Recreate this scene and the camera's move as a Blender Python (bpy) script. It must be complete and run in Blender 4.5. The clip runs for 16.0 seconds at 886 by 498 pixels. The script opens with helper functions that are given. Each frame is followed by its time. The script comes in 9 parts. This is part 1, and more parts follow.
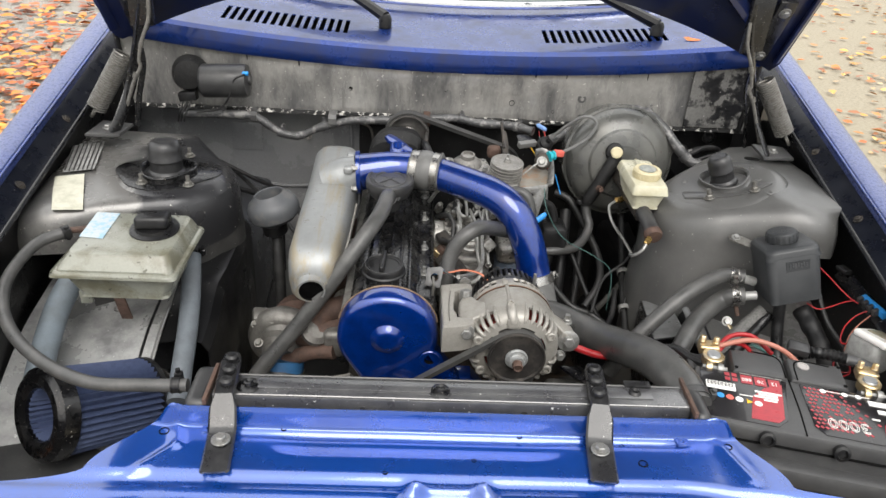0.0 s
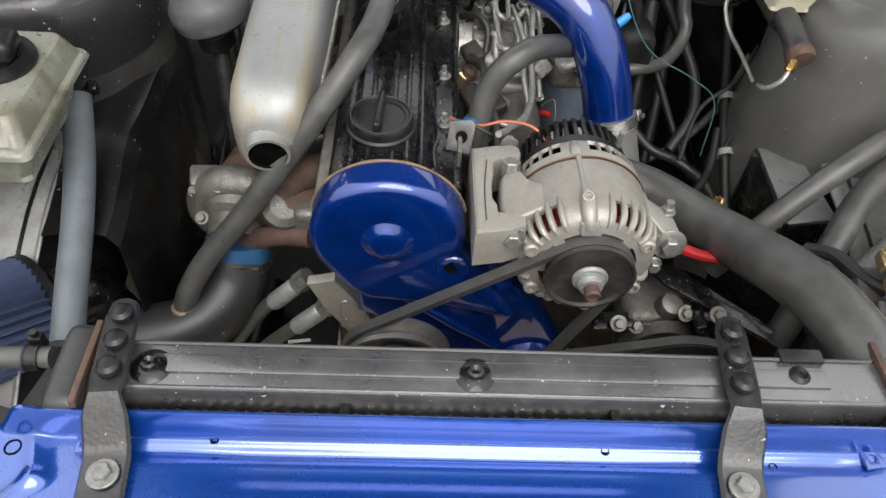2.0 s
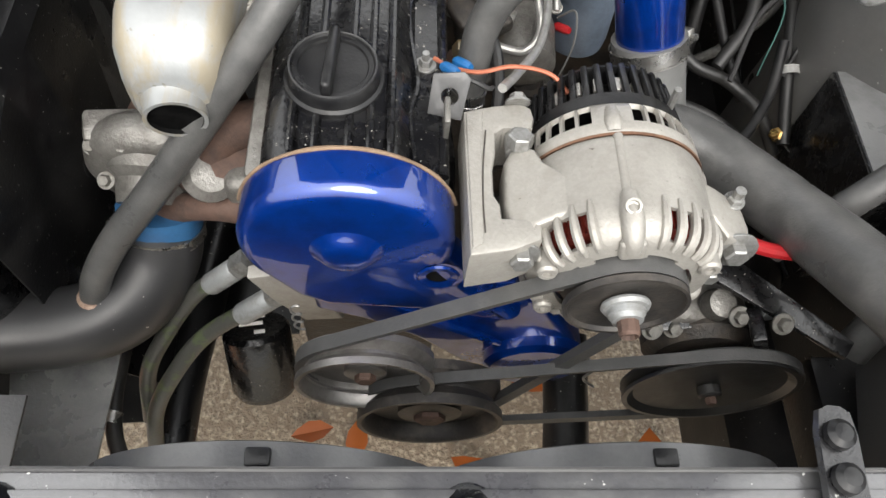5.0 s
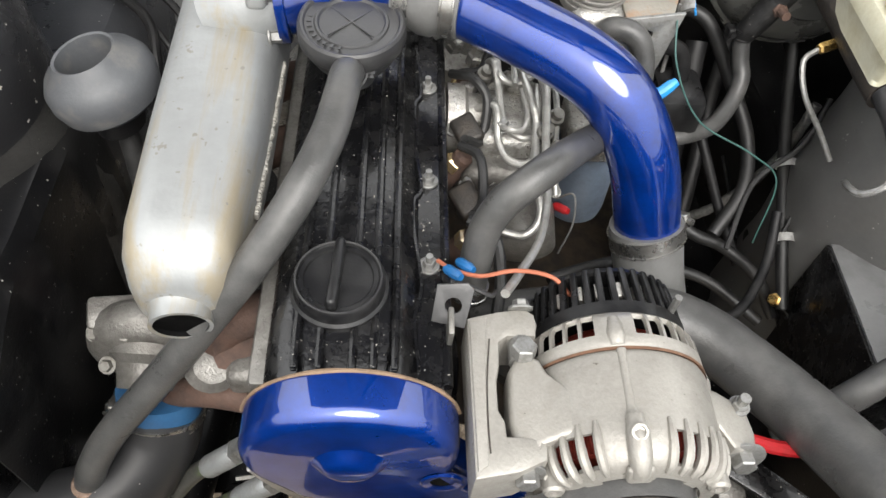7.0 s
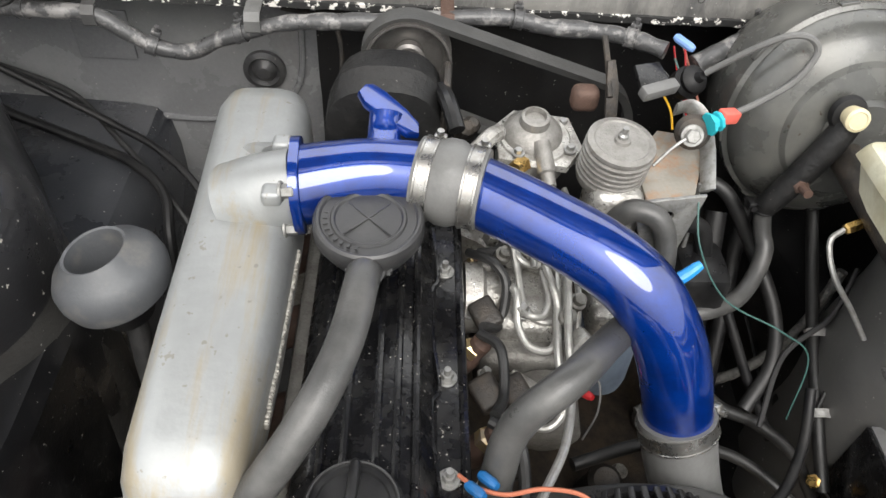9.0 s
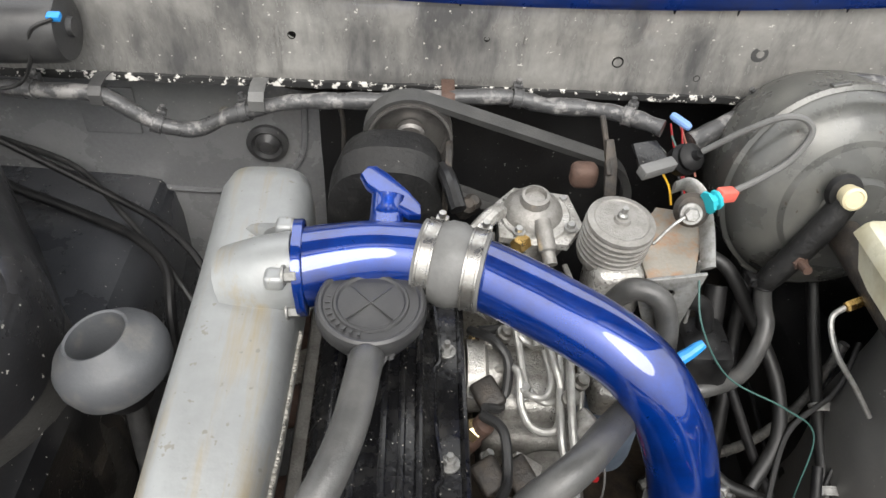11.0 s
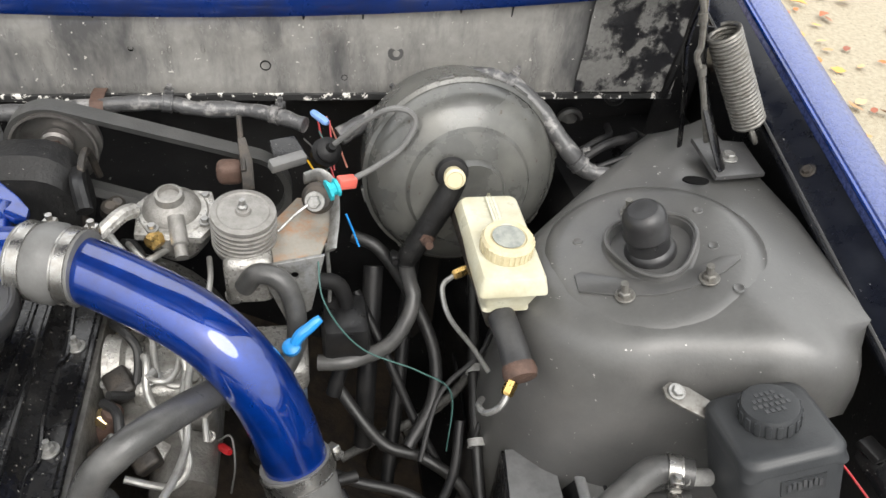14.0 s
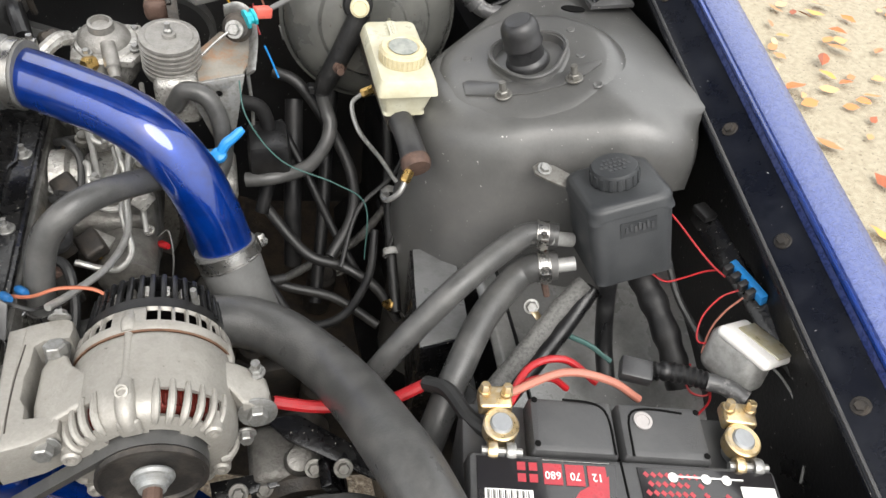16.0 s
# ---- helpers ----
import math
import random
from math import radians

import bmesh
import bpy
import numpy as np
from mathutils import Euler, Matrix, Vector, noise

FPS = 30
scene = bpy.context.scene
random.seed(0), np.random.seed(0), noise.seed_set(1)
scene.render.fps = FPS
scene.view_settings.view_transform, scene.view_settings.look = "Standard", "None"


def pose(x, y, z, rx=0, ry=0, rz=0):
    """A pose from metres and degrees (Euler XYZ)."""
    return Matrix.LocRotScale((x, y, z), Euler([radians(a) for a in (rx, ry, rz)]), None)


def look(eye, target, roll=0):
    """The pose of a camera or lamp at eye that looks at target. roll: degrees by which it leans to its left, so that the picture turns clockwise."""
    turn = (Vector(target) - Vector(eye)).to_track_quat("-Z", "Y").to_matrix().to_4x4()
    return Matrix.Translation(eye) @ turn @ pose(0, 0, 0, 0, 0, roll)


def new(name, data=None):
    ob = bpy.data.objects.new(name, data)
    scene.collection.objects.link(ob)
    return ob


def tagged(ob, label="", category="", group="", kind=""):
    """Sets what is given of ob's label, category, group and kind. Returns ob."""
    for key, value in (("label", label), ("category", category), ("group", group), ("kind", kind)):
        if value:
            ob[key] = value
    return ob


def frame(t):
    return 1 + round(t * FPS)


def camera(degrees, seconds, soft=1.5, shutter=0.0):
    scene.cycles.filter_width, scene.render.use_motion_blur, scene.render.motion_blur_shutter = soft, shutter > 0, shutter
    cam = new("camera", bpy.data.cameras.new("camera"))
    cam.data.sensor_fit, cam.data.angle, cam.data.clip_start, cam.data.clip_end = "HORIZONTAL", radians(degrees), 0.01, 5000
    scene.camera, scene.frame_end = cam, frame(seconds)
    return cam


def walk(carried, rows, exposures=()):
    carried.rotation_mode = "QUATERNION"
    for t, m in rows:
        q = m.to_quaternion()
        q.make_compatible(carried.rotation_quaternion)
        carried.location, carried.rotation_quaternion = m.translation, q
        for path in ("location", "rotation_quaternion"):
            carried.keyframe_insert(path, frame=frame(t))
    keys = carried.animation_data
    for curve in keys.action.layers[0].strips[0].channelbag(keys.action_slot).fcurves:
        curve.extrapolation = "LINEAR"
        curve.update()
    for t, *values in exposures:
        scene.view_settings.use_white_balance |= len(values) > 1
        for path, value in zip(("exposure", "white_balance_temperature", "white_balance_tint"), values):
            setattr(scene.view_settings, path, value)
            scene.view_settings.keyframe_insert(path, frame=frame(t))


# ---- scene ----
cam = camera(62.0, 16.0)
PATH = [
    (0, (-0.0099, 0.0932, 1.4013), (0.0327, 0.9667, 0.9162), 3.54),
    (0.5, (0.0052, 0.1416, 1.3759), (0.0458, 0.9819, 0.8354), 3.78),
    (1, (-0.0071, 0.2696, 1.3436), (0.0336, 1.0624, 0.7355), 3.98),
    (1.5, (-0.0268, 0.3897, 1.3021), (0.0103, 1.1265, 0.6269), 4.09),
    (2, (-0.0163, 0.5136, 1.2688), (0.0243, 1.1797, 0.5241), 4.49),
    (2.5, (-0.0079, 0.6173, 1.2245), (0.0413, 1.2266, 0.4331), 5.18),
    (3, (-0.0018, 0.6915, 1.1927), (0.0359, 1.2424, 0.3590), 4.49),
    (5.5, (-0.0063, 0.7562, 1.1939), (0.0573, 1.2417, 0.3220), 7.64),
    (6, (-0.0062, 0.7823, 1.2090), (0.0532, 1.3063, 0.3594), 6.80),
    (6.5, (-0.0117, 0.7999, 1.2263), (0.0499, 1.3559, 0.3974), 6.66),
    (7, (-0.0126, 0.8099, 1.2389), (0.0499, 1.3978, 0.4324), 6.31),
    (7.5, (-0.0149, 0.8249, 1.2486), (0.0443, 1.4388, 0.4614), 5.70),
    (8, (-0.0202, 0.8484, 1.2496), (0.0379, 1.4868, 0.4821), 5.36),
    (8.5, (-0.0223, 0.8673, 1.2576), (0.0297, 1.5306, 0.5110), 4.81),
    (9, (-0.0223, 0.8851, 1.2669), (0.0265, 1.5783, 0.5477), 4.54),
    (11.5, (-0.0266, 0.9022, 1.2885), (0.0238, 1.6454, 0.6214), 4.22),
    (12, (0.0263, 0.8881, 1.2946), (0.0952, 1.6336, 0.6317), 4.65),
    (12.5, (0.0947, 0.8770, 1.3157), (0.1933, 1.6241, 0.6583), 5.29),
    (13, (0.1473, 0.8675, 1.3285), (0.2767, 1.6155, 0.6775), 5.75),
    (13.5, (0.1984, 0.8549, 1.3353), (0.3602, 1.5960, 0.6837), 6.53),
    (14, (0.2254, 0.8251, 1.3310), (0.4100, 1.5573, 0.6753), 6.89),
    (14.5, (0.2451, 0.7834, 1.3213), (0.4424, 1.5009, 0.6533), 7.39),
    (15, (0.2528, 0.7335, 1.3135), (0.4630, 1.4338, 0.6313), 7.79),
    (15.5, (0.2528, 0.6814, 1.3092), (0.4766, 1.3629, 0.6126), 8.42),
    (16, (0.2478, 0.6379, 1.3096), (0.4836, 1.3030, 0.6010), 8.88),
]
walk(cam, [(t, look(eye, target, roll)) for t, eye, target, roll in PATH], [(0.0, 1.24), (1.0, 1.22), (2.0, 1.22), (2.5, 1.46), (3.0, 1.64), (6.0, 1.80), (9.0, 1.62), (11.5, 1.62), (13.0, 1.56), (16.0, 1.58)])

# ---- light: overcast sky, a faint wide sun ----
world = bpy.data.worlds.new("overcast")
scene.world = world
world.use_nodes = True
wn, wl = world.node_tree.nodes, world.node_tree.links
sky = wn.new("ShaderNodeTexSky")
sky.sky_type, sky.sun_disc = "NISHITA", False
sky.sun_elevation, sky.sun_rotation = radians(48), radians(200)
sky.air_density, sky.dust_density, sky.ozone_density = 1.0, 4.0, 1.0
pale = wn.new("ShaderNodeMixRGB")
pale.inputs[0].default_value = 0.85
pale.inputs[2].default_value = (9.0, 8.95, 8.75, 1)
wl.new(sky.outputs[0], pale.inputs[1])
# an overcast sky is brightest overhead
way = wn.new("ShaderNodeTexCoord")
split = wn.new("ShaderNodeSeparateXYZ")
wl.new(way.outputs["Generated"], split.inputs[0])
climb = wn.new("ShaderNodeMapRange")
climb.inputs[1].default_value, climb.inputs[2].default_value = 0.0, 0.9
climb.inputs[3].default_value, climb.inputs[4].default_value = 0.42, 1.15
wl.new(split.outputs["Z"], climb.inputs[0])
cover = wn.new("ShaderNodeVectorMath")
cover.operation = "SCALE"
wl.new(pale.outputs[0], cover.inputs[0])
wl.new(climb.outputs[0], cover.inputs["Scale"])
wl.new(cover.outputs[0], wn["Background"].inputs[0])
wn["Background"].inputs[1].default_value = 0.12
sun = new("sun", bpy.data.lights.new("sun", "SUN"))
sun.data.energy, sun.data.angle, sun.data.color = 1.0, radians(40), (1.0, 0.97, 0.93)
sun.matrix_world = look((0, 0, 5), (-0.12, 0.62, 4.2))
scene.view_settings.exposure = 1.15


# ---- materials ----
def mat(name, base, rough=0.5, metal=0.0, dirt=None, dirt_amount=0.35, scale=40.0, grain=250.0, bump=0.15, coat=0.0, vary=0.12,
        rough_vary=0.12, sharp=(0.45, 0.65), trans=0.0, specks=None, speck_size=260.0, speck_cut=0.68, patch=None, shine=0.5, coat_rough=0.05, stretch=None):
    """A surface with broad stains (dirt), a fine grain, light specks and a little relief, in metres."""
    m = bpy.data.materials.new(name)
    m.use_nodes = True
    n, l = m.node_tree.nodes, m.node_tree.links
    b = n["Principled BSDF"]
    geo = n.new("ShaderNodeNewGeometry")

    def tex(size, detail=5.0, roughness=0.6):
        t = n.new("ShaderNodeTexNoise")
        t.inputs["Scale"].default_value, t.inputs["Detail"].default_value = size, detail
        t.inputs["Roughness"].default_value = roughness
        l.new(geo.outputs["Position"], t.inputs["Vector"])
        return t.outputs["Fac"]

    def ramp(fac, lo, hi):
        r = n.new("ShaderNodeMapRange")
        r.inputs[1].default_value, r.inputs[2].default_value = lo, hi
        l.new(fac, r.inputs[0])
        return r.outputs[0]

    def mix(fac, c1, c2, amount=1.0):
        x = n.new("ShaderNodeMixRGB")
        if amount != 1.0:
            mul = n.new("ShaderNodeMath")
            mul.operation = "MULTIPLY"
            mul.inputs[1].default_value = amount
            l.new(fac, mul.inputs[0])
            fac = mul.outputs[0]
        l.new(fac, x.inputs[0])
        for socket, c in ((x.inputs[1], c1), (x.inputs[2], c2)):
            if isinstance(c, tuple):
                socket.default_value = (*c, 1)
            else:
                l.new(c, socket)
        return x.outputs[0]

    fine = tex(grain, 3.0)
    broad = tex(scale, 6.0, 0.65)
    if stretch:
        pull = n.new("ShaderNodeVectorMath")
        pull.operation = "MULTIPLY"
        pull.inputs[1].default_value = stretch
        l.new(geo.outputs["Position"], pull.inputs[0])
        l.new(pull.outputs[0], broad.node.inputs["Vector"])
    c = mix(fine, tuple(v * (1 - vary) for v in base), tuple(min(1, v * (1 + vary)) for v in base))
    if dirt:
        c = mix(ramp(broad, *sharp), c, dirt, dirt_amount)
    if patch:
        d = n.new("ShaderNodeVectorMath")
        d.operation = "DISTANCE"
        d.inputs[1].default_value = patch[0]
        l.new(geo.outputs["Position"], d.inputs[0])
        ragged = n.new("ShaderNodeMath")
        ragged.operation = "MULTIPLY_ADD"
        ragged.inputs[1].default_value = 0.10
        l.new(tex(22, 5.0), ragged.inputs[0])
        l.new(d.outputs["Value"], ragged.inputs[2])
        c = mix(ramp(ragged.outputs[0], patch[1] + 0.05, patch[1] + 0.065), patch[2], c)
    if specks:
        c = mix(ramp(tex(speck_size, 2.0), speck_cut, speck_cut + 0.04), c, specks)
    l.new(c, b.inputs["Base Color"])
    r = n.new("ShaderNodeMapRange")
    r.inputs[1].default_value, r.inputs[2].default_value = 0.3, 0.7
    r.inputs[3].default_value, r.inputs[4].default_value = max(0.02, rough - rough_vary), min(1, rough + rough_vary)
    l.new(broad, r.inputs[0])
    l.new(r.outputs[0], b.inputs["Roughness"])
    b.inputs["Metallic"].default_value = metal
    b.inputs["Specular IOR Level"].default_value = shine
    b.inputs["Coat Weight"].default_value = coat
    b.inputs["Coat Roughness"].default_value = coat_rough
    b.inputs["Coat IOR"].default_value = 1.5 if coat < 0.8 else 1.75
    if trans:
        b.inputs["Transmission Weight"].default_value = trans
        b.inputs["IOR"].default_value = 1.3
    if bump:
        bp = n.new("ShaderNodeBump")
        bp.inputs["Strength"].default_value, bp.inputs["Distance"].default_value = bump, 0.002
        l.new(fine, bp.inputs["Height"])
        l.new(bp.outputs[0], b.inputs["Normal"])
    return m


PAINT = mat("blue_paint", (0.005, 0.062, 0.335), 0.26, 0.5, (0.010, 0.042, 0.20), 0.5, 11, 500, 0.03, 1.0, 0.12, 0.07, shine=0.8, coat_rough=0.10)
# Pale blue spots paint the sky's reflection on the rain beads.
PAINT_WET = mat("wet_blue_paint", (0.012, 0.036, 0.19), 0.30, 0.4, (0.05, 0.075, 0.22), 0.7, 210, 420, 0.9, 0.8, 0.25, 0.14, (0.50, 0.60), shine=0.5, coat_rough=0.3)
PAINT_ENGINE = mat("metallic_blue", (0.0004, 0.030, 0.225), 0.30, 0.5, (0.001, 0.006, 0.07), 0.55, 26, 700, 0.03, 1.0, 0.15, 0.05, (0.46, 0.66), 0.0, (0.10, 0.13, 0.24), 90, 0.76, None, 0.2, coat_rough=0.03)
# Far darker blue than PAINT, for the bonnet and the panel plugs.
PAINT_DARK = mat("dark_mottled_blue_paint", (0.006, 0.012, 0.055), 0.35, 0.1, (0.02, 0.02, 0.025), 0.7, 9, 300, 0.05, 0.4)
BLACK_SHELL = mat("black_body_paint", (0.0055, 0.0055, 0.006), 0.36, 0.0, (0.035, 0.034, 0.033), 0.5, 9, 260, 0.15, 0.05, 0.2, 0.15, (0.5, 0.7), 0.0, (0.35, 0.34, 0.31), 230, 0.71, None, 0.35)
GREY_SHELL = mat("dusty_black_shell", (0.048, 0.048, 0.049), 0.4, 0.0, (0.10, 0.098, 0.094), 0.6, 8, 300, 0.15, 0.1, 0.2, 0.14, (0.42, 0.66), 0.0, (0.3, 0.29, 0.27), 210, 0.72)
ALU_SHELL = mat("worn_grey_shell", (0.42, 0.42, 0.41), 0.32, 0.4, (0.15, 0.15, 0.152), 0.8, 10, 260, 0.12, 0.0, 0.15, 0.15, (0.47, 0.64), 0.0, (0.75, 0.75, 0.73), 200, 0.71)
TOWER_L = mat("half_bare_tower", (0.165, 0.161, 0.153), 0.31, 0.3, (0.07, 0.07, 0.07), 0.8, 9, 260, 0.12, 0.15, 0.15, 0.15, (0.46, 0.62), 0.0, (0.6, 0.58, 0.52), 150, 0.71, ((-0.33, 1.34, 0.62), 0.302, (0.026, 0.026, 0.028)))
# Broad pale patches put the tower's sheen into its colour, along with dust.
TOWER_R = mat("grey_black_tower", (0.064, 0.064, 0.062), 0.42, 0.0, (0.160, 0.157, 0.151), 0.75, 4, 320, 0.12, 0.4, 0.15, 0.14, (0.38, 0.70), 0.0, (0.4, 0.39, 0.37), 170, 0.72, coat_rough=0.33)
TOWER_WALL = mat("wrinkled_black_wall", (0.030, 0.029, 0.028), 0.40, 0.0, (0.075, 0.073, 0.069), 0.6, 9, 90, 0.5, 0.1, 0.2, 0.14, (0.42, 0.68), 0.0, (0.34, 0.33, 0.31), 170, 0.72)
TOWER_PLATE = mat("dull_black_mounting_plate", (0.056, 0.056, 0.055), 0.40, 0.0, (0.10, 0.098, 0.094), 0.6, 20, 300, 0.12, 0.4, coat_rough=0.3)
BRACKET = mat("satin_black_bracket", (0.016, 0.016, 0.017), 0.3, 0.0, (0.05, 0.05, 0.05), 0.5, 30, 260, 0.2, 0.3, 0.2, 0.12, (0.5, 0.68), 0.0, (0.4, 0.4, 0.38), 200, 0.72)
COWL_FACE = mat("scuffed_cowl", (0.275, 0.268, 0.252), 0.24, 0.15, (0.075, 0.075, 0.077), 0.9, 16, 90, 0.35, 0.4, 0.22, 0.16, (0.45, 0.66), 0.0, (0.62, 0.6, 0.55), 150, 0.70, stretch=(1.0, 1.0, 0.3))
COWL_END = mat("patchy_bare_cowl", (0.175, 0.172, 0.165), 0.26, 0.15, (0.014, 0.014, 0.016), 1.0, 20, 200, 0.25, 0.4, 0.3, 0.14, (0.46, 0.53), 0.0, (0.7, 0.69, 0.65), 130, 0.70)
CHIPPED = mat("chipped_white_seam", (0.02, 0.02, 0.02), 0.5, 0.0, (0.66, 0.64, 0.60), 1.0, 110, 200, 0.3, 0.0, 0.1, 0.1, (0.56, 0.585))
RUBBER = mat("black_rubber", (0.007, 0.007, 0.0075), 0.5, 0.0, (0.026, 0.025, 0.024), 0.5, 34, 400, 0.15, shine=0.3)
HOSE = mat("aged_hose_rubber", (0.018, 0.018, 0.018), 0.46, 0.0, (0.052, 0.051, 0.049), 0.6, 38, 500, 0.2, shine=0.4)
HOSE_GREY = mat("grey_silicone", (0.125, 0.125, 0.122), 0.5, 0.0, (0.07, 0.07, 0.066), 0.5, 30, 300, 0.12)
PLASTIC = mat("black_plastic", (0.007, 0.007, 0.0075), 0.34, 0.0, (0.028, 0.028, 0.028), 0.5, 34, 380, 0.12, shine=0.4)
PLASTIC_GREY = mat("faded_black_plastic", (0.028, 0.028, 0.029), 0.4, 0.0, (0.065, 0.065, 0.063), 0.55, 24, 500, 0.12)
CUP = mat("grey_rubber_cup", (0.066, 0.069, 0.074), 0.5, 0.0, (0.15, 0.14, 0.125), 0.5, 30, 300, 0.15, 0.0, 0.12, 0.1, (0.54, 0.7))
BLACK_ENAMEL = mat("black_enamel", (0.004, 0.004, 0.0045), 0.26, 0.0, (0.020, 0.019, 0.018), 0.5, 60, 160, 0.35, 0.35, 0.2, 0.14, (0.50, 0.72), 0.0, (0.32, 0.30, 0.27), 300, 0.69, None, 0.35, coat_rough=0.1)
CAST_ALU = mat("cast_aluminium", (0.305, 0.292, 0.265), 0.42, 0.35, (0.21, 0.197, 0.175), 0.4, 60, 420, 0.25, 0.0, 0.15, 0.12, (0.45, 0.65), 0.0, (0.11, 0.10, 0.085), 240, 0.72)
PUMP_ALU = mat("oily_cast_aluminium", (0.46, 0.45, 0.425), 0.34, 0.6, (0.15, 0.14, 0.12), 0.8, 90, 420, 0.6, 0.0, 0.2, 0.15, (0.40, 0.70), 0.0, (0.06, 0.055, 0.05), 260, 0.68)
BRUSHED = mat("weathered_sheet_aluminium", (0.285, 0.294, 0.294), 0.50, 0.45, (0.29, 0.245, 0.165), 0.8, 26, 70, 0.3, 0.0, 0.12, 0.12, (0.50, 0.62), 0.0, (0.22, 0.21, 0.19), 120, 0.68, stretch=(1.0, 0.10, 0.6))
STEEL = mat("zinc_steel", (0.30, 0.30, 0.29), 0.44, 0.7, (0.12, 0.11, 0.095), 0.5, 140, 500, 0.2)
CLAMP = mat("stainless_band", (0.38, 0.375, 0.36), 0.3, 0.95, (0.22, 0.20, 0.17), 0.5, 90, 500, 0.08)
RUST = mat("rusty_iron", (0.10, 0.06, 0.045), 0.75, 0.2, (0.05, 0.035, 0.03), 0.7, 60, 300, 0.4)
DARK_IRON = mat("oily_iron", (0.035, 0.032, 0.029), 0.5, 0.4, (0.10, 0.08, 0.062), 0.5, 60, 300, 0.4)
BRASS = mat("brass", (0.62, 0.42, 0.15), 0.3, 1.0, (0.3, 0.18, 0.08), 0.4, 90, 500, 0.1)
GOLD = mat("yellow_passivated_metal", (0.62, 0.47, 0.25), 0.34, 0.9, (0.55, 0.53, 0.5), 0.5, 130, 400, 0.15)
COPPER = mat("copper_lacquer", (0.16, 0.02, 0.012), 0.35, 0.5, (0.08, 0.012, 0.01), 0.6, 200, 500, 0.2)
GASKET = mat("tan_gasket", (0.20, 0.135, 0.085), 0.8, 0.0, (0.09, 0.06, 0.04), 0.6, 80)
BOOSTER = mat("grey_black_booster", (0.072, 0.073, 0.069), 0.28, 0.2, (0.16, 0.158, 0.142), 0.6, 12, 300, 0.08, 0.15, 0.12, 0.12, (0.42, 0.66), 0.0, (0.05, 0.035, 0.025), 120, 0.70)
MILKY = mat("yellowed_milky_plastic", (0.52, 0.505, 0.39), 0.34, 0.0, (0.38, 0.34, 0.21), 0.6, 28, 300, 0.06)
MILKY_LID = mat("cream_plastic_lid", (0.56, 0.50, 0.33), 0.45, 0.0, (0.40, 0.34, 0.2), 0.5, 50, 300, 0.08)
WASHER = mat("dirty_translucent_plastic", (0.22, 0.225, 0.19), 0.26, 0.0, (0.10, 0.092, 0.055), 0.8, 18, 260, 0.08, 0.2, 0.12, 0.12, (0.46, 0.62), 0.0, (0.06, 0.06, 0.04), 130, 0.66)
LABEL_W = mat("faded_white_label", (0.42, 0.46, 0.48), 0.5, 0.0, (0.22, 0.40, 0.52), 0.8, 120, 300, 0.02, 0.0, 0.1, 0.1, (0.5, 0.58))
LABEL_Y = mat("peeling_label", (0.50, 0.49, 0.40), 0.55, 0.0, (0.33, 0.32, 0.25), 0.6, 45, 200, 0.1)
FOIL = mat("metallised_label", (0.34, 0.34, 0.33), 0.45, 0.2, (0.15, 0.15, 0.14), 0.6, 60, 200, 0.1)
BLUE_PLASTIC = mat("bright_blue_plastic", (0.02, 0.25, 0.65), 0.4, 0.0, (0.05, 0.18, 0.4), 0.4, 80)
BLUE_CRIMP = mat("dull_blue_crimp", (0.012, 0.11, 0.30), 0.4, 0.0, (0.02, 0.06, 0.14), 0.4, 90)
BLUE_SILICONE = mat("blue_silicone", (0.025, 0.10, 0.22), 0.45, 0.0, (0.02, 0.04, 0.09), 0.5, 30)
TEAL = mat("teal_plastic", (0.02, 0.38, 0.45), 0.45)
RED = mat("red_cable", (0.33, 0.010, 0.014), 0.4, 0.0, (0.18, 0.012, 0.012), 0.4, 60)
RED_PALE = mat("salmon_plastic", (0.62, 0.12, 0.09), 0.5)
PINK_WIRE = mat("brown_pink_cable", (0.36, 0.14, 0.10), 0.5)
ORANGE_WIRE = mat("copper_orange_wire", (0.42, 0.14, 0.08), 0.4, 0.4)
GREEN_WIRE = mat("grey_green_wire", (0.045, 0.11, 0.10), 0.5)
YELLOW = mat("yellow_plastic", (0.75, 0.42, 0.02), 0.45)
TAPE = mat("wrapped_loom_tape", (0.055, 0.055, 0.056), 0.38, 0.0, (0.30, 0.29, 0.28), 0.6, 55, 200, 0.5, 0.2, 0.15, 0.15, (0.52, 0.62))
BRAID = mat("braided_sleeve", (0.13, 0.128, 0.122), 0.5, 0.3, (0.04, 0.04, 0.04), 0.6, 300, 700, 0.6)
FILTER_BLUE = mat("pleated_blue_gauze", (0.050, 0.068, 0.135), 0.6, 0.0, (0.03, 0.04, 0.08), 0.5, 60, 900, 0.3)
CHROME = mat("polished_trim", (0.75, 0.76, 0.77), 0.12, 1.0, (0.6, 0.6, 0.6), 0.2, 20)
GLASS_DARK = mat("windscreen_glass", (0.10, 0.14, 0.12), 0.05, 0.0, (0.14, 0.18, 0.16), 0.3, 6, 300, 0.0, 1.0)
HOSE_PALE = mat("chalky_hose_rubber", (0.052, 0.052, 0.051), 0.36, 0.0, (0.10, 0.098, 0.094), 0.6, 30, 500, 0.18)
TURBO_ALU = mat("dark_cast_aluminium", (0.19, 0.184, 0.17), 0.44, 0.5, (0.075, 0.068, 0.06), 0.75, 50, 380, 0.5, 0.0, 0.2, 0.14, (0.42, 0.66))
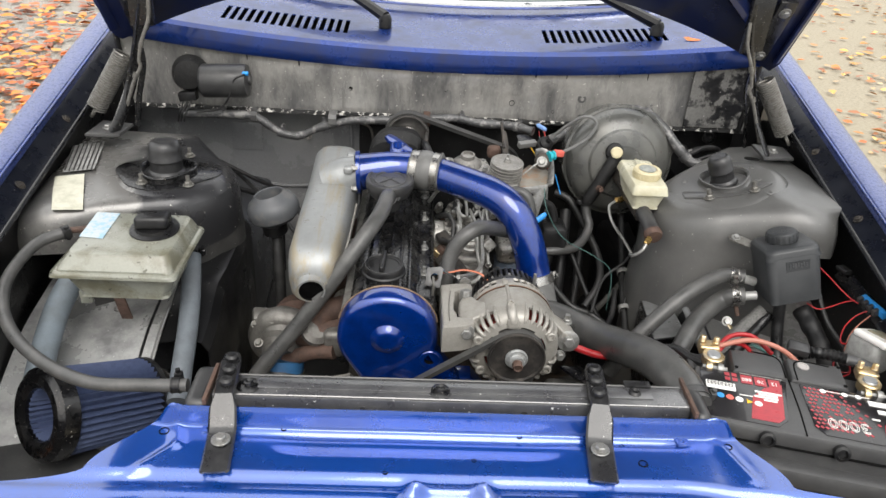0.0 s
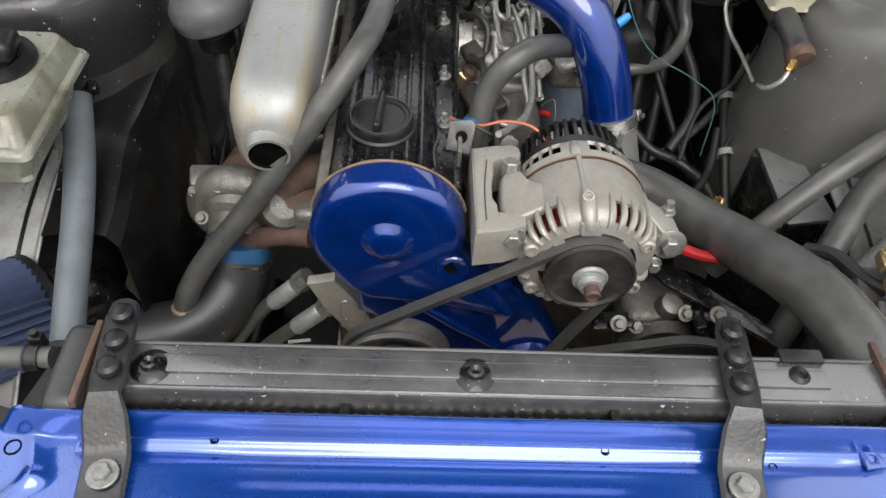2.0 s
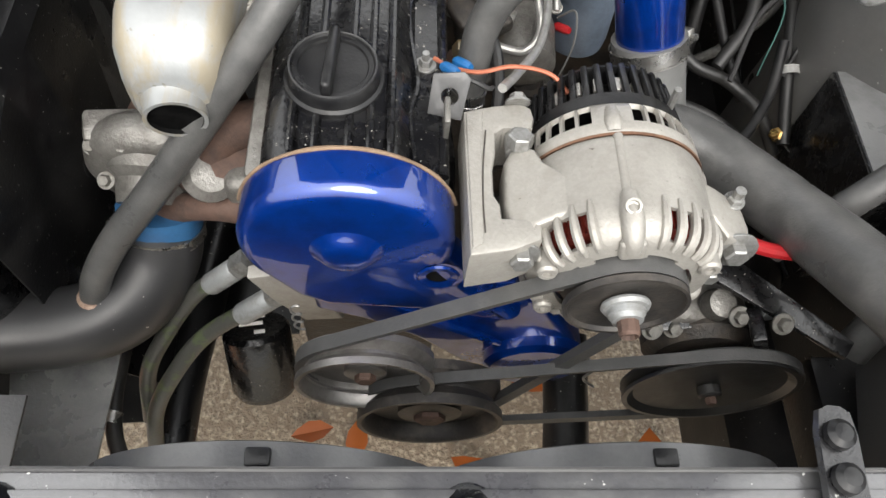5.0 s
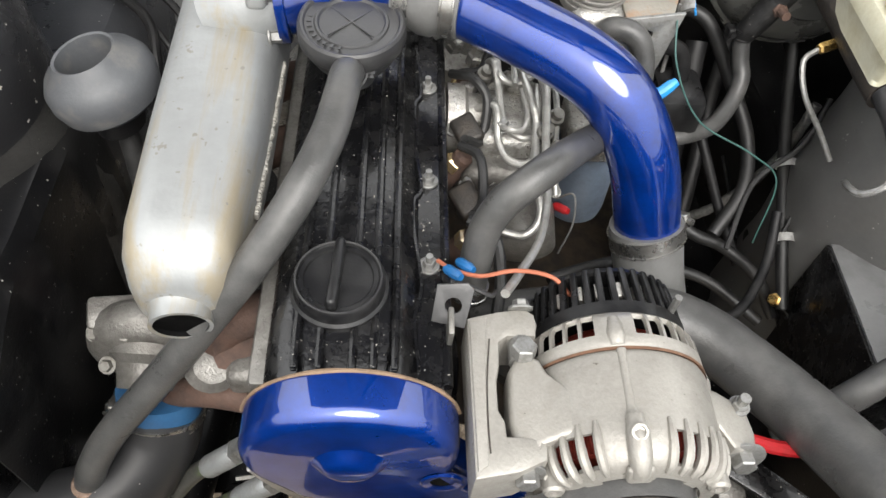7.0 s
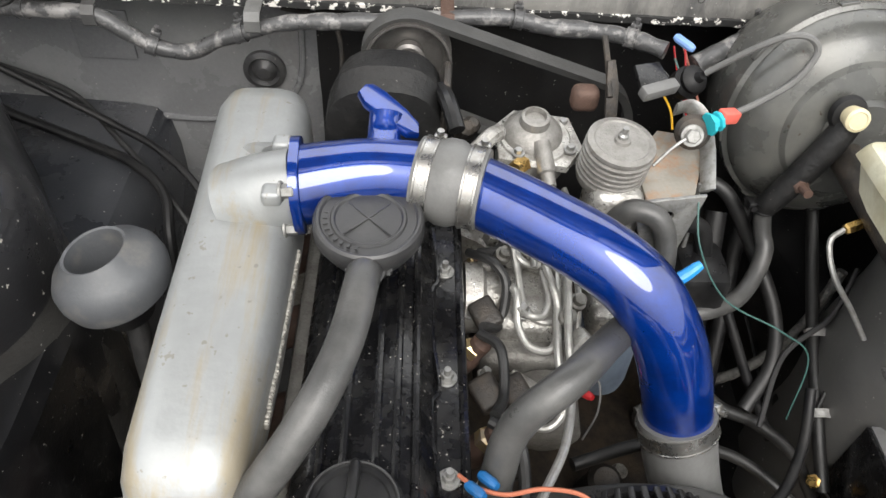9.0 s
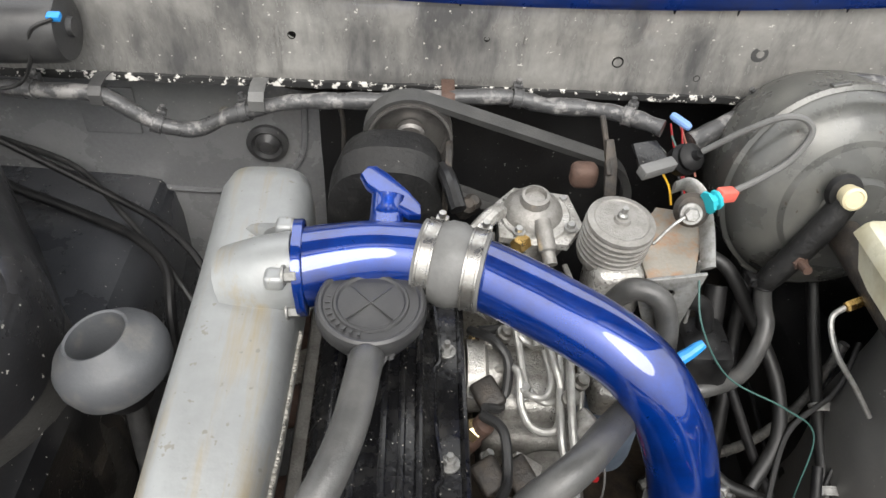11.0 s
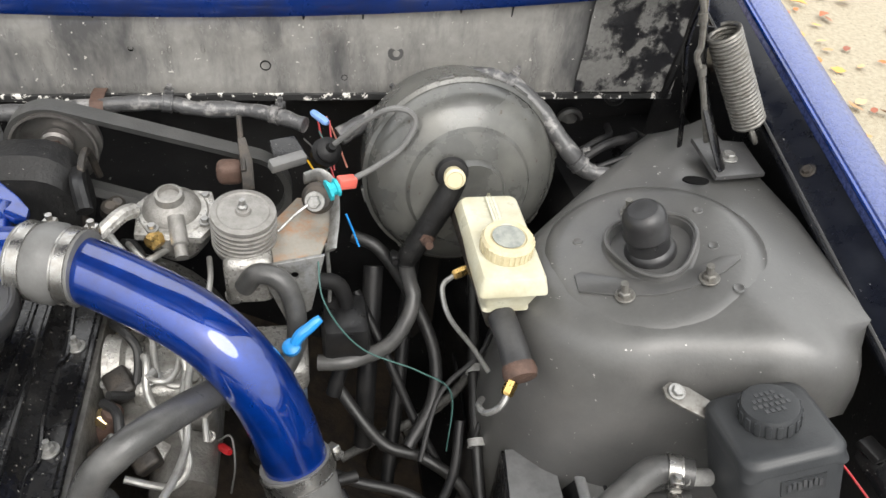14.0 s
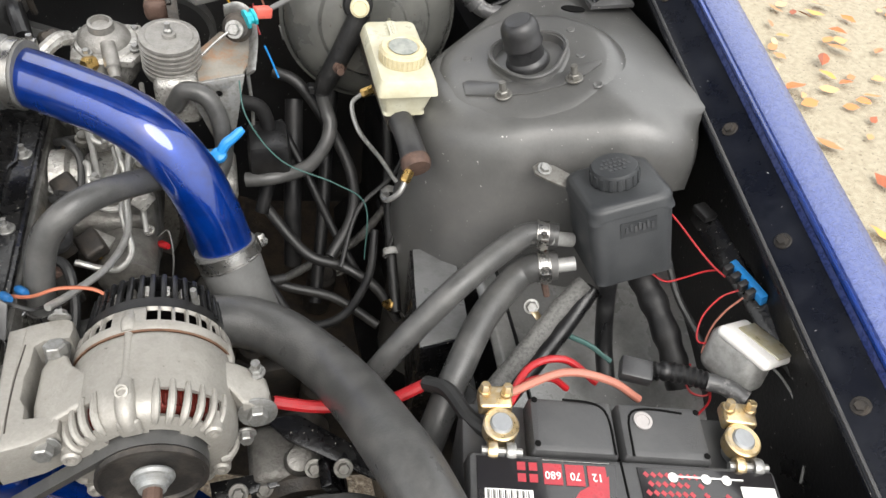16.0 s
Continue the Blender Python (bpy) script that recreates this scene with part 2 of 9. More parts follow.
GREY_ALU = mat("dull_grey_aluminium", (0.25, 0.242, 0.226), 0.42, 0.4, (0.13, 0.122, 0.11), 0.6, 70, 420, 0.4, 0.0, 0.15, 0.12, (0.44, 0.66))
SHROUD = mat("faded_shroud_plastic", (0.085, 0.086, 0.088), 0.36, 0.0, (0.14, 0.14, 0.138), 0.5, 30, 400, 0.12, 0.4, coat_rough=0.25)
WELD = mat("rusty_weld_bead", (0.34, 0.25, 0.19), 0.55, 0.3, (0.16, 0.09, 0.06), 0.7, 160, 300, 0.6)
PAINT_SOILED = mat("soiled_blue_paint", (0.003, 0.026, 0.165), 0.3, 0.45, (0.020, 0.024, 0.05), 0.6, 16, 400, 0.05, 0.5, 0.15, 0.1, (0.46, 0.66))
GUTTER = mat("blue_black_gutter", (0.004, 0.005, 0.009), 0.3, 0.0, (0.012, 0.014, 0.020), 0.5, 20, 300, 0.08, 0.0, 0.2, 0.12, (0.48, 0.66), 0.0, (0.3, 0.3, 0.3), 220, 0.74, None, 0.3)
PAINT_EDGE = mat("polished_blue_edge", (0.002, 0.030, 0.20), 0.22, 0.5, (0.004, 0.012, 0.06), 0.6, 12, 400, 0.03, 0.8)
CAP_RUBBER = mat("satin_cap_rubber", (0.020, 0.020, 0.021), 0.38, 0.0, (0.05, 0.05, 0.05), 0.5, 40, 400, 0.08)
DULL_ZINC = mat("dull_zinc_collar", (0.30, 0.31, 0.31), 0.5, 0.4, (0.16, 0.15, 0.13), 0.5, 90, 400, 0.15)
DULL_STEEL = mat("dull_dusty_steel", (0.20, 0.195, 0.18), 0.45, 0.6, (0.09, 0.08, 0.065), 0.6, 120, 400, 0.15)
SEAM = mat("brown_stator_lacquer", (0.16, 0.085, 0.05), 0.5, 0.2, (0.08, 0.04, 0.025), 0.6, 90)
TANK = mat("charcoal_tank_plastic", (0.024, 0.026, 0.028), 0.42, 0.0, (0.048, 0.050, 0.052), 0.5, 14, 600, 0.10, shine=0.4)
TANK_MARK = mat("raised_tank_marking", (0.045, 0.047, 0.05), 0.4, 0.0, (0.07, 0.07, 0.07), 0.4, 60, 500, 0.05)
LINE = mat("dull_zinc_line", (0.40, 0.395, 0.375), 0.4, 0.6, (0.22, 0.21, 0.19), 0.5, 90, 400, 0.1)
WING_R = mat("satin_grey_inner_wing", (0.28, 0.28, 0.275), 0.3, 0.15, (0.10, 0.10, 0.10), 0.6, 12, 300, 0.12, 0.2, 0.15, 0.12, (0.45, 0.65), 0.0, (0.45, 0.44, 0.42), 190, 0.72)
RAIL = mat("satin_black_rail", (0.050, 0.050, 0.053), 0.34, 0.0, (0.10, 0.10, 0.098), 0.6, 22, 200, 0.3, 0.9, 0.25, 0.14, (0.46, 0.66), 0.0, (0.5, 0.5, 0.48), 190, 0.70, coat_rough=0.2)
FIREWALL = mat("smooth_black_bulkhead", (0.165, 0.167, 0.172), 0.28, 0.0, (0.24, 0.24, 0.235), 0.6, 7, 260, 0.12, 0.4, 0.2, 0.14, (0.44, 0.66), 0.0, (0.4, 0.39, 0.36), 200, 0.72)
BULK_BLACK = mat("near_black_bulkhead", (0.010, 0.010, 0.011), 0.4, 0.0, (0.035, 0.035, 0.035), 0.5, 9, 260, 0.15, 0.0, 0.2, 0.14, (0.48, 0.7), 0.0, (0.3, 0.3, 0.28), 200, 0.72, None, 0.4)
WING_DARK = mat("blue_black_inner_wing", (0.030, 0.032, 0.037), 0.30, 0.0, (0.07, 0.072, 0.078), 0.6, 7, 260, 0.12, 0.3, 0.2, 0.14, (0.44, 0.66), 0.0, (0.4, 0.39, 0.36), 200, 0.71)
MUD = mat("muddy_casing", (0.050, 0.036, 0.024), 0.6, 0.1, (0.012, 0.011, 0.010), 0.8, 30, 200, 0.5, 0.0, 0.3, 0.12, (0.42, 0.6))
ROUGH_BLACK = mat("rough_black_casting", (0.009, 0.009, 0.009), 0.55, 0.0, (0.026, 0.025, 0.024), 0.5, 60, 160, 0.6, 0.0, 0.2, 0.12, (0.5, 0.68), 0.0, (0.25, 0.24, 0.22), 240, 0.72, None, 0.3)
BELT = mat("dusty_belt_rubber", (0.050, 0.050, 0.049), 0.5, 0.0, (0.085, 0.083, 0.08), 0.5, 40, 400, 0.2)
PIPE_BLACK = mat("satin_black_pipe", (0.024, 0.024, 0.025), 0.42, 0.0, (0.036, 0.036, 0.036), 0.5, 14, 300, 0.06, 0.15, 0.15, 0.06, (0.45, 0.75), 0.0, (0.5, 0.48, 0.44), 170, 0.74, coat_rough=0.3)
BAT_TOP = mat("battery_case", (0.045, 0.045, 0.046), 0.45, 0.0, (0.075, 0.075, 0.074), 0.5, 24, 700, 0.2)
BAT_LABEL = mat("glossy_black_label", (0.016, 0.015, 0.016), 0.2, 0.0, (0.03, 0.03, 0.03), 0.4, 30, 400, 0.0, 0.3)
RED_LABEL = mat("printed_red", (0.33, 0.025, 0.035), 0.35, 0.0, (0.2, 0.03, 0.04), 0.5, 160, 900, 0.0)
WHITE_PRINT = mat("printed_white", (0.78, 0.77, 0.74), 0.4, 0.0, (0.66, 0.62, 0.6), 0.3, 60, 400, 0.0)
GREY_PRINT = mat("printed_grey", (0.32, 0.30, 0.29), 0.4, 0.0, None, 0.0, 60, 400, 0.0)
LEAD = mat("lead_post", (0.34, 0.35, 0.36), 0.45, 0.7)
# Near-black that stands for the shade inside holes, grooves and hollows.
HOLE = mat("hollow_shade_black", (0.003, 0.003, 0.003), 0.9, 0.0, (0.006, 0.006, 0.006), 0.3, shine=0.1)
# Darker copy of HOSE: the pit's shade is put into its colour.
PIT_HOSE = mat("shaded_dusty_hose", (0.012, 0.012, 0.012), 0.48, 0.0, (0.030, 0.029, 0.028), 0.5, 30, 400, 0.15)
BLACK_WIRE = mat("black_wire", (0.014, 0.014, 0.014), 0.5, 0.0, (0.04, 0.04, 0.04), 0.4, 60)


# ---- building helpers ----
PLACE = {}


def thing(name, at, label, category, group="", kind=""):
    e = new(name)
    e.empty_display_size = 0.02
    e.location = at
    PLACE[e] = Vector(at)
    return tagged(e, label, category, group, kind)


def part(name, bm, material, parent=None, label="", smooth=32):
    """Link a bmesh, built in world metres, as one mesh object with its origin at its middle."""
    bmesh.ops.recalc_face_normals(bm, faces=bm.faces)
    pts = [v.co for v in bm.verts]
    lo = Vector([min(p[i] for p in pts) for i in range(3)])
    hi = Vector([max(p[i] for p in pts) for i in range(3)])
    mid = (lo + hi) / 2
    bmesh.ops.translate(bm, verts=bm.verts, vec=-mid)
    me = bpy.data.meshes.new(name)
    bm.to_mesh(me)
    bm.free()
    me.materials.append(material)
    for p in me.polygons:
        p.use_smooth = True
    me.set_sharp_from_angle(angle=radians(smooth))
    ob = new(name, me)
    PLACE[ob] = mid
    if parent:
        ob.parent = parent
        ob.matrix_parent_inverse = Matrix.Translation(-PLACE[parent])
    ob.location = mid
    if label:
        ob["label"] = label
    return ob


def solo(name, bm, material, label, category, group="", kind="", smooth=32):
    return tagged(part(name, bm, material, None, "", smooth), label, category, group, kind)


def axes(axis, up=(0, 0, 1)):
    """A turn whose z is the axis."""
    z = Vector(axis).normalized()
    u = Vector(up)
    if abs(z.dot(u.normalized())) > 0.98:
        u = Vector((0, 1, 0))
    x = u.cross(z).normalized()
    y = z.cross(x)
    return Matrix((x, y, z)).transposed().to_4x4()


def box(bm, at, size, turn=(0, 0, 0), bevel=0.0, segments=2):
    b = bmesh.new()
    bmesh.ops.create_cube(b, size=1.0)
    bmesh.ops.scale(b, verts=b.verts, vec=size)
    if bevel:
        bmesh.ops.bevel(b, geom=b.edges, offset=bevel, segments=segments, affect="EDGES", profile=0.5)
    m = pose(*at, *turn) if not isinstance(turn, Matrix) else Matrix.Translation(at) @ turn
    bmesh.ops.transform(b, verts=b.verts, matrix=m)
    return merge(bm, b)


def merge(bm, b):
    me = bpy.data.meshes.new("piece")
    b.to_mesh(me)
    b.free()
    if bm is None:
        bm = bmesh.new()
    bm.from_mesh(me)
    bpy.data.meshes.remove(me)
    return bm


def lathe(bm, profile, at, axis=(0, 0, 1), seg=32, caps=True, scale=(1, 1), up=(0, 0, 1)):
    """A turned shape: profile of (radius, height) along the axis."""
    b = bmesh.new()
    rings = []
    for r, h in profile:
        rings.append([b.verts.new((r * scale[0] * math.cos(2 * math.pi * i / seg), r * scale[1] * math.sin(2 * math.pi * i / seg), h)) for i in range(seg)])
    for a, c in zip(rings, rings[1:]):
        for i in range(seg):
            j = (i + 1) % seg
            b.faces.new((a[i], a[j], c[j], c[i]))
    if caps:
        b.faces.new(rings[0][::-1])
        b.faces.new(rings[-1])
    bmesh.ops.transform(b, verts=b.verts, matrix=Matrix.Translation(at) @ axes(axis, up))
    return merge(bm, b)


def rod(bm, p, q, r, r2=None, seg=16):
    d = Vector(q) - Vector(p)
    return lathe(bm, [(r, 0), (r if r2 is None else r2, d.length)], p, d, seg)


def spline(points, steps=8):
    """Catmull-Rom through the points."""
    p = [Vector(a) for a in points]
    p = [2 * p[0] - p[1]] + p + [2 * p[-1] - p[-2]]
    out = []
    for i in range(1, len(p) - 2):
        for k in range(steps):
            t = k / steps
            a, b, c, d = p[i - 1:i + 3]
            out.append(0.5 * (2 * b + (c - a) * t + (2 * a - 5 * b + 4 * c - d) * t * t + (3 * b - a - 3 * c + d) * t ** 3))
    out.append(p[-2])
    return out


def tube(bm, points, r, seg=12, steps=8, wobble=0.0, ribs=0.0, rib_len=0.006, flat=1.0):
    """A hose or pipe along a smooth line; r is one radius or one for each point."""
    line = spline(points, steps)
    n = len(line)
    radii = r if isinstance(r, (list, tuple)) else [r, r]
    b = bmesh.new()
    rings, x = [], None
    dist = 0.0
    for i, c in enumerate(line):
        t = (line[min(i + 1, n - 1)] - line[max(i - 1, 0)]).normalized()
        if x is None:
            x = t.orthogonal().normalized()
        x = (x - t * x.dot(t)).normalized()
        y = t.cross(x)
        u = i / (n - 1) * (len(radii) - 1)
        k = min(int(u), len(radii) - 2)
        rr = radii[k] + (radii[k + 1] - radii[k]) * (u - k)
        if i:
            dist += (c - line[i - 1]).length
        if ribs:
            rr *= 1 + ribs * (1 if int(dist / rib_len) % 2 else -1)
        if wobble:
            rr *= 1 + wobble * noise.noise(c * 60)
        rings.append([b.verts.new(c + x * (rr * math.cos(2 * math.pi * j / seg)) + y * (rr * flat * math.sin(2 * math.pi * j / seg))) for j in range(seg)])
    for a, c in zip(rings, rings[1:]):
        for j in range(seg):
            k = (j + 1) % seg
            b.faces.new((a[j], a[k], c[k], c[j]))
    b.faces.new(rings[0][::-1])
    b.faces.new(rings[-1])
    return merge(bm, b)


def slab(bm, outline, depth, m=None, bevel=0.0, holes=(), segments=2):
    """A plate: an outline in its own x, y plane, given depth along z, then moved by m. holes: (x, y, r)."""
    b = bmesh.new()
    vs = [b.verts.new((x, y, 0)) for x, y in outline]
    if holes:
        edges = [b.edges.new((vs[i], vs[(i + 1) % len(vs)])) for i in range(len(vs))]
        for hx, hy, hr in holes:
            ring = [b.verts.new((hx + hr * math.cos(2 * math.pi * k / 14), hy + hr * math.sin(2 * math.pi * k / 14), 0)) for k in range(14)]
            edges += [b.edges.new((ring[k], ring[(k + 1) % 14])) for k in range(14)]
        bmesh.ops.triangle_fill(b, use_beauty=True, use_dissolve=False, edges=edges)
    else:
        b.faces.new(vs)
    rim = [e for e in b.edges if e.is_boundary]
    g = bmesh.ops.extrude_face_region(b, geom=list(b.faces))
    top = [v for v in g["geom"] if isinstance(v, bmesh.types.BMVert)]
    bmesh.ops.translate(b, verts=top, vec=(0, 0, depth))
    if bevel:
        tops = set(top)
        es = [e for e in b.edges if e.verts[0] in tops and e.verts[1] in tops and len(e.link_faces) == 2
              and e.calc_face_angle(0) > 0.5]
        bmesh.ops.bevel(b, geom=es, offset=bevel, segments=segments, affect="EDGES", profile=0.5)
    if m is not None:
        bmesh.ops.transform(b, verts=b.verts, matrix=m)
    return merge(bm, b)


def sheet(bm, rows, thick=0.0):
    """A skin through rows of points (all rows alike long), with thickness below it."""
    b = bmesh.new()
    grid = [[b.verts.new(p) for p in row] for row in rows]
    for a, c in zip(grid, grid[1:]):
        for i in range(len(a) - 1):
            b.faces.new((a[i], a[i + 1], c[i + 1], c[i]))
    if thick:
        bmesh.ops.recalc_face_normals(b, faces=b.faces)
        bmesh.ops.solidify(b, geom=list(b.faces), thickness=thick)
    return merge(bm, b)


def lerp(a, b, t):
    return a + (b - a) * t


def bolt(bm, at, axis=(0, 0, 1), r=0.006, h=0.005, washer=1.5):
    bm = lathe(bm, [(r * washer, 0), (r * washer, 0.0015), (r * washer * 0.95, 0.002)], at, axis, 18)
    a = Vector(axis).normalized()
    return lathe(bm, [(r, 0.001), (r, h), (r * 0.85, h + 0.0012)], Vector(at), a, 6)


def clamp_band(bm, at, axis, r, w=0.011):
    """A worm-drive hose clamp: band with edges, screw box and screw."""
    bm = lathe(bm, [(r, -w / 2), (r + 0.0016, -w / 2), (r + 0.0016, -w / 2 + 0.0015), (r + 0.001, -w / 2 + 0.002), (r + 0.001, w / 2 - 0.002), (r + 0.0016, w / 2 - 0.0015), (r + 0.0016, w / 2), (r, w / 2)], at, axis, 40, caps=False)
    m = axes(axis)
    side = (m @ Vector((1, 0.3, 0))).normalized()
    c = Vector(at) + side * (r + 0.004)
    box(bm, c, (0.008, 0.014, w * 0.9), m, 0.001)
    t = (m @ Vector((0, 1, 0)))
    rod(bm, c - t * 0.01, c + t * 0.012, 0.0032, None, 8)
    return bm


def hose(name, points, r, material, label, category="hose", seg=14, bands=(), band_mat=None, **kw):
    """A hose; with bands (places along it, 0 to 1) it becomes a thing of its tube and its clamps."""
    b = tube(None, points, r, seg, **kw)
    if not bands:
        return solo(name, b, material, label, category)
    h = thing(name, points[0], label, category)
    part("tube", b, material, h)
    line = spline(points, 8)
    for t in bands:
        i = min(len(line) - 2, int(t * (len(line) - 1)))
        part("clamp", clamp_band(None, line[i], line[i + 1] - line[i], r + 0.0004, 0.011), band_mat, h)
    return h


def pieces(name, bm, material, parent, label=""):
    """Link every separate piece of a bmesh as a part of its own."""
    seen, groups = set(), []
    bm.verts.ensure_lookup_table()
    for v in bm.verts:
        if v in seen:
            continue
        stack, grp = [v], []
        seen.add(v)
        while stack:
            q = stack.pop()
            grp.append(q)
            for e in q.link_edges:
                o = e.other_vert(q)
                if o not in seen:
                    seen.add(o)
                    stack.append(o)
        groups.append(grp)
    for grp in groups:
        b = bmesh.new()
        twin = {v: b.verts.new(v.co) for v in grp}
        for f in {f for v in grp for f in v.link_faces}:
            b.faces.new([twin[v] for v in f.verts])
        part(name, b, material, parent, label)
    bm.free()


# ---- ground ----
def ground_material():
    m = bpy.data.materials.new("gritty_ground")
    m.use_nodes = True
    n, l = m.node_tree.nodes, m.node_tree.links
    b = n["Principled BSDF"]
    geo = n.new("ShaderNodeNewGeometry")

    def tex(kind, scale, detail=6.0):
        t = n.new(kind)
        t.inputs["Scale"].default_value = scale
        if kind == "ShaderNodeTexNoise":
            t.inputs["Detail"].default_value = detail
        l.new(geo.outputs["Position"], t.inputs["Vector"])
        return t

    def blend(fac, c1, c2):
        x = n.new("ShaderNodeMixRGB")
        l.new(fac, x.inputs[0])
        for s, c in ((x.inputs[1], c1), (x.inputs[2], c2)):
            if isinstance(c, tuple):
                s.default_value = (*c, 1)
            else:
                l.new(c, s)
        return x.outputs[0]

    def spread(fac, lo, hi):
        r = n.new("ShaderNodeMapRange")
        r.inputs[1].default_value, r.inputs[2].default_value = lo, hi
        l.new(fac, r.inputs[0])
        return r.outputs[0]

    big, grit, stones, dots = tex("ShaderNodeTexNoise", 1.1), tex("ShaderNodeTexNoise", 45, 12.0), tex("ShaderNodeTexNoise", 130, 8.0), tex("ShaderNodeTexNoise", 75, 2.0)
    sand = blend(spread(grit.outputs["Fac"], 0.36, 0.64), (0.235, 0.200, 0.140), (0.305, 0.270, 0.195))
    gravel = blend(spread(stones.outputs["Fac"], 0.36, 0.62), (0.09, 0.082, 0.07), (0.40, 0.375, 0.33))
    lie = n.new("ShaderNodeSeparateXYZ")
    l.new(geo.outputs["Position"], lie.inputs[0])
    side = n.new("ShaderNodeMath")
    side.operation = "MULTIPLY_ADD"
    side.inputs[1].default_value = -0.12
    l.new(lie.outputs["X"], side.inputs[0])
    l.new(big.outputs["Fac"], side.inputs[2])
    mixed = blend(spread(side.outputs[0], 0.42, 0.66), sand, gravel)
    crumbs = blend(spread(dots.outputs["Fac"], 0.66, 0.69), mixed, (0.11, 0.085, 0.055))
    # oily damp soil below the engine, its colour lightened to offset the shade
    off = n.new("ShaderNodeVectorMath")
    off.operation = "DISTANCE"
    off.inputs[1].default_value = (0.15, 1.1, 0.0)
    l.new(geo.outputs["Position"], off.inputs[0])
    rag = n.new("ShaderNodeMath")
    rag.operation = "MULTIPLY_ADD"
    rag.inputs[1].default_value = 0.5
    l.new(big.outputs["Fac"], rag.inputs[0])
    l.new(off.outputs["Value"], rag.inputs[2])
    dry = spread(rag.outputs[0], 0.95, 1.15)
    pebbles = tex("ShaderNodeTexVoronoi", 95)
    soil = blend(spread(stones.outputs["Fac"], 0.40, 0.62), (0.20, 0.15, 0.10), (0.46, 0.37, 0.26))
    soil = blend(spread(pebbles.outputs["Distance"], 0.45, 0.62), soil, (0.24, 0.18, 0.12))
    l.new(blend(dry, soil, crumbs), b.inputs["Base Color"])
    shine = n.new("ShaderNodeMapRange")
    shine.inputs[3].default_value, shine.inputs[4].default_value = 0.32, 0.7
    l.new(dry, shine.inputs[0])
    l.new(shine.outputs[0], b.inputs["Roughness"])
    bp = n.new("ShaderNodeBump")
    bp.inputs["Strength"].default_value, bp.inputs["Distance"].default_value = 0.9, 0.008
    l.new(stones.outputs["Fac"], bp.inputs["Height"])
    l.new(bp.outputs[0], b.inputs["Normal"])
    return m


def leaf_material(name, ca, cb, cc):
    m = bpy.data.materials.new(name)
    m.use_nodes = True
    n, l = m.node_tree.nodes, m.node_tree.links
    b = n["Principled BSDF"]
    g = n.new("ShaderNodeNewGeometry")
    r = n.new("ShaderNodeValToRGB")
    r.color_ramp.elements[0].color, r.color_ramp.elements[1].color = (*ca, 1), (*cc, 1)
    r.color_ramp.elements.new(0.5).color = (*cb, 1)
    l.new(g.outputs["Random Per Island"], r.inputs[0])
    l.new(r.outputs[0], b.inputs["Base Color"])
    b.inputs["Roughness"].default_value = 0.45
    return m


LEAF_ORANGE = leaf_material("beech_leaf_orange", (0.16, 0.035, 0.012), (0.50, 0.12, 0.02), (0.62, 0.33, 0.05))
LEAF_PALE = leaf_material("beech_leaf_faded", (0.22, 0.07, 0.025), (0.42, 0.20, 0.07), (0.52, 0.38, 0.20))

n_side = 60
rows = []
for j in range(n_side + 1):
    v = 2 * j / n_side - 1
    y = 1.2 + 120 * v * abs(v) ** 1.6
    rows.append([(120 * u * abs(u) ** 1.6, y, 0.012 * noise.noise((u * 9, v * 9, 0)) * min(1, abs(u) + abs(v))) for u in [2 * i / n_side - 1 for i in range(n_side + 1)]])
solo("ground", sheet(None, rows), ground_material(), "sandy gravel yard, damp, strewn with leaves", "ground", kind="structure")


def leaves(rng, count, xs, ys, size=0.045, z=0.006, drift=False):
    verts, faces = [], []
    shape = [(0, -1, 0), (0.42, -0.45, 0.25), (0.5, 0.1, 0.3), (0.25, 0.65, 0.2), (0, 1.0, 0.1), (-0.25, 0.65, 0.2), (-0.5, 0.1, 0.3), (-0.42, -0.45, 0.25), (0, 0, 0)]
    for _ in range(count):
        x, y = rng.uniform(*xs), rng.uniform(*ys)
        if drift:
            x, y = xs[0] + xs[1] * abs(rng.gauss(0, 1)), rng.gauss(*ys)
        s, a = size * rng.uniform(0.6, 1.25), rng.uniform(0, 6.28)
        curl, tilt = rng.uniform(-0.3, 0.9), rng.uniform(-0.35, 0.35)
        k = len(verts)
        for px, py, pz in shape:
            qz = pz * curl + px * tilt + 0.08 * rng.uniform(-1, 1)
            verts.append((x + s * (px * math.cos(a) - py * math.sin(a)), y + s * (px * math.sin(a) + py * math.cos(a)), z + s * (qz + 0.35)))
        faces += [(k + i, k + (i + 1) % 8, k + 8) for i in range(8)]
    me = bpy.data.meshes.new("leaves")
    me.from_pydata(verts, [], faces)
    b = bmesh.new()
    b.from_mesh(me)
    bpy.data.meshes.remove(me)
    return b


rng = random.Random(4)
b = leaves(rng, 6400, (-0.85, -2.1), (3.3, 1.7), 0.044, drift=True)
b = merge(b, leaves(rng, 2600, (-0.9, -4.5), (5.0, 3.5), 0.048, drift=True))
solo("fallen_leaves", b, LEAF_ORANGE, "dense carpet of orange beech leaves on gravel", "leaves", kind="stuff")
solo("fallen_leaves", merge(leaves(rng, 900, (1.0, 4.0), (2.5, 3.0), 0.034, drift=True), leaves(rng, 70, (0.95, 0.9), (1.5, 1.0), 0.030, drift=True)), LEAF_PALE, "scattered faded brown leaves on sandy ground", "leaves", kind="stuff")
LEAF_YELLOW = leaf_material("beech_leaf_yellow", (0.24, 0.075, 0.03), (0.50, 0.24, 0.05), (0.66, 0.42, 0.12))
rng_yard = random.Random(12)
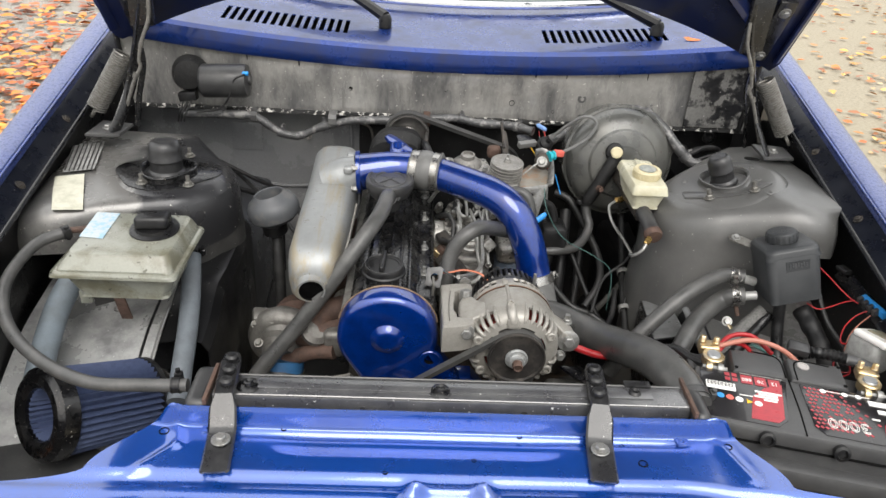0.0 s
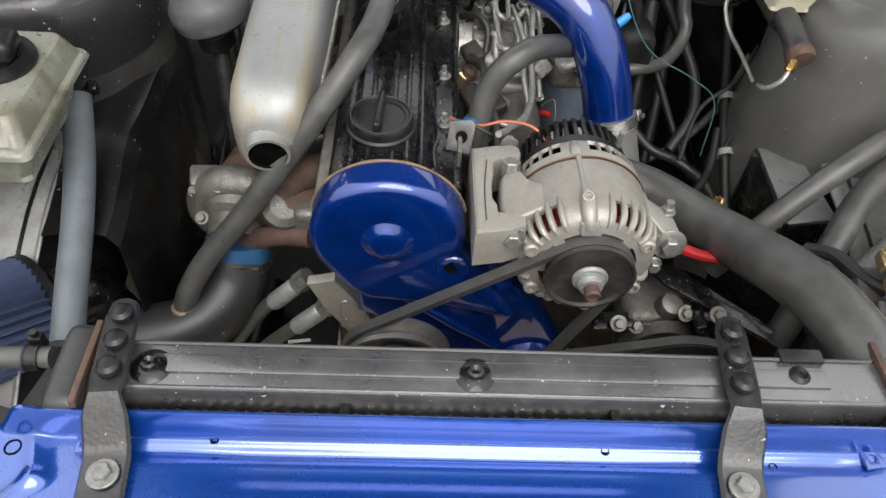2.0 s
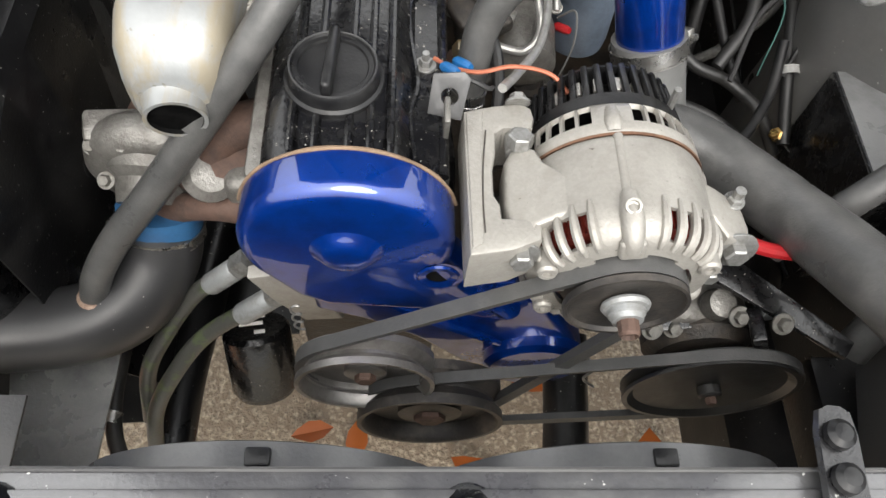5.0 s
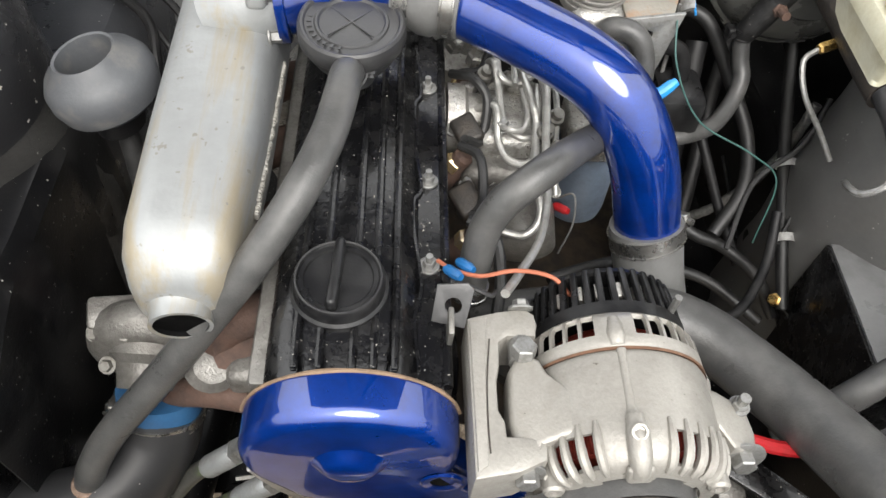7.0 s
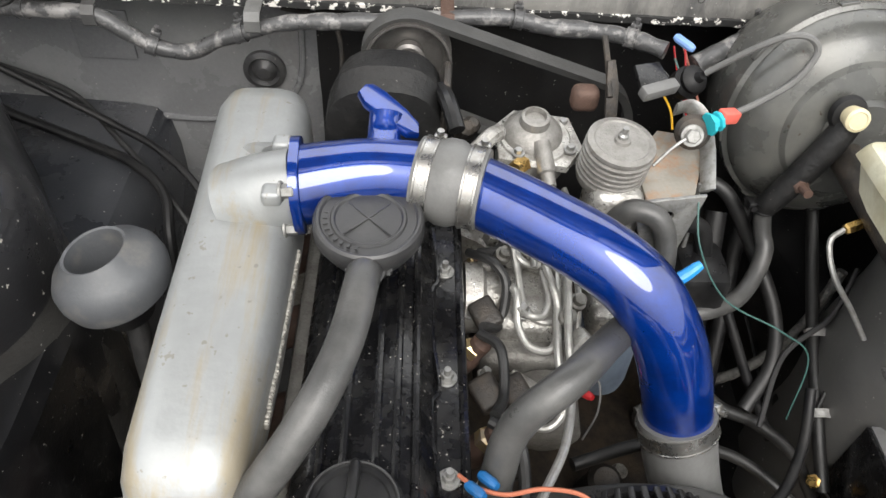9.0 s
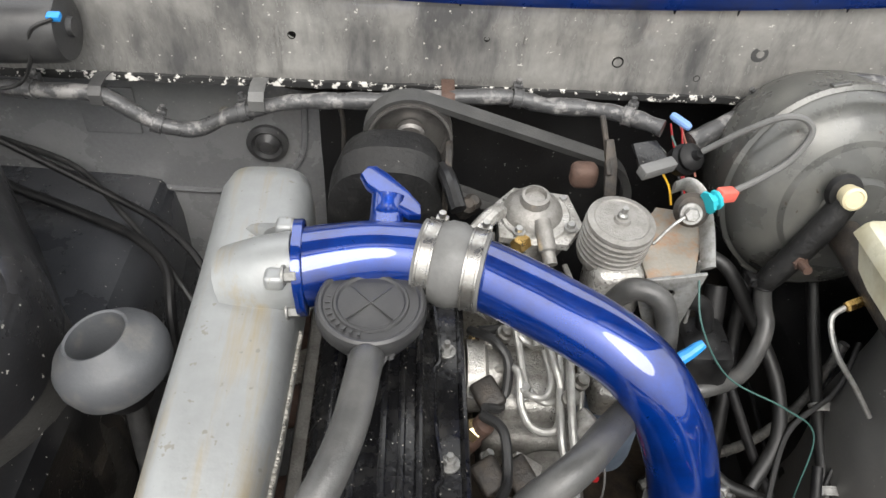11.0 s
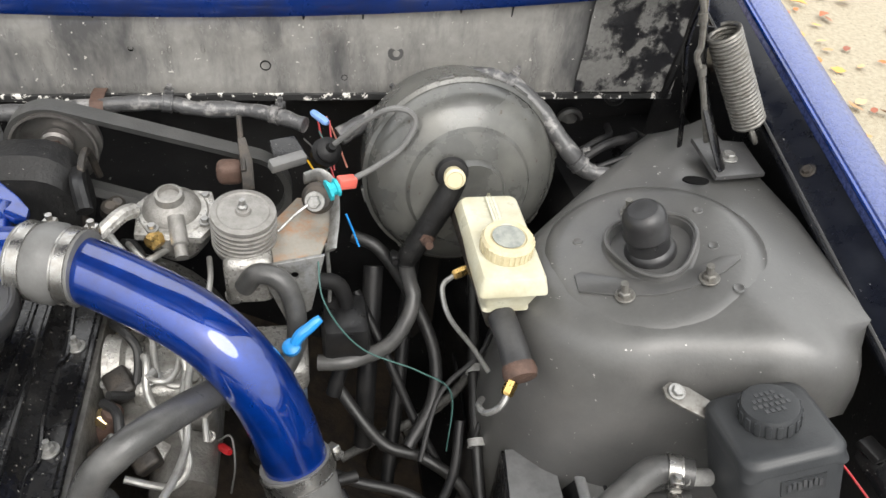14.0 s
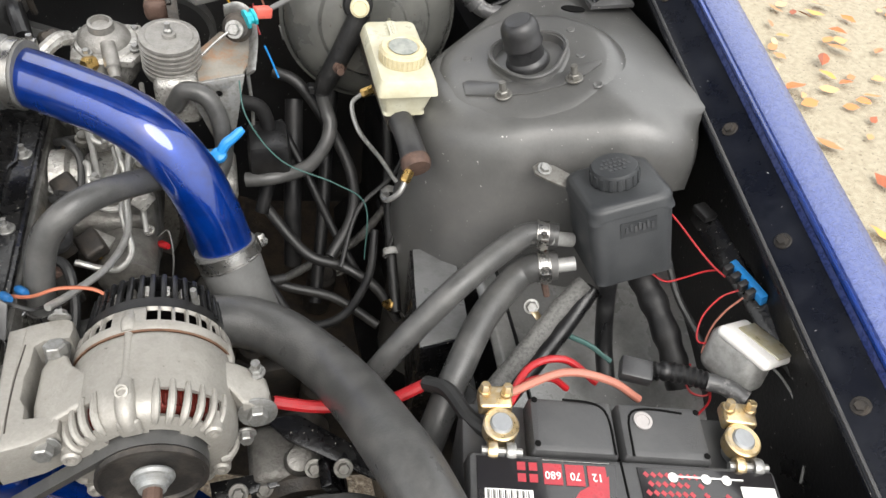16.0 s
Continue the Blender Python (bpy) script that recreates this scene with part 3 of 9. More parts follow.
b = merge(leaves(rng_yard, 75, (1.7, 3.4), (1.4, 3.8), 0.040), leaves(rng_yard, 420, (2.1, 6.5), (3.8, 10.0), 0.044))
solo("fallen_leaves", b, LEAF_YELLOW, "loose yellow and russet leaves on damp sandy ground", "leaves", kind="stuff")
b = merge(leaves(rng_yard, 55, (1.7, 3.4), (1.4, 3.8), 0.036), leaves(rng_yard, 260, (2.1, 6.5), (3.8, 10.0), 0.040))
solo("fallen_leaves", b, LEAF_ORANGE, "loose russet leaves on damp sandy ground", "leaves", kind="stuff")
LEAF_WET = leaf_material("wet_beech_leaf", (0.20, 0.045, 0.008), (0.32, 0.075, 0.010), (0.36, 0.12, 0.018))
for x, y in ((-0.136, 1.060), (-0.065, 1.046), (0.125, 0.994), (0.223, 1.145), (0.406, 1.023), (0.274, 1.185), (0.542, 1.007)):
    solo("leaf", leaves(rng, 1, (x, x), (y, y), 0.042, 0.004), LEAF_WET, "wet orange beech leaf lying under the engine", "leaf", "leaves under the engine")


# ---- car body: fenders, aprons, towers ----
def fender(name, side, label):
    """A front wing: inner gutter with bolts, rolled painted edge, crowned top and outer flank."""
    f = thing(name, (0.05 + side * 0.75, 1.1, 0), label, "fender")

    def bolt_line(y):
        return (0.704 + 0.088 * (y - 1.017) if side > 0 else -0.618 - 0.060 * (y - 1.10)), 0.874 + 0.157 * (y - 1.017)

    ys = [0.30 + 0.05 * i for i in range(37)]
    skin = [(0.0165, 0.004), (0.0165, 0.012), (0.018, 0.021), (0.022, 0.0275), (0.029, 0.0305), (0.040, 0.031), (0.054, 0.030), (0.067, 0.025), (0.075, 0.015), (0.081, -0.01), (0.088, -0.10), (0.092, -0.3), (0.085, -0.55)]
    flange = [(-0.012, -0.020), (-0.0135, -0.013), (-0.011, -0.009), (0.0, 0.0), (0.011, 0.010), (0.0165, 0.014)]
    apron = [(-0.013, -0.014), (0.004, -0.030), (0.012, -0.10), (0.014, -0.25), (0.014, -0.55)]
    for pname, prof, material, plabel in (("panel", skin, PAINT_WET, "blue paint beaded with rain, pale sky glints painted on"), ("flange", flange, GUTTER, "black painted bolted gutter"), ("apron", apron, BLACK_SHELL, "black inner wing")):
        rows = []
        for y in ys:
            x0, z0 = bolt_line(y)
            rows.append([(x0 + side * dx, y, z0 + dz) for dx, dz in prof])
        part(pname, sheet(None, rows, 0.0012), material, f, plabel)
    part("edge_bead", tube(None, [(bolt_line(y)[0] + side * 0.0185, y, bolt_line(y)[1] + 0.0245) for y in ys[::4]], 0.003, 8), PAINT_EDGE, f, "glossy dark blue rolled edge")
    part("lap_joint", tube(None, [(bolt_line(y)[0] - side * 0.0125, y, bolt_line(y)[1] - 0.0085) for y in ys[8::4]], 0.0016, 6), GREY_SHELL, f, "worn lap joint")
    for y in (0.86, 1.017, 1.155, 1.368):
        x0, z0 = bolt_line(y)
        part("bolt", bolt(None, (x0, y, z0 + 0.0006), (-side * 0.7, 0, 0.75), 0.0052, 0.004), DARK_IRON, f)
    return f


fender("fender", 1, "blue front wing beaded with rain, bolted gutter")
fender("fender", -1, "blue front wing, wet and glossy, bolted gutter")


def rounded(bm, lo, hi, r, seg=6):
    c = [(a + b) / 2 for a, b in zip(lo, hi)]
    return box(bm, c, [b - a for a, b in zip(lo, hi)], (0, 0, 0), r, seg)


def strut_tower(name, cx, cy, top, side, shell, ring_mat, label, tilt=0.0, plan=None):
    """A suspension tower: shell, mounting plate, rubber ring, cap and three studs. tilt: rise of its top outwards."""
    t = thing(name, (cx, cy, 0.3), label, "strut tower")
    if plan is None:
        plan = [(cx + side * (0.105 * math.cos(a) - 0.002), cy + 0.015 + 0.125 * math.sin(a)) for a in [math.radians(270 - 10 * k) for k in range(15)]]
        plan += [(cx + side * 0.02, cy + 0.25), (cx + side * 0.255, cy + 0.26), (cx + side * 0.235, cy + 0.02), (cx + side * 0.218, cy - 0.120), (cx + side * 0.212, cy - 0.148), (cx + side * 0.196, cy - 0.164), (cx + side * 0.17, cy - 0.168), (cx + side * 0.135, cy - 0.162), (cx + side * 0.10, cy - 0.150), (cx + side * 0.07, cy - 0.136), (cx + side * 0.035, cy - 0.122)]

    def lift(x, y):
        d = side * (x - cx)
        return tilt * (max(-0.11, min(d, 0.085)) - 0.22 * max(0.0, d - 0.085)) - (0.12 * max(0.0, y - cy - 0.02) if tilt else 0.0)

    b = bmesh.new()
    levels = [(top, 0.062), (top - 0.003, 0.042), (top - 0.009, 0.026), (top - 0.019, 0.013), (top - 0.033, 0.004), (top - 0.050, 0.0)] + [(top - 0.050 - 0.022 * k, -0.0014 * k) for k in range(1, 15)] + [(0.30, -0.035)]
    rings = []
    mid = Vector((sum(p[0] for p in plan) / len(plan), sum(p[1] for p in plan) / len(plan)))
    for z, inset in levels:
        ring_ = []
        for x, y in plan:
            low = min(1.0, max(0.0, (top - 0.06 - z) / 0.12))
            outer = tilt and side * (x - cx) > 0.15
            under = 0.13 if side * (x - cx) > 0.12 and y < cy and z < top - 0.085 else 0.0
            fold = (0.022 if tilt else 0.016) * low * noise.noise((x * 34, y * 34, z * 7 + side))
            ins = inset * (0.0 if outer and y > cy - 0.12 else 1.0)
            px, py = x + (mid[0] - x) * (ins * 4 + fold * 4), y + (mid[1] - y) * (ins * 4 + fold * 4)
            ring_.append(b.verts.new((px, py + under, z + lift(px, py) * (1 - low) + 0.003 * noise.noise((x * 22, y * 22, z * 22)))))
        rings.append(ring_)
    n = len(plan)
    for r0, r1 in zip(rings[:8], rings[1:8]):
        for k in range(n):
            b.faces.new((r0[k], r0[(k + 1) % n], r1[(k + 1) % n], r1[k]))
    side_wall = sheet(None, [[v.co.copy() for v in r] + [r[0].co.copy()] for r in rings[7:]])
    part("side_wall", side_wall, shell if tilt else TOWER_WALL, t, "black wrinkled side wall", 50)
    for r in rings[8:]:
        bmesh.ops.delete(b, geom=r, context="VERTS")
    # the top is closed by rings that shrink to its middle, so that it can lean
    last = rings[0]
    for g in (0.30, 0.55, 0.78):
        nxt = [b.verts.new((lerp(v.co.x, mid[0], g), lerp(v.co.y, mid[1], g), 0)) for v in rings[0]]
        for v in nxt:
            v.co.z = top + lift(v.co.x, v.co.y)
        for k in range(n):
            b.faces.new((last[(k + 1) % n], last[k], nxt[k], nxt[(k + 1) % n]))
        last = nxt
    b.faces.new(last)
    lean = Matrix.Translation((cx, cy, top)) @ Matrix.Rotation(-side * math.atan(tilt), 4, "Y")
    hub = (0.016, 0.012) if tilt else (0.0, 0.0)
    d = lathe(None, [(0.110, -0.014), (0.103, -0.006), (0.095, -0.0005), (0.084, 0.0025)] if tilt else [(0.100, -0.014), (0.094, -0.005), (0.088, 0.0), (0.080, 0.003)], (*hub, 0), (0, 0, 1), 48)
    bmesh.ops.transform(d, verts=d.verts, matrix=lean)
    merge(b, d)
    part("shell", b, shell, t, smooth=50)

    def up(bm):
        bmesh.ops.transform(bm, verts=bm.verts, matrix=lean)
        return bm

    if tilt:
        # a thin crescent of sheet under the two front studs
        rim = [(lerp(-0.064, 0.086, k / 14), -0.008 - 0.040 * math.sin(math.pi * (0.10 + 0.72 * k / 14)) + 0.0006 * (k % 3)) for k in range(15)]
        out = rim + [(0.088, -0.024), (0.070, -0.020), (0.045, -0.026), (0.015, -0.026), (-0.015, -0.020), (-0.040, -0.006), (-0.054, 0.003), (-0.062, 0.001)]
        part("mounting_plate", up(slab(None, out, 0.002, pose(0, 0, 0.0030), 0.0006)), ring_mat, t, "thin crescent mounting plate")
        for dx, dy in ((0.079, 0.048), (0.072, -0.003), (0.070, -0.059), (-0.045, 0.045)):
            part("spot_weld", up(lathe(None, [(0.0055, 0.002), (0.0045, 0.0034), (0.002, 0.0026), (0.0005, 0.0024)], (dx, dy, 0.0), (0, 0, 1), 16)), shell, t)
    else:
        out = []
        for k in range(48):
            a = 2 * math.pi * k / 48
            r = 0.084 * (1 + 0.12 * math.cos(3 * (a - 0.45)))
            out.append((r * 1.04 * math.cos(a), r * 0.74 * math.sin(a)))
        part("mounting_plate", up(slab(None, out, 0.0025, pose(side * 0.010, -0.004, 0.0025), 0.001)), ring_mat, t)
    # a rounded three-cornered collar round the cap
    ox, oy, rr = (0.018, 0.011, 0.0415) if tilt else (side * 0.008, 0.0, 0.045)
    corner = [(1 + 0.085 * math.cos(3 * (a - 0.40)), a) for a in [2 * math.pi * k / 48 for k in range(48)]]
    part("rubber_ring", up(tube(None, [(ox + rr * q * math.cos(a), oy + rr * q * math.sin(a), 0.013) for q, a in corner + corner[:1]], 0.0022, 8, 2)), ring_mat, t)
    part("ring_wall", up(sheet(None, [[(ox + (rr + dr) * q * math.cos(a), oy + (rr + dr) * q * math.sin(a), z) for q, a in corner + corner[:1]] for dr, z in ((0.004, 0.002), (0.0012, 0.005), (0.0, 0.013), (-0.003, 0.012), (-0.005, 0.004), (-0.02, 0.0035))])), ring_mat, t)
    f = 0.74 if tilt else 1.0
    profile = [(0.0335, 0), (0.0335, 0.004), (0.031, 0.009), (0.0275, 0.012), (0.0265, 0.026), (0.0275, 0.029), (0.0295, 0.031), (0.0295, 0.034), (0.0280, 0.037), (0.0280, 0.050), (0.0265, 0.058), (0.022, 0.064), (0.018, 0.066), (0.012, 0.0655), (0.002, 0.0645)]
    part("cap", up(lathe(None, [(r * f, z * (0.84 if tilt else 0.95)) for r, z in profile], ((0.015, 0.009, 0.002) if tilt else (side * 0.010, 0.006, -0.002)), (-side * tilt * 0.5, 0.05, 1), 40)), CAP_RUBBER, t, "black domed rubber cap")
    for dx, dy in ((-0.027, -0.039), (0.050, -0.043), (0.015, 0.066)) if tilt else ((-0.036, -0.048), (0.042, -0.050), (0.010, 0.076)):
        bb = bolt(None, (dx, dy, 0.005), r=0.0062, h=0.006)
        rod(bb, (dx, dy, 0.010), (dx, dy, 0.022), 0.0036, None, 10)
        part("stud", up(bb), DULL_STEEL, t)
    return t


rx, ry = 0.535, 1.296
plan_r = [(rx + 0.112 * math.cos(a) - 0.002, ry + 0.012 + 0.122 * math.sin(a)) for a in [math.radians(268 - 10 * k) for k in range(15)]]
plan_r += [(rx - 0.02, ry + 0.15), (rx + 0.03, ry + 0.19), (rx + 0.08, ry + 0.235), (rx + 0.12, ry + 0.27), (rx + 0.200, ry + 0.28), (rx + 0.196, ry + 0.20), (rx + 0.190, ry + 0.12), (rx + 0.184, ry + 0.04), (rx + 0.177, ry - 0.04), (rx + 0.171, ry - 0.105), (rx + 0.166, ry - 0.130), (rx + 0.152, ry - 0.146), (rx + 0.13, ry - 0.152), (rx + 0.10, ry - 0.148), (rx + 0.07, ry - 0.138), (rx + 0.035, ry - 0.124)]
strut_tower("strut_tower", rx, ry, 0.880, 1, TOWER_R, TOWER_PLATE, "dusty black suspension tower, sheen in its colour, domed rubber cap", 0.27, plan_r)
strut_tower("strut_tower", -0.430, 1.285, 0.866, -1, TOWER_L, BLACK_ENAMEL, "worn suspension tower, half bare metal, with rubber cap")
tw = bpy.data.objects["strut_tower"]
# A flat near-black disc on the metal paints the hole's depth.
part("drain_slot", lathe(None, [(0.0115, -0.001), (0.0112, 0.0008), (0.0005, 0.0010)], (0.634, 1.398, 0.8995), (0.10, -0.1, 1), 20, scale=(1.4, 0.55)), HOLE, tw, "oval drain hole")


def wheel_arch(name, side, material, label):
    """The rounded arch of the inner wing ahead of the tower, with the long inner wall to the engine."""
    rows = []
    x_out, x_in = (0.74, 0.455) if side > 0 else (-0.62, -0.378)
    for j in range(22):
        a = j / 21
        y = 1.24 - 0.60 * a
        top = (0.72 if side < 0 else 0.69) - 0.10 * a - 0.32 * max(0, a - 0.25) ** 1.5
        row = []
        for i in range(15):
            u = i / 14
            x = lerp(x_out, x_in, min(1, u / 0.8))
            z = top - 0.012 * math.sin(u * 5) if u < 0.72 else top - 0.02 - (0.35 if side > 0 else 0.10) * ((u - 0.72) / 0.28) ** 1.2
            row.append((x - (side * 0.02 * (u - 0.8) / 0.2 if u > 0.8 else 0), y, z))
        rows.append(row)
    w = thing(name, ((x_out + x_in) / 2, 0.95, 0.3), label, "inner wing")
    part("panel", sheet(None, [r[:11] for r in rows], 0.002), material, w)
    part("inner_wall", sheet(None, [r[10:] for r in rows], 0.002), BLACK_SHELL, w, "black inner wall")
    part("seam", tube(None, [(p[0], p[1], p[2] + 0.001) for p in [r[9] for r in rows[::3]]], 0.0022, 6, 3), BLACK_SHELL, w)
    part("flange", tube(None, [(p[0], p[1], p[2] + 0.002) for p in [r[10] for r in rows[::3]]], 0.006, 8, 3, flat=0.4), material, w)
    for k in (4, 9, 14):
        p = rows[k][6]
        part("bolt", bolt(None, (p[0], p[1], p[2]), r=0.006, h=0.004), STEEL, w)
    return w


wheel_arch("inner_wing", 1, WING_R, "dusty black rounded inner wing beside the battery")
wheel_arch("inner_wing", -1, ALU_SHELL, "bare grey rounded inner wing with scratches")
# long rails that bound the engine pit
for side, x in ((1, 0.432), (-1, -0.318)):
    rows = []
    for y in [(0.78 if side > 0 else 1.02) + (0.04 if side > 0 else 0.0157) * i for i in range(23)]:
        zt = (0.745 if side < 0 else 0.63) - 0.30 * max(0.0, 1.14 - y)
        wav = 0.006 * noise.noise((y * 11, side, 0.3))
        rows.append([(x + side * (dx + wav), y, z) for dx, z in ((0.075, zt - 0.006), (0.028, zt + 0.002), (0.010, zt - 0.004), (0.0, zt - 0.02), (0.0, 0.56), (0.0, 0.42), (-0.05, 0.36), (-0.05, 0.22), (0.06, 0.20))])
    c = thing("chassis_rail", (x, 1.2, 0.2), "black chassis rail along the engine pit, flecked with dirt", "chassis rail", "chassis rails")
    part("web", sheet(None, rows, 0.002), BLACK_SHELL, c)
    part("weld_seam", tube(None, [(x - side * 0.002, y, 0.50 + 0.03 * math.sin(y * 9)) for y in (1.11, 1.2, 1.3, 1.4, 1.5)], 0.003, 6), BLACK_SHELL, c)
    for y, z in ((1.12, 0.46), (1.18, 0.57), (1.36, 0.52)):
        part("plug", lathe(None, [(0.014, 0), (0.014, 0.002), (0.009, 0.004), (0.001, 0.003)], (x - side * 0.001, y, z), (-side, 0, 0), 20), RUBBER, c)
    # rear part of the inner wing, a low ledge from the tower to the bulkhead
    xr, zl = (-0.328, 0.695) if side < 0 else (0.535, 0.80)
    part("rear_panel", sheet(None, [[(xr + side * dx + 0.004 * noise.noise((y * 9, z * 9, side)), y, z) for dx, z in ((0.0, 0.30), (0.0, 0.45), (0.0, zl - 0.06), (0.006, zl - 0.025), (0.02, zl - 0.006), (0.05, zl), (0.12, zl + 0.004), (0.20, zl + 0.008), (0.29, zl + 0.01))] for y in [1.36 + 0.0535 * i for i in range(7)]], 0.002), BLACK_SHELL if side > 0 else WING_DARK, c, "dusty black rear inner wing")

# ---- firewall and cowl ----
# Near-black behind the engine; the side panel on the left is grey.
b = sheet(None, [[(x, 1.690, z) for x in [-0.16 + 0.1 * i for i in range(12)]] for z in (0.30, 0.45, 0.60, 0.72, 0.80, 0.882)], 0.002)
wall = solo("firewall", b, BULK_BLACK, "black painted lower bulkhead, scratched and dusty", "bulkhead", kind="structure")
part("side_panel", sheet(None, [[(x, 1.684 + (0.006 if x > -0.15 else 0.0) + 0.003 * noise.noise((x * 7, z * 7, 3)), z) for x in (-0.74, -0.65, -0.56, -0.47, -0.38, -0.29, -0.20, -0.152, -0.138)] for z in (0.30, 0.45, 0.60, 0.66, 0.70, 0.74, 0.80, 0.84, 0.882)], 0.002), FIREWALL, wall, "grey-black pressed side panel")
part("pressed_edge", tube(None, [(-0.44, 1.681, 0.69), (-0.30, 1.680, 0.675), (-0.21, 1.680, 0.69), (-0.165, 1.680, 0.73), (-0.155, 1.680, 0.80), (-0.16, 1.681, 0.86)], 0.004, 8), FIREWALL, wall)
pad = thing("access_cover", (-0.39, 1.68, 0.76), "square black rubber access cover on the bulkhead", "cover")
part("plate", box(None, (-0.39, 1.6815, 0.792), (0.068, 0.005, 0.064), bevel=0.002), FIREWALL, pad)
for x, z, r in ((-0.204, 0.753, 0.026), (0.60, 0.80, 0.02), (0.66, 0.84, 0.016)):
    g = thing("grommet", (x, 1.68, z), "round black rubber grommet on the bulkhead", "grommet", "bulkhead grommets")
    part("rim", lathe(None, [(r, 0), (r, 0.006), (r * 0.75, 0.009), (r * 0.6, 0.004), (r * 0.3, 0.012), (0.002, 0.013)], (x, 1.682, z), (0, -1, 0), 28), GREY_SHELL, g)


def arc_z(x, mid, side):
    """Height of the cowl's edge: lowest in the middle."""
    return mid + side * ((x - 0.05) / 0.6) ** 2


xs = [-0.62 + 0.055 * i for i in range(25)]
cowl = thing("cowl_panel", (0.05, 1.66, 0.9), "grey scuffed plenum face with bolts and flaking paint", "cowl", kind="structure")
part("shelf", sheet(None, [[(x, y, z) for x in xs] for y, z in ((1.684, 0.880), (1.63, 0.884), (1.612, 0.886))], 0.002), BLACK_SHELL, cowl)
part("seam", sheet(None, [[(x, y, z + 0.0015 * noise.noise((x * 50, y, z))) for x in [-0.62 + 0.011 * i for i in range(121)]] for y, z in ((1.628, 0.890), (1.606, 0.884), (1.6055, 0.877), (1.6125, 0.876))]), CHIPPED, cowl, "seam with white chipped sealer")
part("face", sheet(None, [[(x, 1.615 + 0.004 * math.sin(z * 90) - 0.01 * t, z) for x, z in [(x, lerp(0.884, arc_z(x, 0.988, 0.036), t)) for x in xs]] for t in (0, 0.06, 0.14, 0.5, 0.8, 0.94, 1.0)], 0.002), COWL_FACE, cowl)
for x, z, r in ((0.339, 0.936, 0.011), (-0.117, 0.964, 0.009), (-0.30, 0.945, 0.010), (0.215, 0.972, 0.008), (-0.42, 0.95, 0.008)):
    part("plug", lathe(None, [(r, 0), (r, 0.002), (r * 0.8, 0.0035), (0.001, 0.003)], (x, 1.612, z), (0, -1, 0), 20), GREY_SHELL, cowl)
for x, z, r in ((0.191, 0.920, 0.005), (-0.150, 0.935, 0.0035), (0.14, 0.966, 0.003), (0.55, 0.945, 0.004), (0.60, 0.90, 0.006), (0.05, 0.94, 0.0025), (0.28, 0.905, 0.003)):
    part("hole", lathe(None, [(r * 1.25, 0), (r * 1.2, 0.001), (r, 0.001), (r, -0.002), (0.0005, -0.002)], (x, 1.6095, z), (0, -1, 0), 16), HOLE, cowl)
for x in (0.09, 0.125):
    part("rib", box(None, (x, 1.610, 0.958), (0.004, 0.006, 0.045), bevel=0.0015), COWL_FACE, cowl)
part("end_face", sheet(None, [[(x, 1.6085 + 0.003 * math.sin(z * 90) - 0.01 * t, z) for x, z in [(x, lerp(0.888, arc_z(x, 0.986, 0.036), t)) for x in [0.565 + 0.0125 * i for i in range(11)]]] for t in (0, 0.06, 0.14, 0.5, 0.8, 0.94, 1.0)], 0.0015), COWL_END, cowl, "bare metal showing through flaked black paint")
part("rib", box(None, (-0.165, 1.611, 0.935), (0.006, 0.006, 0.09), bevel=0.002), COWL_FACE, cowl)

rng_drip = random.Random(41)
for x in (-0.36, -0.255, 0.02, 0.235, 0.30, 0.41, 0.47):
    zt = arc_z(x, 0.988, 0.036) - 0.004
    run = rng_drip.uniform(0.02, 0.06)
    part("paint_run", tube(None, [(x, 1.6035, zt), (x + rng_drip.uniform(-0.001, 0.001), 1.609, zt - run * 0.6), (x, 1.6105, zt - run)], rng_drip.uniform(0.0010, 0.0018), 6), BLACK_SHELL, cowl, "dried dark run of paint")

for s, xa, xb in ((1, 0.692, 0.742), (-1, -0.612, -0.662)):
    part("end_plate", sheet(None, [[(x, 1.632 - 0.03 * abs(x - xa) + 0.004 * noise.noise((x * 30, z * 30, 2)), z) for x in (xa, lerp(xa, xb, 0.3), lerp(xa, xb, 0.7), xb)] for z in (0.78, 0.84, 0.89, 0.93, 0.965)], 0.003), BLACK_SHELL, cowl, "black end plate with runs of paint")
    part("end_flange", tube(None, [(xa - s * 0.004, 1.606, 0.88), (xa, 1.602, 0.95), (xa + s * 0.004, 1.600, 1.03)], 0.006, 8), BLACK_SHELL, cowl)
top = thing("cowl_grille", (0.05, 1.7, 1.0), "blue wet scuttle panel with slotted air vents", "scuttle")
lip = [(x, arc_z(x, 0.984, 0.038)) for x in xs]
part("front_lip", sheet(None, [[(x, 1.598 - dy, z + dz) for x, z in lip] for dy, dz in ((-0.004, 0.004), (0.002, 0.0), (0.004, 0.004), (0.004, 0.020), (0.001, 0.036), (-0.006, 0.043))], 0.0015), PAINT_SOILED, top)
# deck cut by the vent slots
slots_l = [-0.418 + 0.0168 * k for k in range(16)]
slots_r = [0.262 + 0.0168 * k for k in range(16)]


def deck_z(x, y):
    return arc_z(x, 0.984, 0.038) + 0.041 + 0.11 * (y - 1.604)


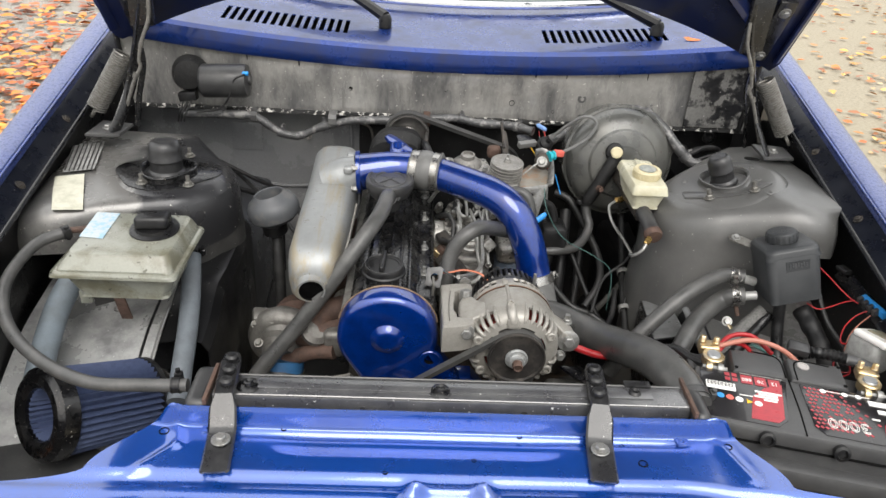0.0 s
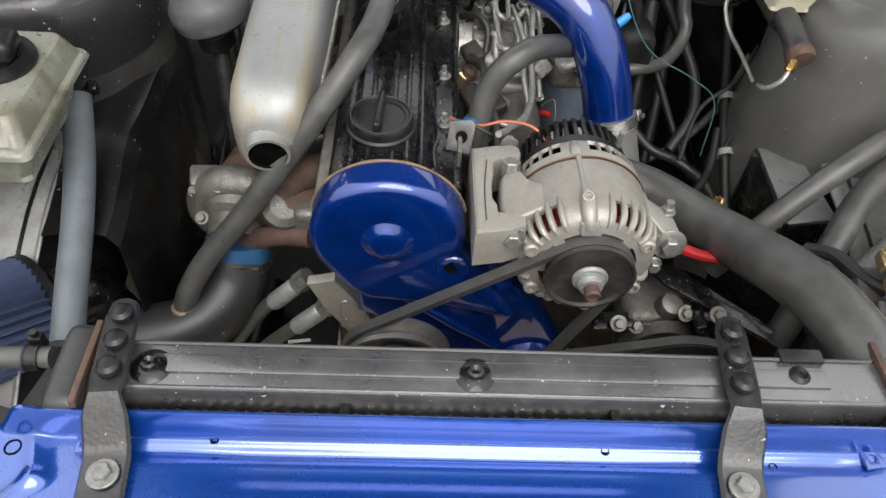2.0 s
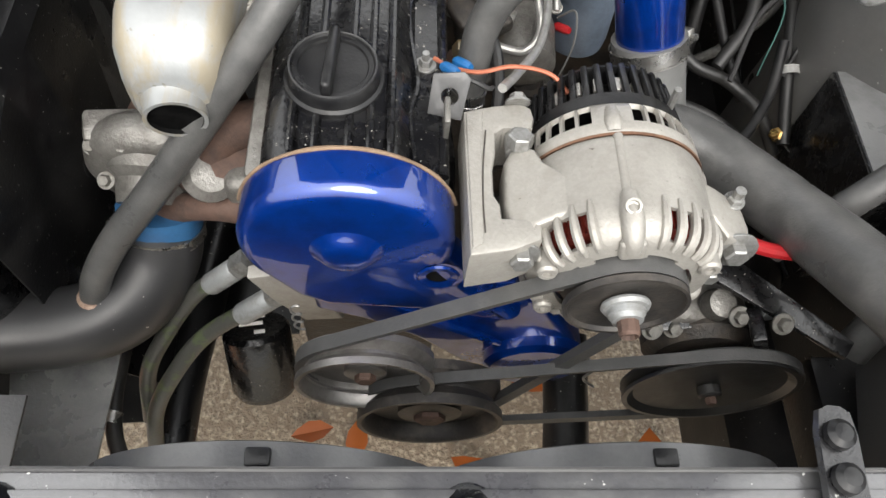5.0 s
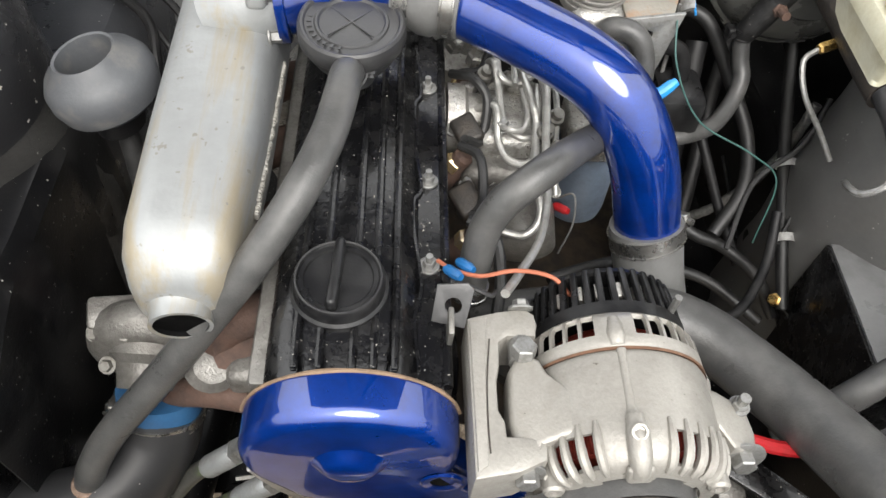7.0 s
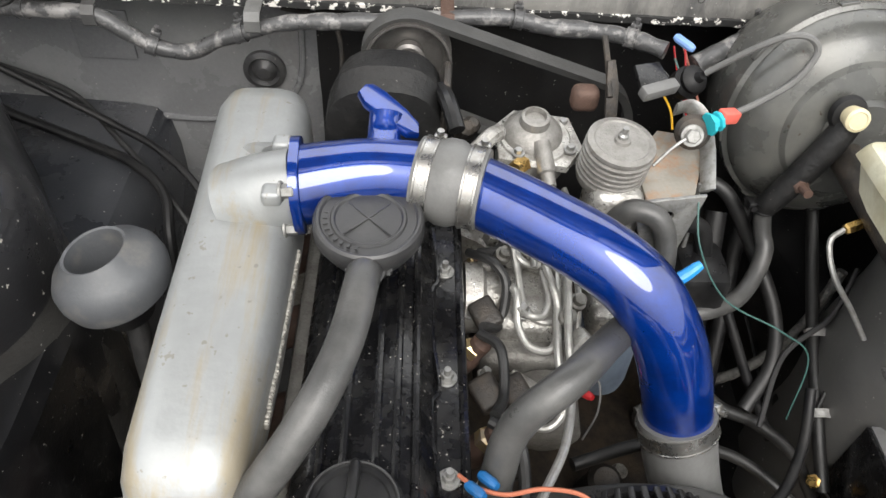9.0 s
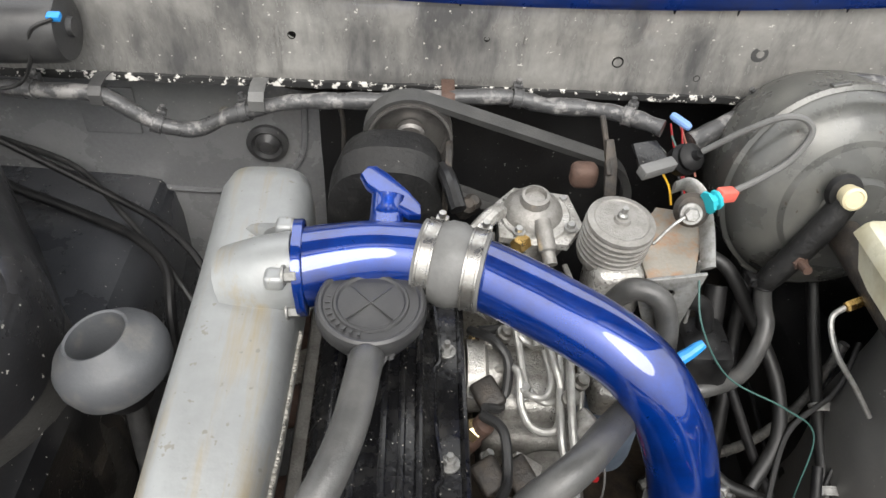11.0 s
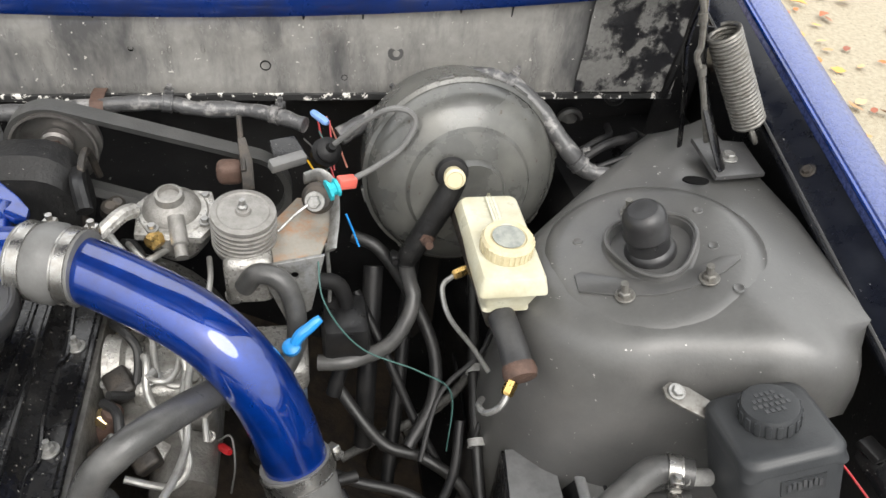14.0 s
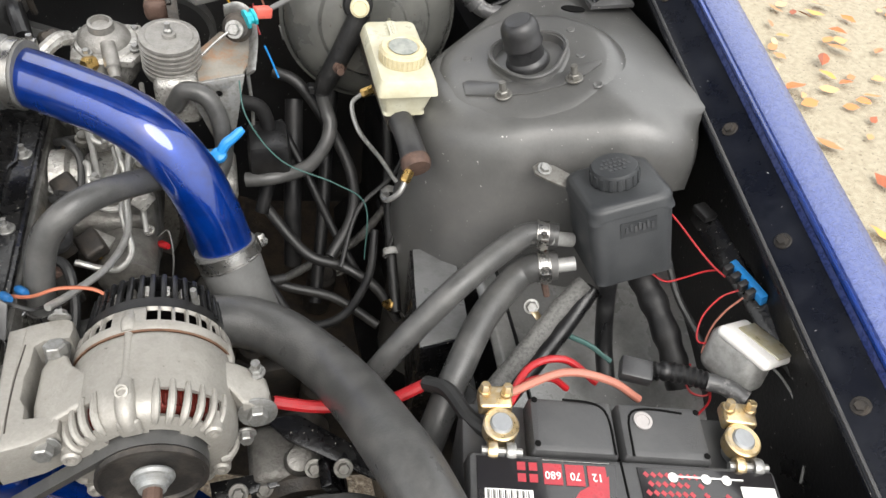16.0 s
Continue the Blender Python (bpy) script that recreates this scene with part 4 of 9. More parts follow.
cuts = sorted([(c - 0.0048, c + 0.0048) for c in slots_l + slots_r])
edges_x = sorted(set([-0.62, 0.70] + [e for c in cuts for e in c] + [0.05 * i for i in range(-12, 14)]))
b = bmesh.new()
band = [1.604, 1.625, 1.640, 1.665, 1.745, 1.765, 1.86, 2.0]
for x0, x1 in zip(edges_x, edges_x[1:]):
    mid = (x0 + x1) / 2
    slot = any(a - 1e-6 < mid < c + 1e-6 for a, c in cuts)
    for y0, y1 in zip(band, band[1:]):
        if slot and 1.665 <= (y0 + y1) / 2 <= 1.745:
            continue
        b.faces.new([b.verts.new((x, y, deck_z(x, y))) for x, y in ((x0, y0), (x1, y0), (x1, y1), (x0, y1))])
bmesh.ops.remove_doubles(b, verts=b.verts, dist=1e-5)
bmesh.ops.solidify(b, geom=list(b.faces), thickness=0.003)
part("deck", b, PAINT_SOILED, top)
# Near-black sheets added below the slots stand for the shade in the vents.
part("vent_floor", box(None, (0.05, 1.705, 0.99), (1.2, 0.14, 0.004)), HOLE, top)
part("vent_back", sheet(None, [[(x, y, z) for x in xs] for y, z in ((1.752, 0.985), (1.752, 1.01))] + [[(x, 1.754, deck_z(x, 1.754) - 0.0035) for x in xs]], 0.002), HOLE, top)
# windscreen edge and wipers
glass = thing("windscreen", (0.05, 1.87, 1.05), "windscreen foot behind a bright trim strip", "windscreen", kind="structure")
part("trim", tube(None, [(x, 1.86 + 0.05 * ((x - .05) / .6) ** 2, deck_z(x, 1.86) + 0.016) for x in (-0.6, -0.3, 0.05, 0.4, 0.7)], 0.009, 10), CHROME, glass, "bright metal trim")
part("pane", sheet(None, [[(x, 1.885 + 0.05 * ((x - .05) / .6) ** 2 + 0.6 * t, deck_z(x, 1.86) + 0.02 + 0.42 * t) for x in xs] for t in (0, 0.3, 1.0)], 0.004), GLASS_DARK, glass)
for px, py, ex, ey, lab in ((-0.085, 1.72, -0.30, 1.86, "black wiper arm with its pivot cap"), (0.50, 1.70, 0.24, 1.85, "black wiper arm lying along the scuttle")):
    w = thing("wiper", (px, py, deck_z(px, py)), lab, "wiper", "wipers")
    z0 = deck_z(px, py)
    part("pivot", lathe(None, [(0.014, 0), (0.014, 0.02), (0.010, 0.028), (0.003, 0.03)], (px, py, z0), (0, 0, 1), 20), PLASTIC, w)
    part("arm", tube(None, [(px, py, z0 + 0.022), (lerp(px, ex, .25), lerp(py, ey, .3), z0 + 0.045), (lerp(px, ex, .6), lerp(py, ey, .65), z0 + 0.075), (ex, ey, z0 + 0.1)], [0.013, 0.010, 0.006], 8), PLASTIC, w)

# ---- raised bonnet, hinges, springs ----
hood = thing("bonnet", (0.06, 1.5, 1.06), "raised blue bonnet, seen from its dark underside", "bonnet")
TILT_B = radians(58)


def on_bonnet(x, s, up=0.0):
    """A place on the leaning bonnet: x across, s along it from the hinge line, up away from its underside."""
    return Vector((1.075 * x, 1.584 - 1.075 * s * math.cos(TILT_B) + up * math.sin(TILT_B), 1.0236 + 1.075 * s * math.sin(TILT_B) + up * math.cos(TILT_B)))


outline = [(0.053 + 0.607 * u, 0.188 * (1 - abs(u) ** 2.0)) for u in [2 * i / 32 - 1 for i in range(33)]]
outline += [(0.672, 0.02), (0.676, 0.17), (0.69, 0.55), (0.68, 1.12), (-0.58, 1.12), (-0.59, 0.55), (-0.577, 0.09), (-0.566, 0.01)]
lean = Matrix.Translation((0, 1.584, 1.0236)) @ Matrix.Rotation(math.pi - TILT_B, 4, "X") @ Matrix.Diagonal((1.075, 1.075, 1, 1))
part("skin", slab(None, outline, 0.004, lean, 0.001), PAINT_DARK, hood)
for s, x in ((1, 0.66), (-1, -0.558)):
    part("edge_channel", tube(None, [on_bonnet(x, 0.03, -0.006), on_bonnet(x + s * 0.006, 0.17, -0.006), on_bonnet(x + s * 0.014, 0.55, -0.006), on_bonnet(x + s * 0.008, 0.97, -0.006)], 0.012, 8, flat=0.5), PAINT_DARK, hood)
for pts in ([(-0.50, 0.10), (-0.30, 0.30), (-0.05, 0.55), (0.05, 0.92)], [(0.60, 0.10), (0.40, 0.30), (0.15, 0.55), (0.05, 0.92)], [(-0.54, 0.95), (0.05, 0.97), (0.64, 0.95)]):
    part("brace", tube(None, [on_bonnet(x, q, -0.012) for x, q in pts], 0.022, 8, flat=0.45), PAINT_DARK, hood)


def hinge(side, label):
    """A bonnet hinge: pivot bracket, bent arm and long coil spring with hooked ends."""
    sx = (lambda x: 0.055 + side * (x - 0.055))
    k = 0.0 if side > 0 else 0.03
    h = part("hinge", slab(None, [(-0.03, -0.035), (0.03, -0.03), (0.035, 0.03), (-0.025, 0.04)], 0.005, pose(sx(0.688), 1.435 - k, 0.897, 0, 0, 0), 0.001), GREY_SHELL, hood, label)
    b = tube(None, [(sx(0.672), 1.415 - k, 0.90), (sx(0.660), 1.435 - k, 0.93), (sx(0.646), 1.468 - k, 0.98), (sx(0.624), 1.475 - k, 1.06), (sx(0.610), 1.475 - k, 1.12), (sx(0.604), 1.475 - k, 1.17)], 0.011, 8, flat=0.3)
    part("arm", b, BLACK_ENAMEL, h)
    b = tube(None, [(sx(0.648), 1.47 - k, 0.895), (sx(0.640), 1.48 - k, 0.95), (sx(0.628), 1.49 - k, 1.01), (sx(0.632), 1.49 - k, 1.06)], 0.006, 8, flat=0.4)
    part("link", b, BLACK_ENAMEL, h)
    part("stay_rod", tube(None, [(sx(0.664), 1.448 - k, 0.915), (sx(0.652), 1.449 - k, 0.945), (sx(0.633), 1.449 - k, 0.990), (sx(0.6195), 1.450 - k, 1.014), (sx(0.6195), 1.450 - k, 1.028), (sx(0.610), 1.450 - k, 1.062), (sx(0.594), 1.452 - k, 1.10), (sx(0.590), 1.455 - k, 1.14)], 0.0034, 8), DULL_STEEL, h, "bare steel stay rod")
    for z, x in ((0.995, 0.631), (1.052, 0.6125)):
        part("collar", rod(None, (sx(x), 1.449 - k, z), (sx(x - 0.003), 1.449 - k, z + 0.009), 0.0046), DULL_STEEL, h)
    part("head", slab(None, [(-0.022, -0.05), (0.022, -0.045), (0.026, 0.05), (-0.02, 0.055)], 0.008, Matrix.Translation((sx(0.612), 1.478 - k, 1.13)) @ pose(0, 0, 0, 90, 0, 10 * side), 0.002), BLACK_ENAMEL, h)
    a, c = Vector((sx(0.655), 1.475 - k, 1.030)), Vector((sx(0.714), 1.458 - k, 0.932))
    d = (c - a)
    m = axes(d)
    pts = []
    turns = 25
    for i in range(turns * 14 + 1):
        t = i / (turns * 14)
        q = m @ Vector((0.0165 * math.cos(t * turns * 2 * math.pi), 0.0165 * math.sin(t * turns * 2 * math.pi), 0))
        pts.append(a + d * t + q)
    b = tube(None, pts, 0.0023, 6, 1)
    tube(b, [c + m @ Vector((0.0175, 0, 0)), c + m @ Vector((0.010, 0, 0.012)), c + m @ Vector((-0.008, 0, 0.022)), c + m @ Vector((-0.012, 0, 0.010)), c + m @ Vector((-0.004, 0, 0.0))], 0.003, 6)
    part("spring", b, DULL_STEEL, h, "grimy coil spring")
    slope = Matrix.Rotation(math.pi - TILT_B, 4, "X")
    ux = 0.0535 + side * 0.5635
    part("bracket", box(None, on_bonnet(ux, 0.105, -0.010), (0.034, 0.150, 0.010), slope, 0.003), BRACKET, h, "flat black hinge bar")
    for q in (0.050, 0.152):
        part("bolt", bolt(None, on_bonnet(ux, q, -0.015), (0, -math.sin(TILT_B), -math.cos(TILT_B)), 0.0075, 0.006), STEEL, h)
    part("bolt", bolt(None, (sx(0.687), 1.433 - k, 0.9025), r=0.007, h=0.006), STEEL, h)
    return h


hinge(1, "black bonnet hinge with a coil spring on the wing")
hinge(-1, "scraped bonnet hinge with a coil spring and wires")


# ---- front panel, radiator ----
panel = thing("slam_panel", (0.05, 0.7, 0.6), "glossy blue slam panel with pressed ribs and holes", "front panel")


def ease(a, b, v):
    """0 below a, 1 above b, smooth between."""
    u = max(0.0, min(1.0, (v - a) / (b - a)))
    return u * u * (3 - 2 * u)


def near_line(x, y, p, q):
    """Distance from the segment p to q in plan."""
    dx, dy = q[0] - p[0], q[1] - p[1]
    u = max(0.0, min(1.0, ((x - p[0]) * dx + (y - p[1]) * dy) / (dx * dx + dy * dy)))
    return math.hypot(x - p[0] - u * dx, y - p[1] - u * dy)


def panel_z(x, y):
    """Height of the pressed sheet: two long beads, a fold, a braced middle and soft corners."""
    z = 0.772
    z += 0.027 * ease(0.7655, 0.7725, y) * ease(-0.312, -0.288, x) * (1 - ease(0.380, 0.402, x))
    z -= 0.0045 * math.exp(-((y - 0.757) / 0.005) ** 2) * ease(-0.25, -0.20, x) * (1 - ease(0.30, 0.35, x))
    z -= 0.0045 * math.exp(-((y - 0.742) / 0.013) ** 2) * ease(-0.185, -0.12, x) * (1 - ease(0.13, 0.20, x))
    fold = 0.688 - 0.02 * ease(0.30, 0.46, x) - 0.006 * ease(-0.28, -0.36, x)
    z -= 0.008 * (1 - ease(fold - 0.004, fold + 0.014, y))
    z += 0.003 * math.exp(-((y - fold + 0.014) / 0.008) ** 2)
    z += 0.004 * math.exp(-((y - 0.70) / 0.05) ** 2) * (ease(0.36, 0.42, x) + 1 - ease(-0.34, -0.29, x))
    for p, q in (((-0.055, 0.585), (0.004, 0.676)), ((0.138, 0.585), (0.080, 0.676)), ((0.004, 0.676), (0.080, 0.676))):
        z += 0.010 * math.exp(-(near_line(x, y, p, q) / 0.009) ** 2)
    for p, q in (((-0.29, 0.795), (-0.272, 0.735)), ((-0.272, 0.735), (-0.305, 0.695)), ((0.365, 0.785), (0.392, 0.70))):
        z += 0.0035 * math.exp(-(near_line(x, y, p, q) / 0.006) ** 2)
    z -= 0.012 * math.exp(-(math.hypot((x + 0.20) / 0.16, (y - 0.595) / 0.05)) ** 4)
    z -= 0.012 * math.exp(-(math.hypot((x - 0.29) / 0.16, (y - 0.595) / 0.05)) ** 4)
    return z + 0.0006 * noise.noise((x * 9, y * 14, 0.5))


def panel_ends(y):
    left = lerp(-0.362, -0.300, ease(0.690, 0.80, y)) - 0.26 * (1 - ease(0.652, 0.694, y))
    right = lerp(0.437, 0.395, ease(0.690, 0.79, y)) + 0.28 * (1 - ease(0.645, 0.690, y))
    return left, right


rows = []
for k in range(130):
    y = 0.7735 - 0.0012 * k if k < 12 else 0.7591 - 0.00256 * (k - 12)
    xl, xr = panel_ends(y)
    rows.append([(x, y, panel_z(x, y)) for x in [lerp(xl, xr, i / 170) for i in range(171)]])
edge = [[(x, y + 0.002, z - 0.002) for x, y, z in rows[0]], [(x, y + 0.0025, z - 0.022) for x, y, z in rows[0]]]
part("sheet", sheet(None, edge[::-1] + rows, 0.0015), PAINT, panel, smooth=60)
for x, y, r in ((-0.294, 0.757, 0.0050), (0.272, 0.724, 0.0046), (0.385, 0.755, 0.0042), (-0.155, 0.766, 0.0026), (0.13, 0.764, 0.0026), (0.255, 0.756, 0.0026), (0.072, 0.722, 0.0022), (-0.03, 0.70, 0.0022)):
    part("hole", lathe(None, [(r * 1.3, -0.0006), (r * 1.15, 0.0006), (r, 0.0006), (r * 0.95, -0.001), (0.0003, -0.001)], (x, y, panel_z(x, y) + 0.0004), (0, 0, 1), 16), HOLE, panel)
part("bolt", bolt(None, (0.042, 0.652, panel_z(0.042, 0.652) + 0.0008), r=0.006, h=0.004, washer=1.7), STEEL, panel, "bright zinc bolt")
# A near-black plate on the sheet paints the dark of the latch opening.
part("latch_opening", slab(None, [(-0.028, -0.03), (0.03, -0.03), (0.036, 0.004), (0.022, 0.012), (-0.02, 0.012), (-0.034, 0.004)], 0.003, pose(0.040, 0.612, panel_z(0.04, 0.62) + 0.001), 0.001), HOLE, panel, "dark bonnet latch opening")
for x, y in ((-0.113, 0.660), (0.20, 0.662)):
    part("plug", lathe(None, [(0.007, -0.001), (0.0065, 0.0012), (0.004, 0.0008), (0.0005, 0.0008)], (x, y, panel_z(x, y) + 0.0006), (0, 0, 1), 18), PAINT_DARK, panel)
for x, y in ((-0.243, 0.762), (0.33, 0.762)):
    part("punched_square", slab(None, [(-.008, -.008), (.008, -.008), (.008, .008), (-.008, .008)], 0.002, pose(x, y, panel_z(x, y) + 0.0002, 0, 0, 8), 0.0008, [(0, 0, 0.003)]), PAINT, panel)
part("front_drop", sheet(None, [[(x, y, z) for x in (-0.62, -0.3, 0.05, 0.4, 0.72)] for y, z in ((0.457, 0.757), (0.445, 0.74), (0.44, 0.68), (0.45, 0.58))], 0.002), PAINT, panel)

rad = thing("radiator", (0.06, 0.81, 0.3), "black radiator with a ribbed top tank and side tanks", "radiator")
b = rounded(None, (-0.245, 0.788, 0.755), (0.345, 0.829, 0.803), 0.004, 2)
part("top_rail", b, RAIL, rad, "black pressed rail, chipped at the edges")
for y in (0.8275, 0.7905):
    part("rail_edge", tube(None, [(-0.24, y, 0.803), (0.05, y, 0.8035), (0.34, y, 0.803)], 0.0014, 6, wobble=0.2), GREY_SHELL if y > 0.8 else RAIL, rad)
# Black strip that stands in for the shade below the fins.
part("fin_shade", box(None, (0.05, 0.7820, 0.755), (0.585, 0.011, 0.020), bevel=0.0005), BLACK_SHELL, rad)
for x in (-0.062, 0.137):
    part("strap", box(None, (x, 0.7825, 0.785), (0.007, 0.012, 0.010), bevel=0.001), BLACK_SHELL, rad)
part("recess_rib", box(None, (0.05, 0.8095, 0.8035), (0.50, 0.016, 0.004), bevel=0.0018), RAIL, rad)
part("core", box(None, (0.05, 0.812, 0.60), (0.56, 0.032, 0.31)), BLACK_SHELL, rad)
b = None
for k in range(116):
    b = box(b, (-0.237 + 0.0050 * k, 0.7825, 0.770), (0.0014, 0.010, 0.016), (0, 0, 24 if k % 2 else -24))
pieces("fin", b, DARK_IRON, rad)
for x, y in ((0.0325, 0.806), (-0.203, 0.8065)):
    part("dimple_bolt", lathe(None, [(0.015, 0), (0.012, 0.002), (0.007, 0.0035), (0.006, 0.007), (0.004, 0.008), (0.001, 0.006)], (x, y, 0.8035), (0, 0, 1), 20), BLACK_ENAMEL, rad)
part("clip_plate", box(None, (0.285, 0.83, 0.801), (0.034, 0.012, 0.010), bevel=0.001), PLASTIC, rad)
part("filler_stud", lathe(None, [(0.009, 0), (0.008, 0.006), (0.005, 0.009), (0.003, 0.006), (0.0008, 0.006)], (0.278, 0.812, 0.80), (0, 0, 1), 16), PLASTIC, rad)
for x0, x1 in ((-0.275, -0.245), (0.345, 0.368)):
    part("side_tank", rounded(None, (x0, 0.772, 0.45), (x1, 0.846, 0.804), 0.010, 4), PLASTIC_GREY, rad)
    xc = x1 - 0.004 if x0 < 0 else x0 + 0.001
    part("crimp_strip", box(None, (xc, 0.809, 0.803), (0.005, 0.070, 0.009), bevel=0.001), RUST, rad, "tarnished brass crimp strip")


def top_bracket(x, label):
    """A pressed radiator bracket: two rubber-capped studs behind, a long tongue with a bright bolt in front."""
    t = thing("radiator_bracket", (x, 0.77, 0.80), label, "bracket", "radiator brackets")
    tw = 1.0 if x > 0 else -1.0
    m = pose(x + 0.004 * tw, 0.775, 0.812, 0, 0, 5 * -tw)
    strip = ((0.085, 0.004, 0.0), (0.082, 0.010, 0.0), (0.07, 0.0125, 0.0), (0.02, 0.013, 0.0), (0.004, 0.0115, 0.0), (-0.008, 0.016, -0.010), (-0.022, 0.0165, -0.026), (-0.030, 0.0165, -0.031), (-0.060, 0.0165, -0.033), (-0.084, 0.0165, -0.034), (-0.087, 0.014, -0.0345))
    b = sheet(None, [[m @ Vector((w * u, dy, dz - 0.003 * (abs(u) > 0.9) + 0.0015)) for u in (-1, -0.85, -0.4, 0.0, 0.4, 0.85, 1)] for dy, w, dz in strip], 0.0035)
    part("plate", b, BRACKET, t, "scuffed black pressed plate")
    for dy in (0.068, 0.045, 0.022):
        part("rivet", lathe(None, [(0.0085, 0), (0.008, 0.004), (0.005, 0.0065), (0.001, 0.007)], (x + 0.003 * tw + dy * 0.08 * tw, 0.775 + dy, 0.8155), (0, 0, 1), 16), PLASTIC, t)
    part("bolt", bolt(None, (x - 0.001 * tw, 0.733, 0.7835), r=0.0065, h=0.006, washer=1.7), STEEL, t, "bright zinc bolt and washer")
    return t


top_bracket(0.222, "black pressed radiator bracket with bright bolt")
top_bracket(-0.222, "black pressed radiator bracket with bright bolt")

solo("leaf", leaves(random.Random(8), 1, (0.565, 0.565), (1.66, 1.66), 0.028, deck_z(0.565, 1.66) - 0.004), LEAF_ORANGE, "orange leaf lying on the wet scuttle", "leaf")


# ---- engine ----
eng = thing("engine_block", (-0.03, 1.25, 0.25), "oily dark engine block and cylinder head", "engine")
b = rounded(None, (-0.105, 1.045, 0.30), (0.035, 1.50, 0.715), 0.012, 2)
part("block", b, DARK_IRON, eng)
part("cylinder_head", rounded(None, (-0.115, 1.035, 0.69), (0.030, 1.49, 0.765), 0.006, 2), TURBO_ALU, eng, "oily aluminium cylinder head")
part("sump", rounded(None, (-0.10, 1.06, 0.20), (0.03, 1.48, 0.33), 0.02, 3), BLACK_SHELL, eng)
for k in range(4):
    y = 1.13 + 0.095 * k
    part("exhaust_port", tube(None, [(-0.10, y, 0.715), (-0.15, y - 0.01, 0.70), (-0.175, y - 0.03, 0.66)], 0.019, 12), RUST, eng, "rusty exhaust branch")
part("bell_housing", lathe(None, [(0.16, 0), (0.17, 0.03), (0.15, 0.10), (0.11, 0.14)], (-0.03, 1.49, 0.52), (0, 1, 0), 32), PUMP_ALU, eng)

vc = thing("valve_cover", (-0.04, 1.25, 0.765), "glossy black ribbed valve cover, dusty", "valve cover")
prof = [(-0.100, 0.764), (-0.100, 0.782), (-0.094, 0.792), (-0.082, 0.799), (-0.02, 0.801), (-0.012, 0.798), (-0.003, 0.786), (0.004, 0.779), (0.022, 0.778), (0.024, 0.764)]
ys = [1.020, 1.024, 1.05, 1.2, 1.35, 1.44, 1.452, 1.456]
rows = []
for i, y in enumerate(ys):
    s = 0.0 if i in (0, len(ys) - 1) else (0.75 if i in (1, len(ys) - 2) else 1.0)
    rows.append([(x if s > 0 else x * 1.0, y, 0.764 + (z - 0.764) * max(s, 0.0)) for x, z in prof])
part("body", sheet(None, rows), BLACK_ENAMEL, vc)
for x in (-0.078, -0.062, -0.040, -0.026, -0.012):
    part("rib", tube(None, [(x, 1.030, 0.7985), (x, 1.05, 0.8005), (x, 1.2, 0.8005), (x, 1.44, 0.8005)], [0.0020, 0.0030, 0.0032, 0.0032], 8), BLACK_ENAMEL, vc)
part("edge_rail", tube(None, [(0.0245, 1.03, 0.776), (0.0245, 1.25, 0.777), (0.0245, 1.46, 0.777)], 0.004, 8), BLACK_ENAMEL, vc)
b = tube(None, [(0.004, 1.04, 0.780), (0.001, 1.08, 0.781), (0.006, 1.11, 0.780), (0.000, 1.16, 0.781), (0.0, 1.19, 0.781), (0.006, 1.205, 0.780), (0.001, 1.25, 0.781), (0.0, 1.30, 0.781), (0.006, 1.32, 0.780), (0.001, 1.38, 0.781)], 0.0022, 6)
part("gasket_bead", b, BLACK_ENAMEL, vc)
for y in (1.129, 1.214, 1.327, 1.42):
    bb = bolt(None, (0.012, y, 0.7785), r=0.0052, h=0.006, washer=1.6)
    rod(bb, (0.012, y, 0.782), (0.012, y, 0.792), 0.0028, None, 8)
    part("nut", bb, STEEL, vc)
cap = part("oil_cap", lathe(None, [(0.0345, -0.002), (0.0345, 0.003), (0.0325, 0.005), (0.0318, 0.012), (0.0305, 0.0145), (0.0285, 0.0148), (0.0275, 0.0135), (0.0245, 0.0133), (0.0235, 0.0118), (0.001, 0.0118)], (-0.052, 1.093, 0.801), (0, 0, 1), 48), PLASTIC, vc, "round faded black oil filler cap")
part("grip", box(None, (-0.0535, 1.093, 0.8185), (0.0072, 0.056, 0.0150), (0, 0, -4), 0.0034, 3), PLASTIC, cap)
part("rim_line", tube(None, [(-0.052 + 0.0296 * math.cos(a), 1.093 + 0.0296 * math.sin(a), 0.8160) for a in [2 * math.pi * k / 24 for k in range(25)]], 0.0008, 6, 2), PLASTIC_GREY, cap, "worn grey rim")
part("gasket", tube(None, [(-0.041 + 0.0762 * math.cos(a), 1.0192, 0.745 + 0.0762 * math.sin(a)) for a in [math.pi * (0.06 + 0.88 * i / 16) for i in range(17)]], 0.0015, 6, 3, wobble=0.35), GASKET, vc, "thin tan paper gasket")

# timing covers
tc = thing("timing_cover", (-0.02, 1.0, 0.5), "metallic blue timing belt cover with boss and hole", "timing cover")
flat = Matrix.Rotation(radians(90), 4, "X")
cx, cz, r = -0.041, 0.745, 0.0755
out = [(cx + r * math.cos(a), cz + r * math.sin(a)) for a in [math.radians(205 - 5 * k) for k in range(45)]]
out += [(0.048, 0.700), (0.075, 0.664), (0.098, 0.632), (0.085, 0.626), (0.01, 0.648), (-0.062, 0.655), (-0.084, 0.672)]
b = slab(None, out, 0.0322, Matrix.Translation((0, 1.0184, 0)) @ flat, 0.011, [(0.024, 0.713, 0.0085)], 5)
part("upper_cover", b, PAINT_ENGINE, tc)
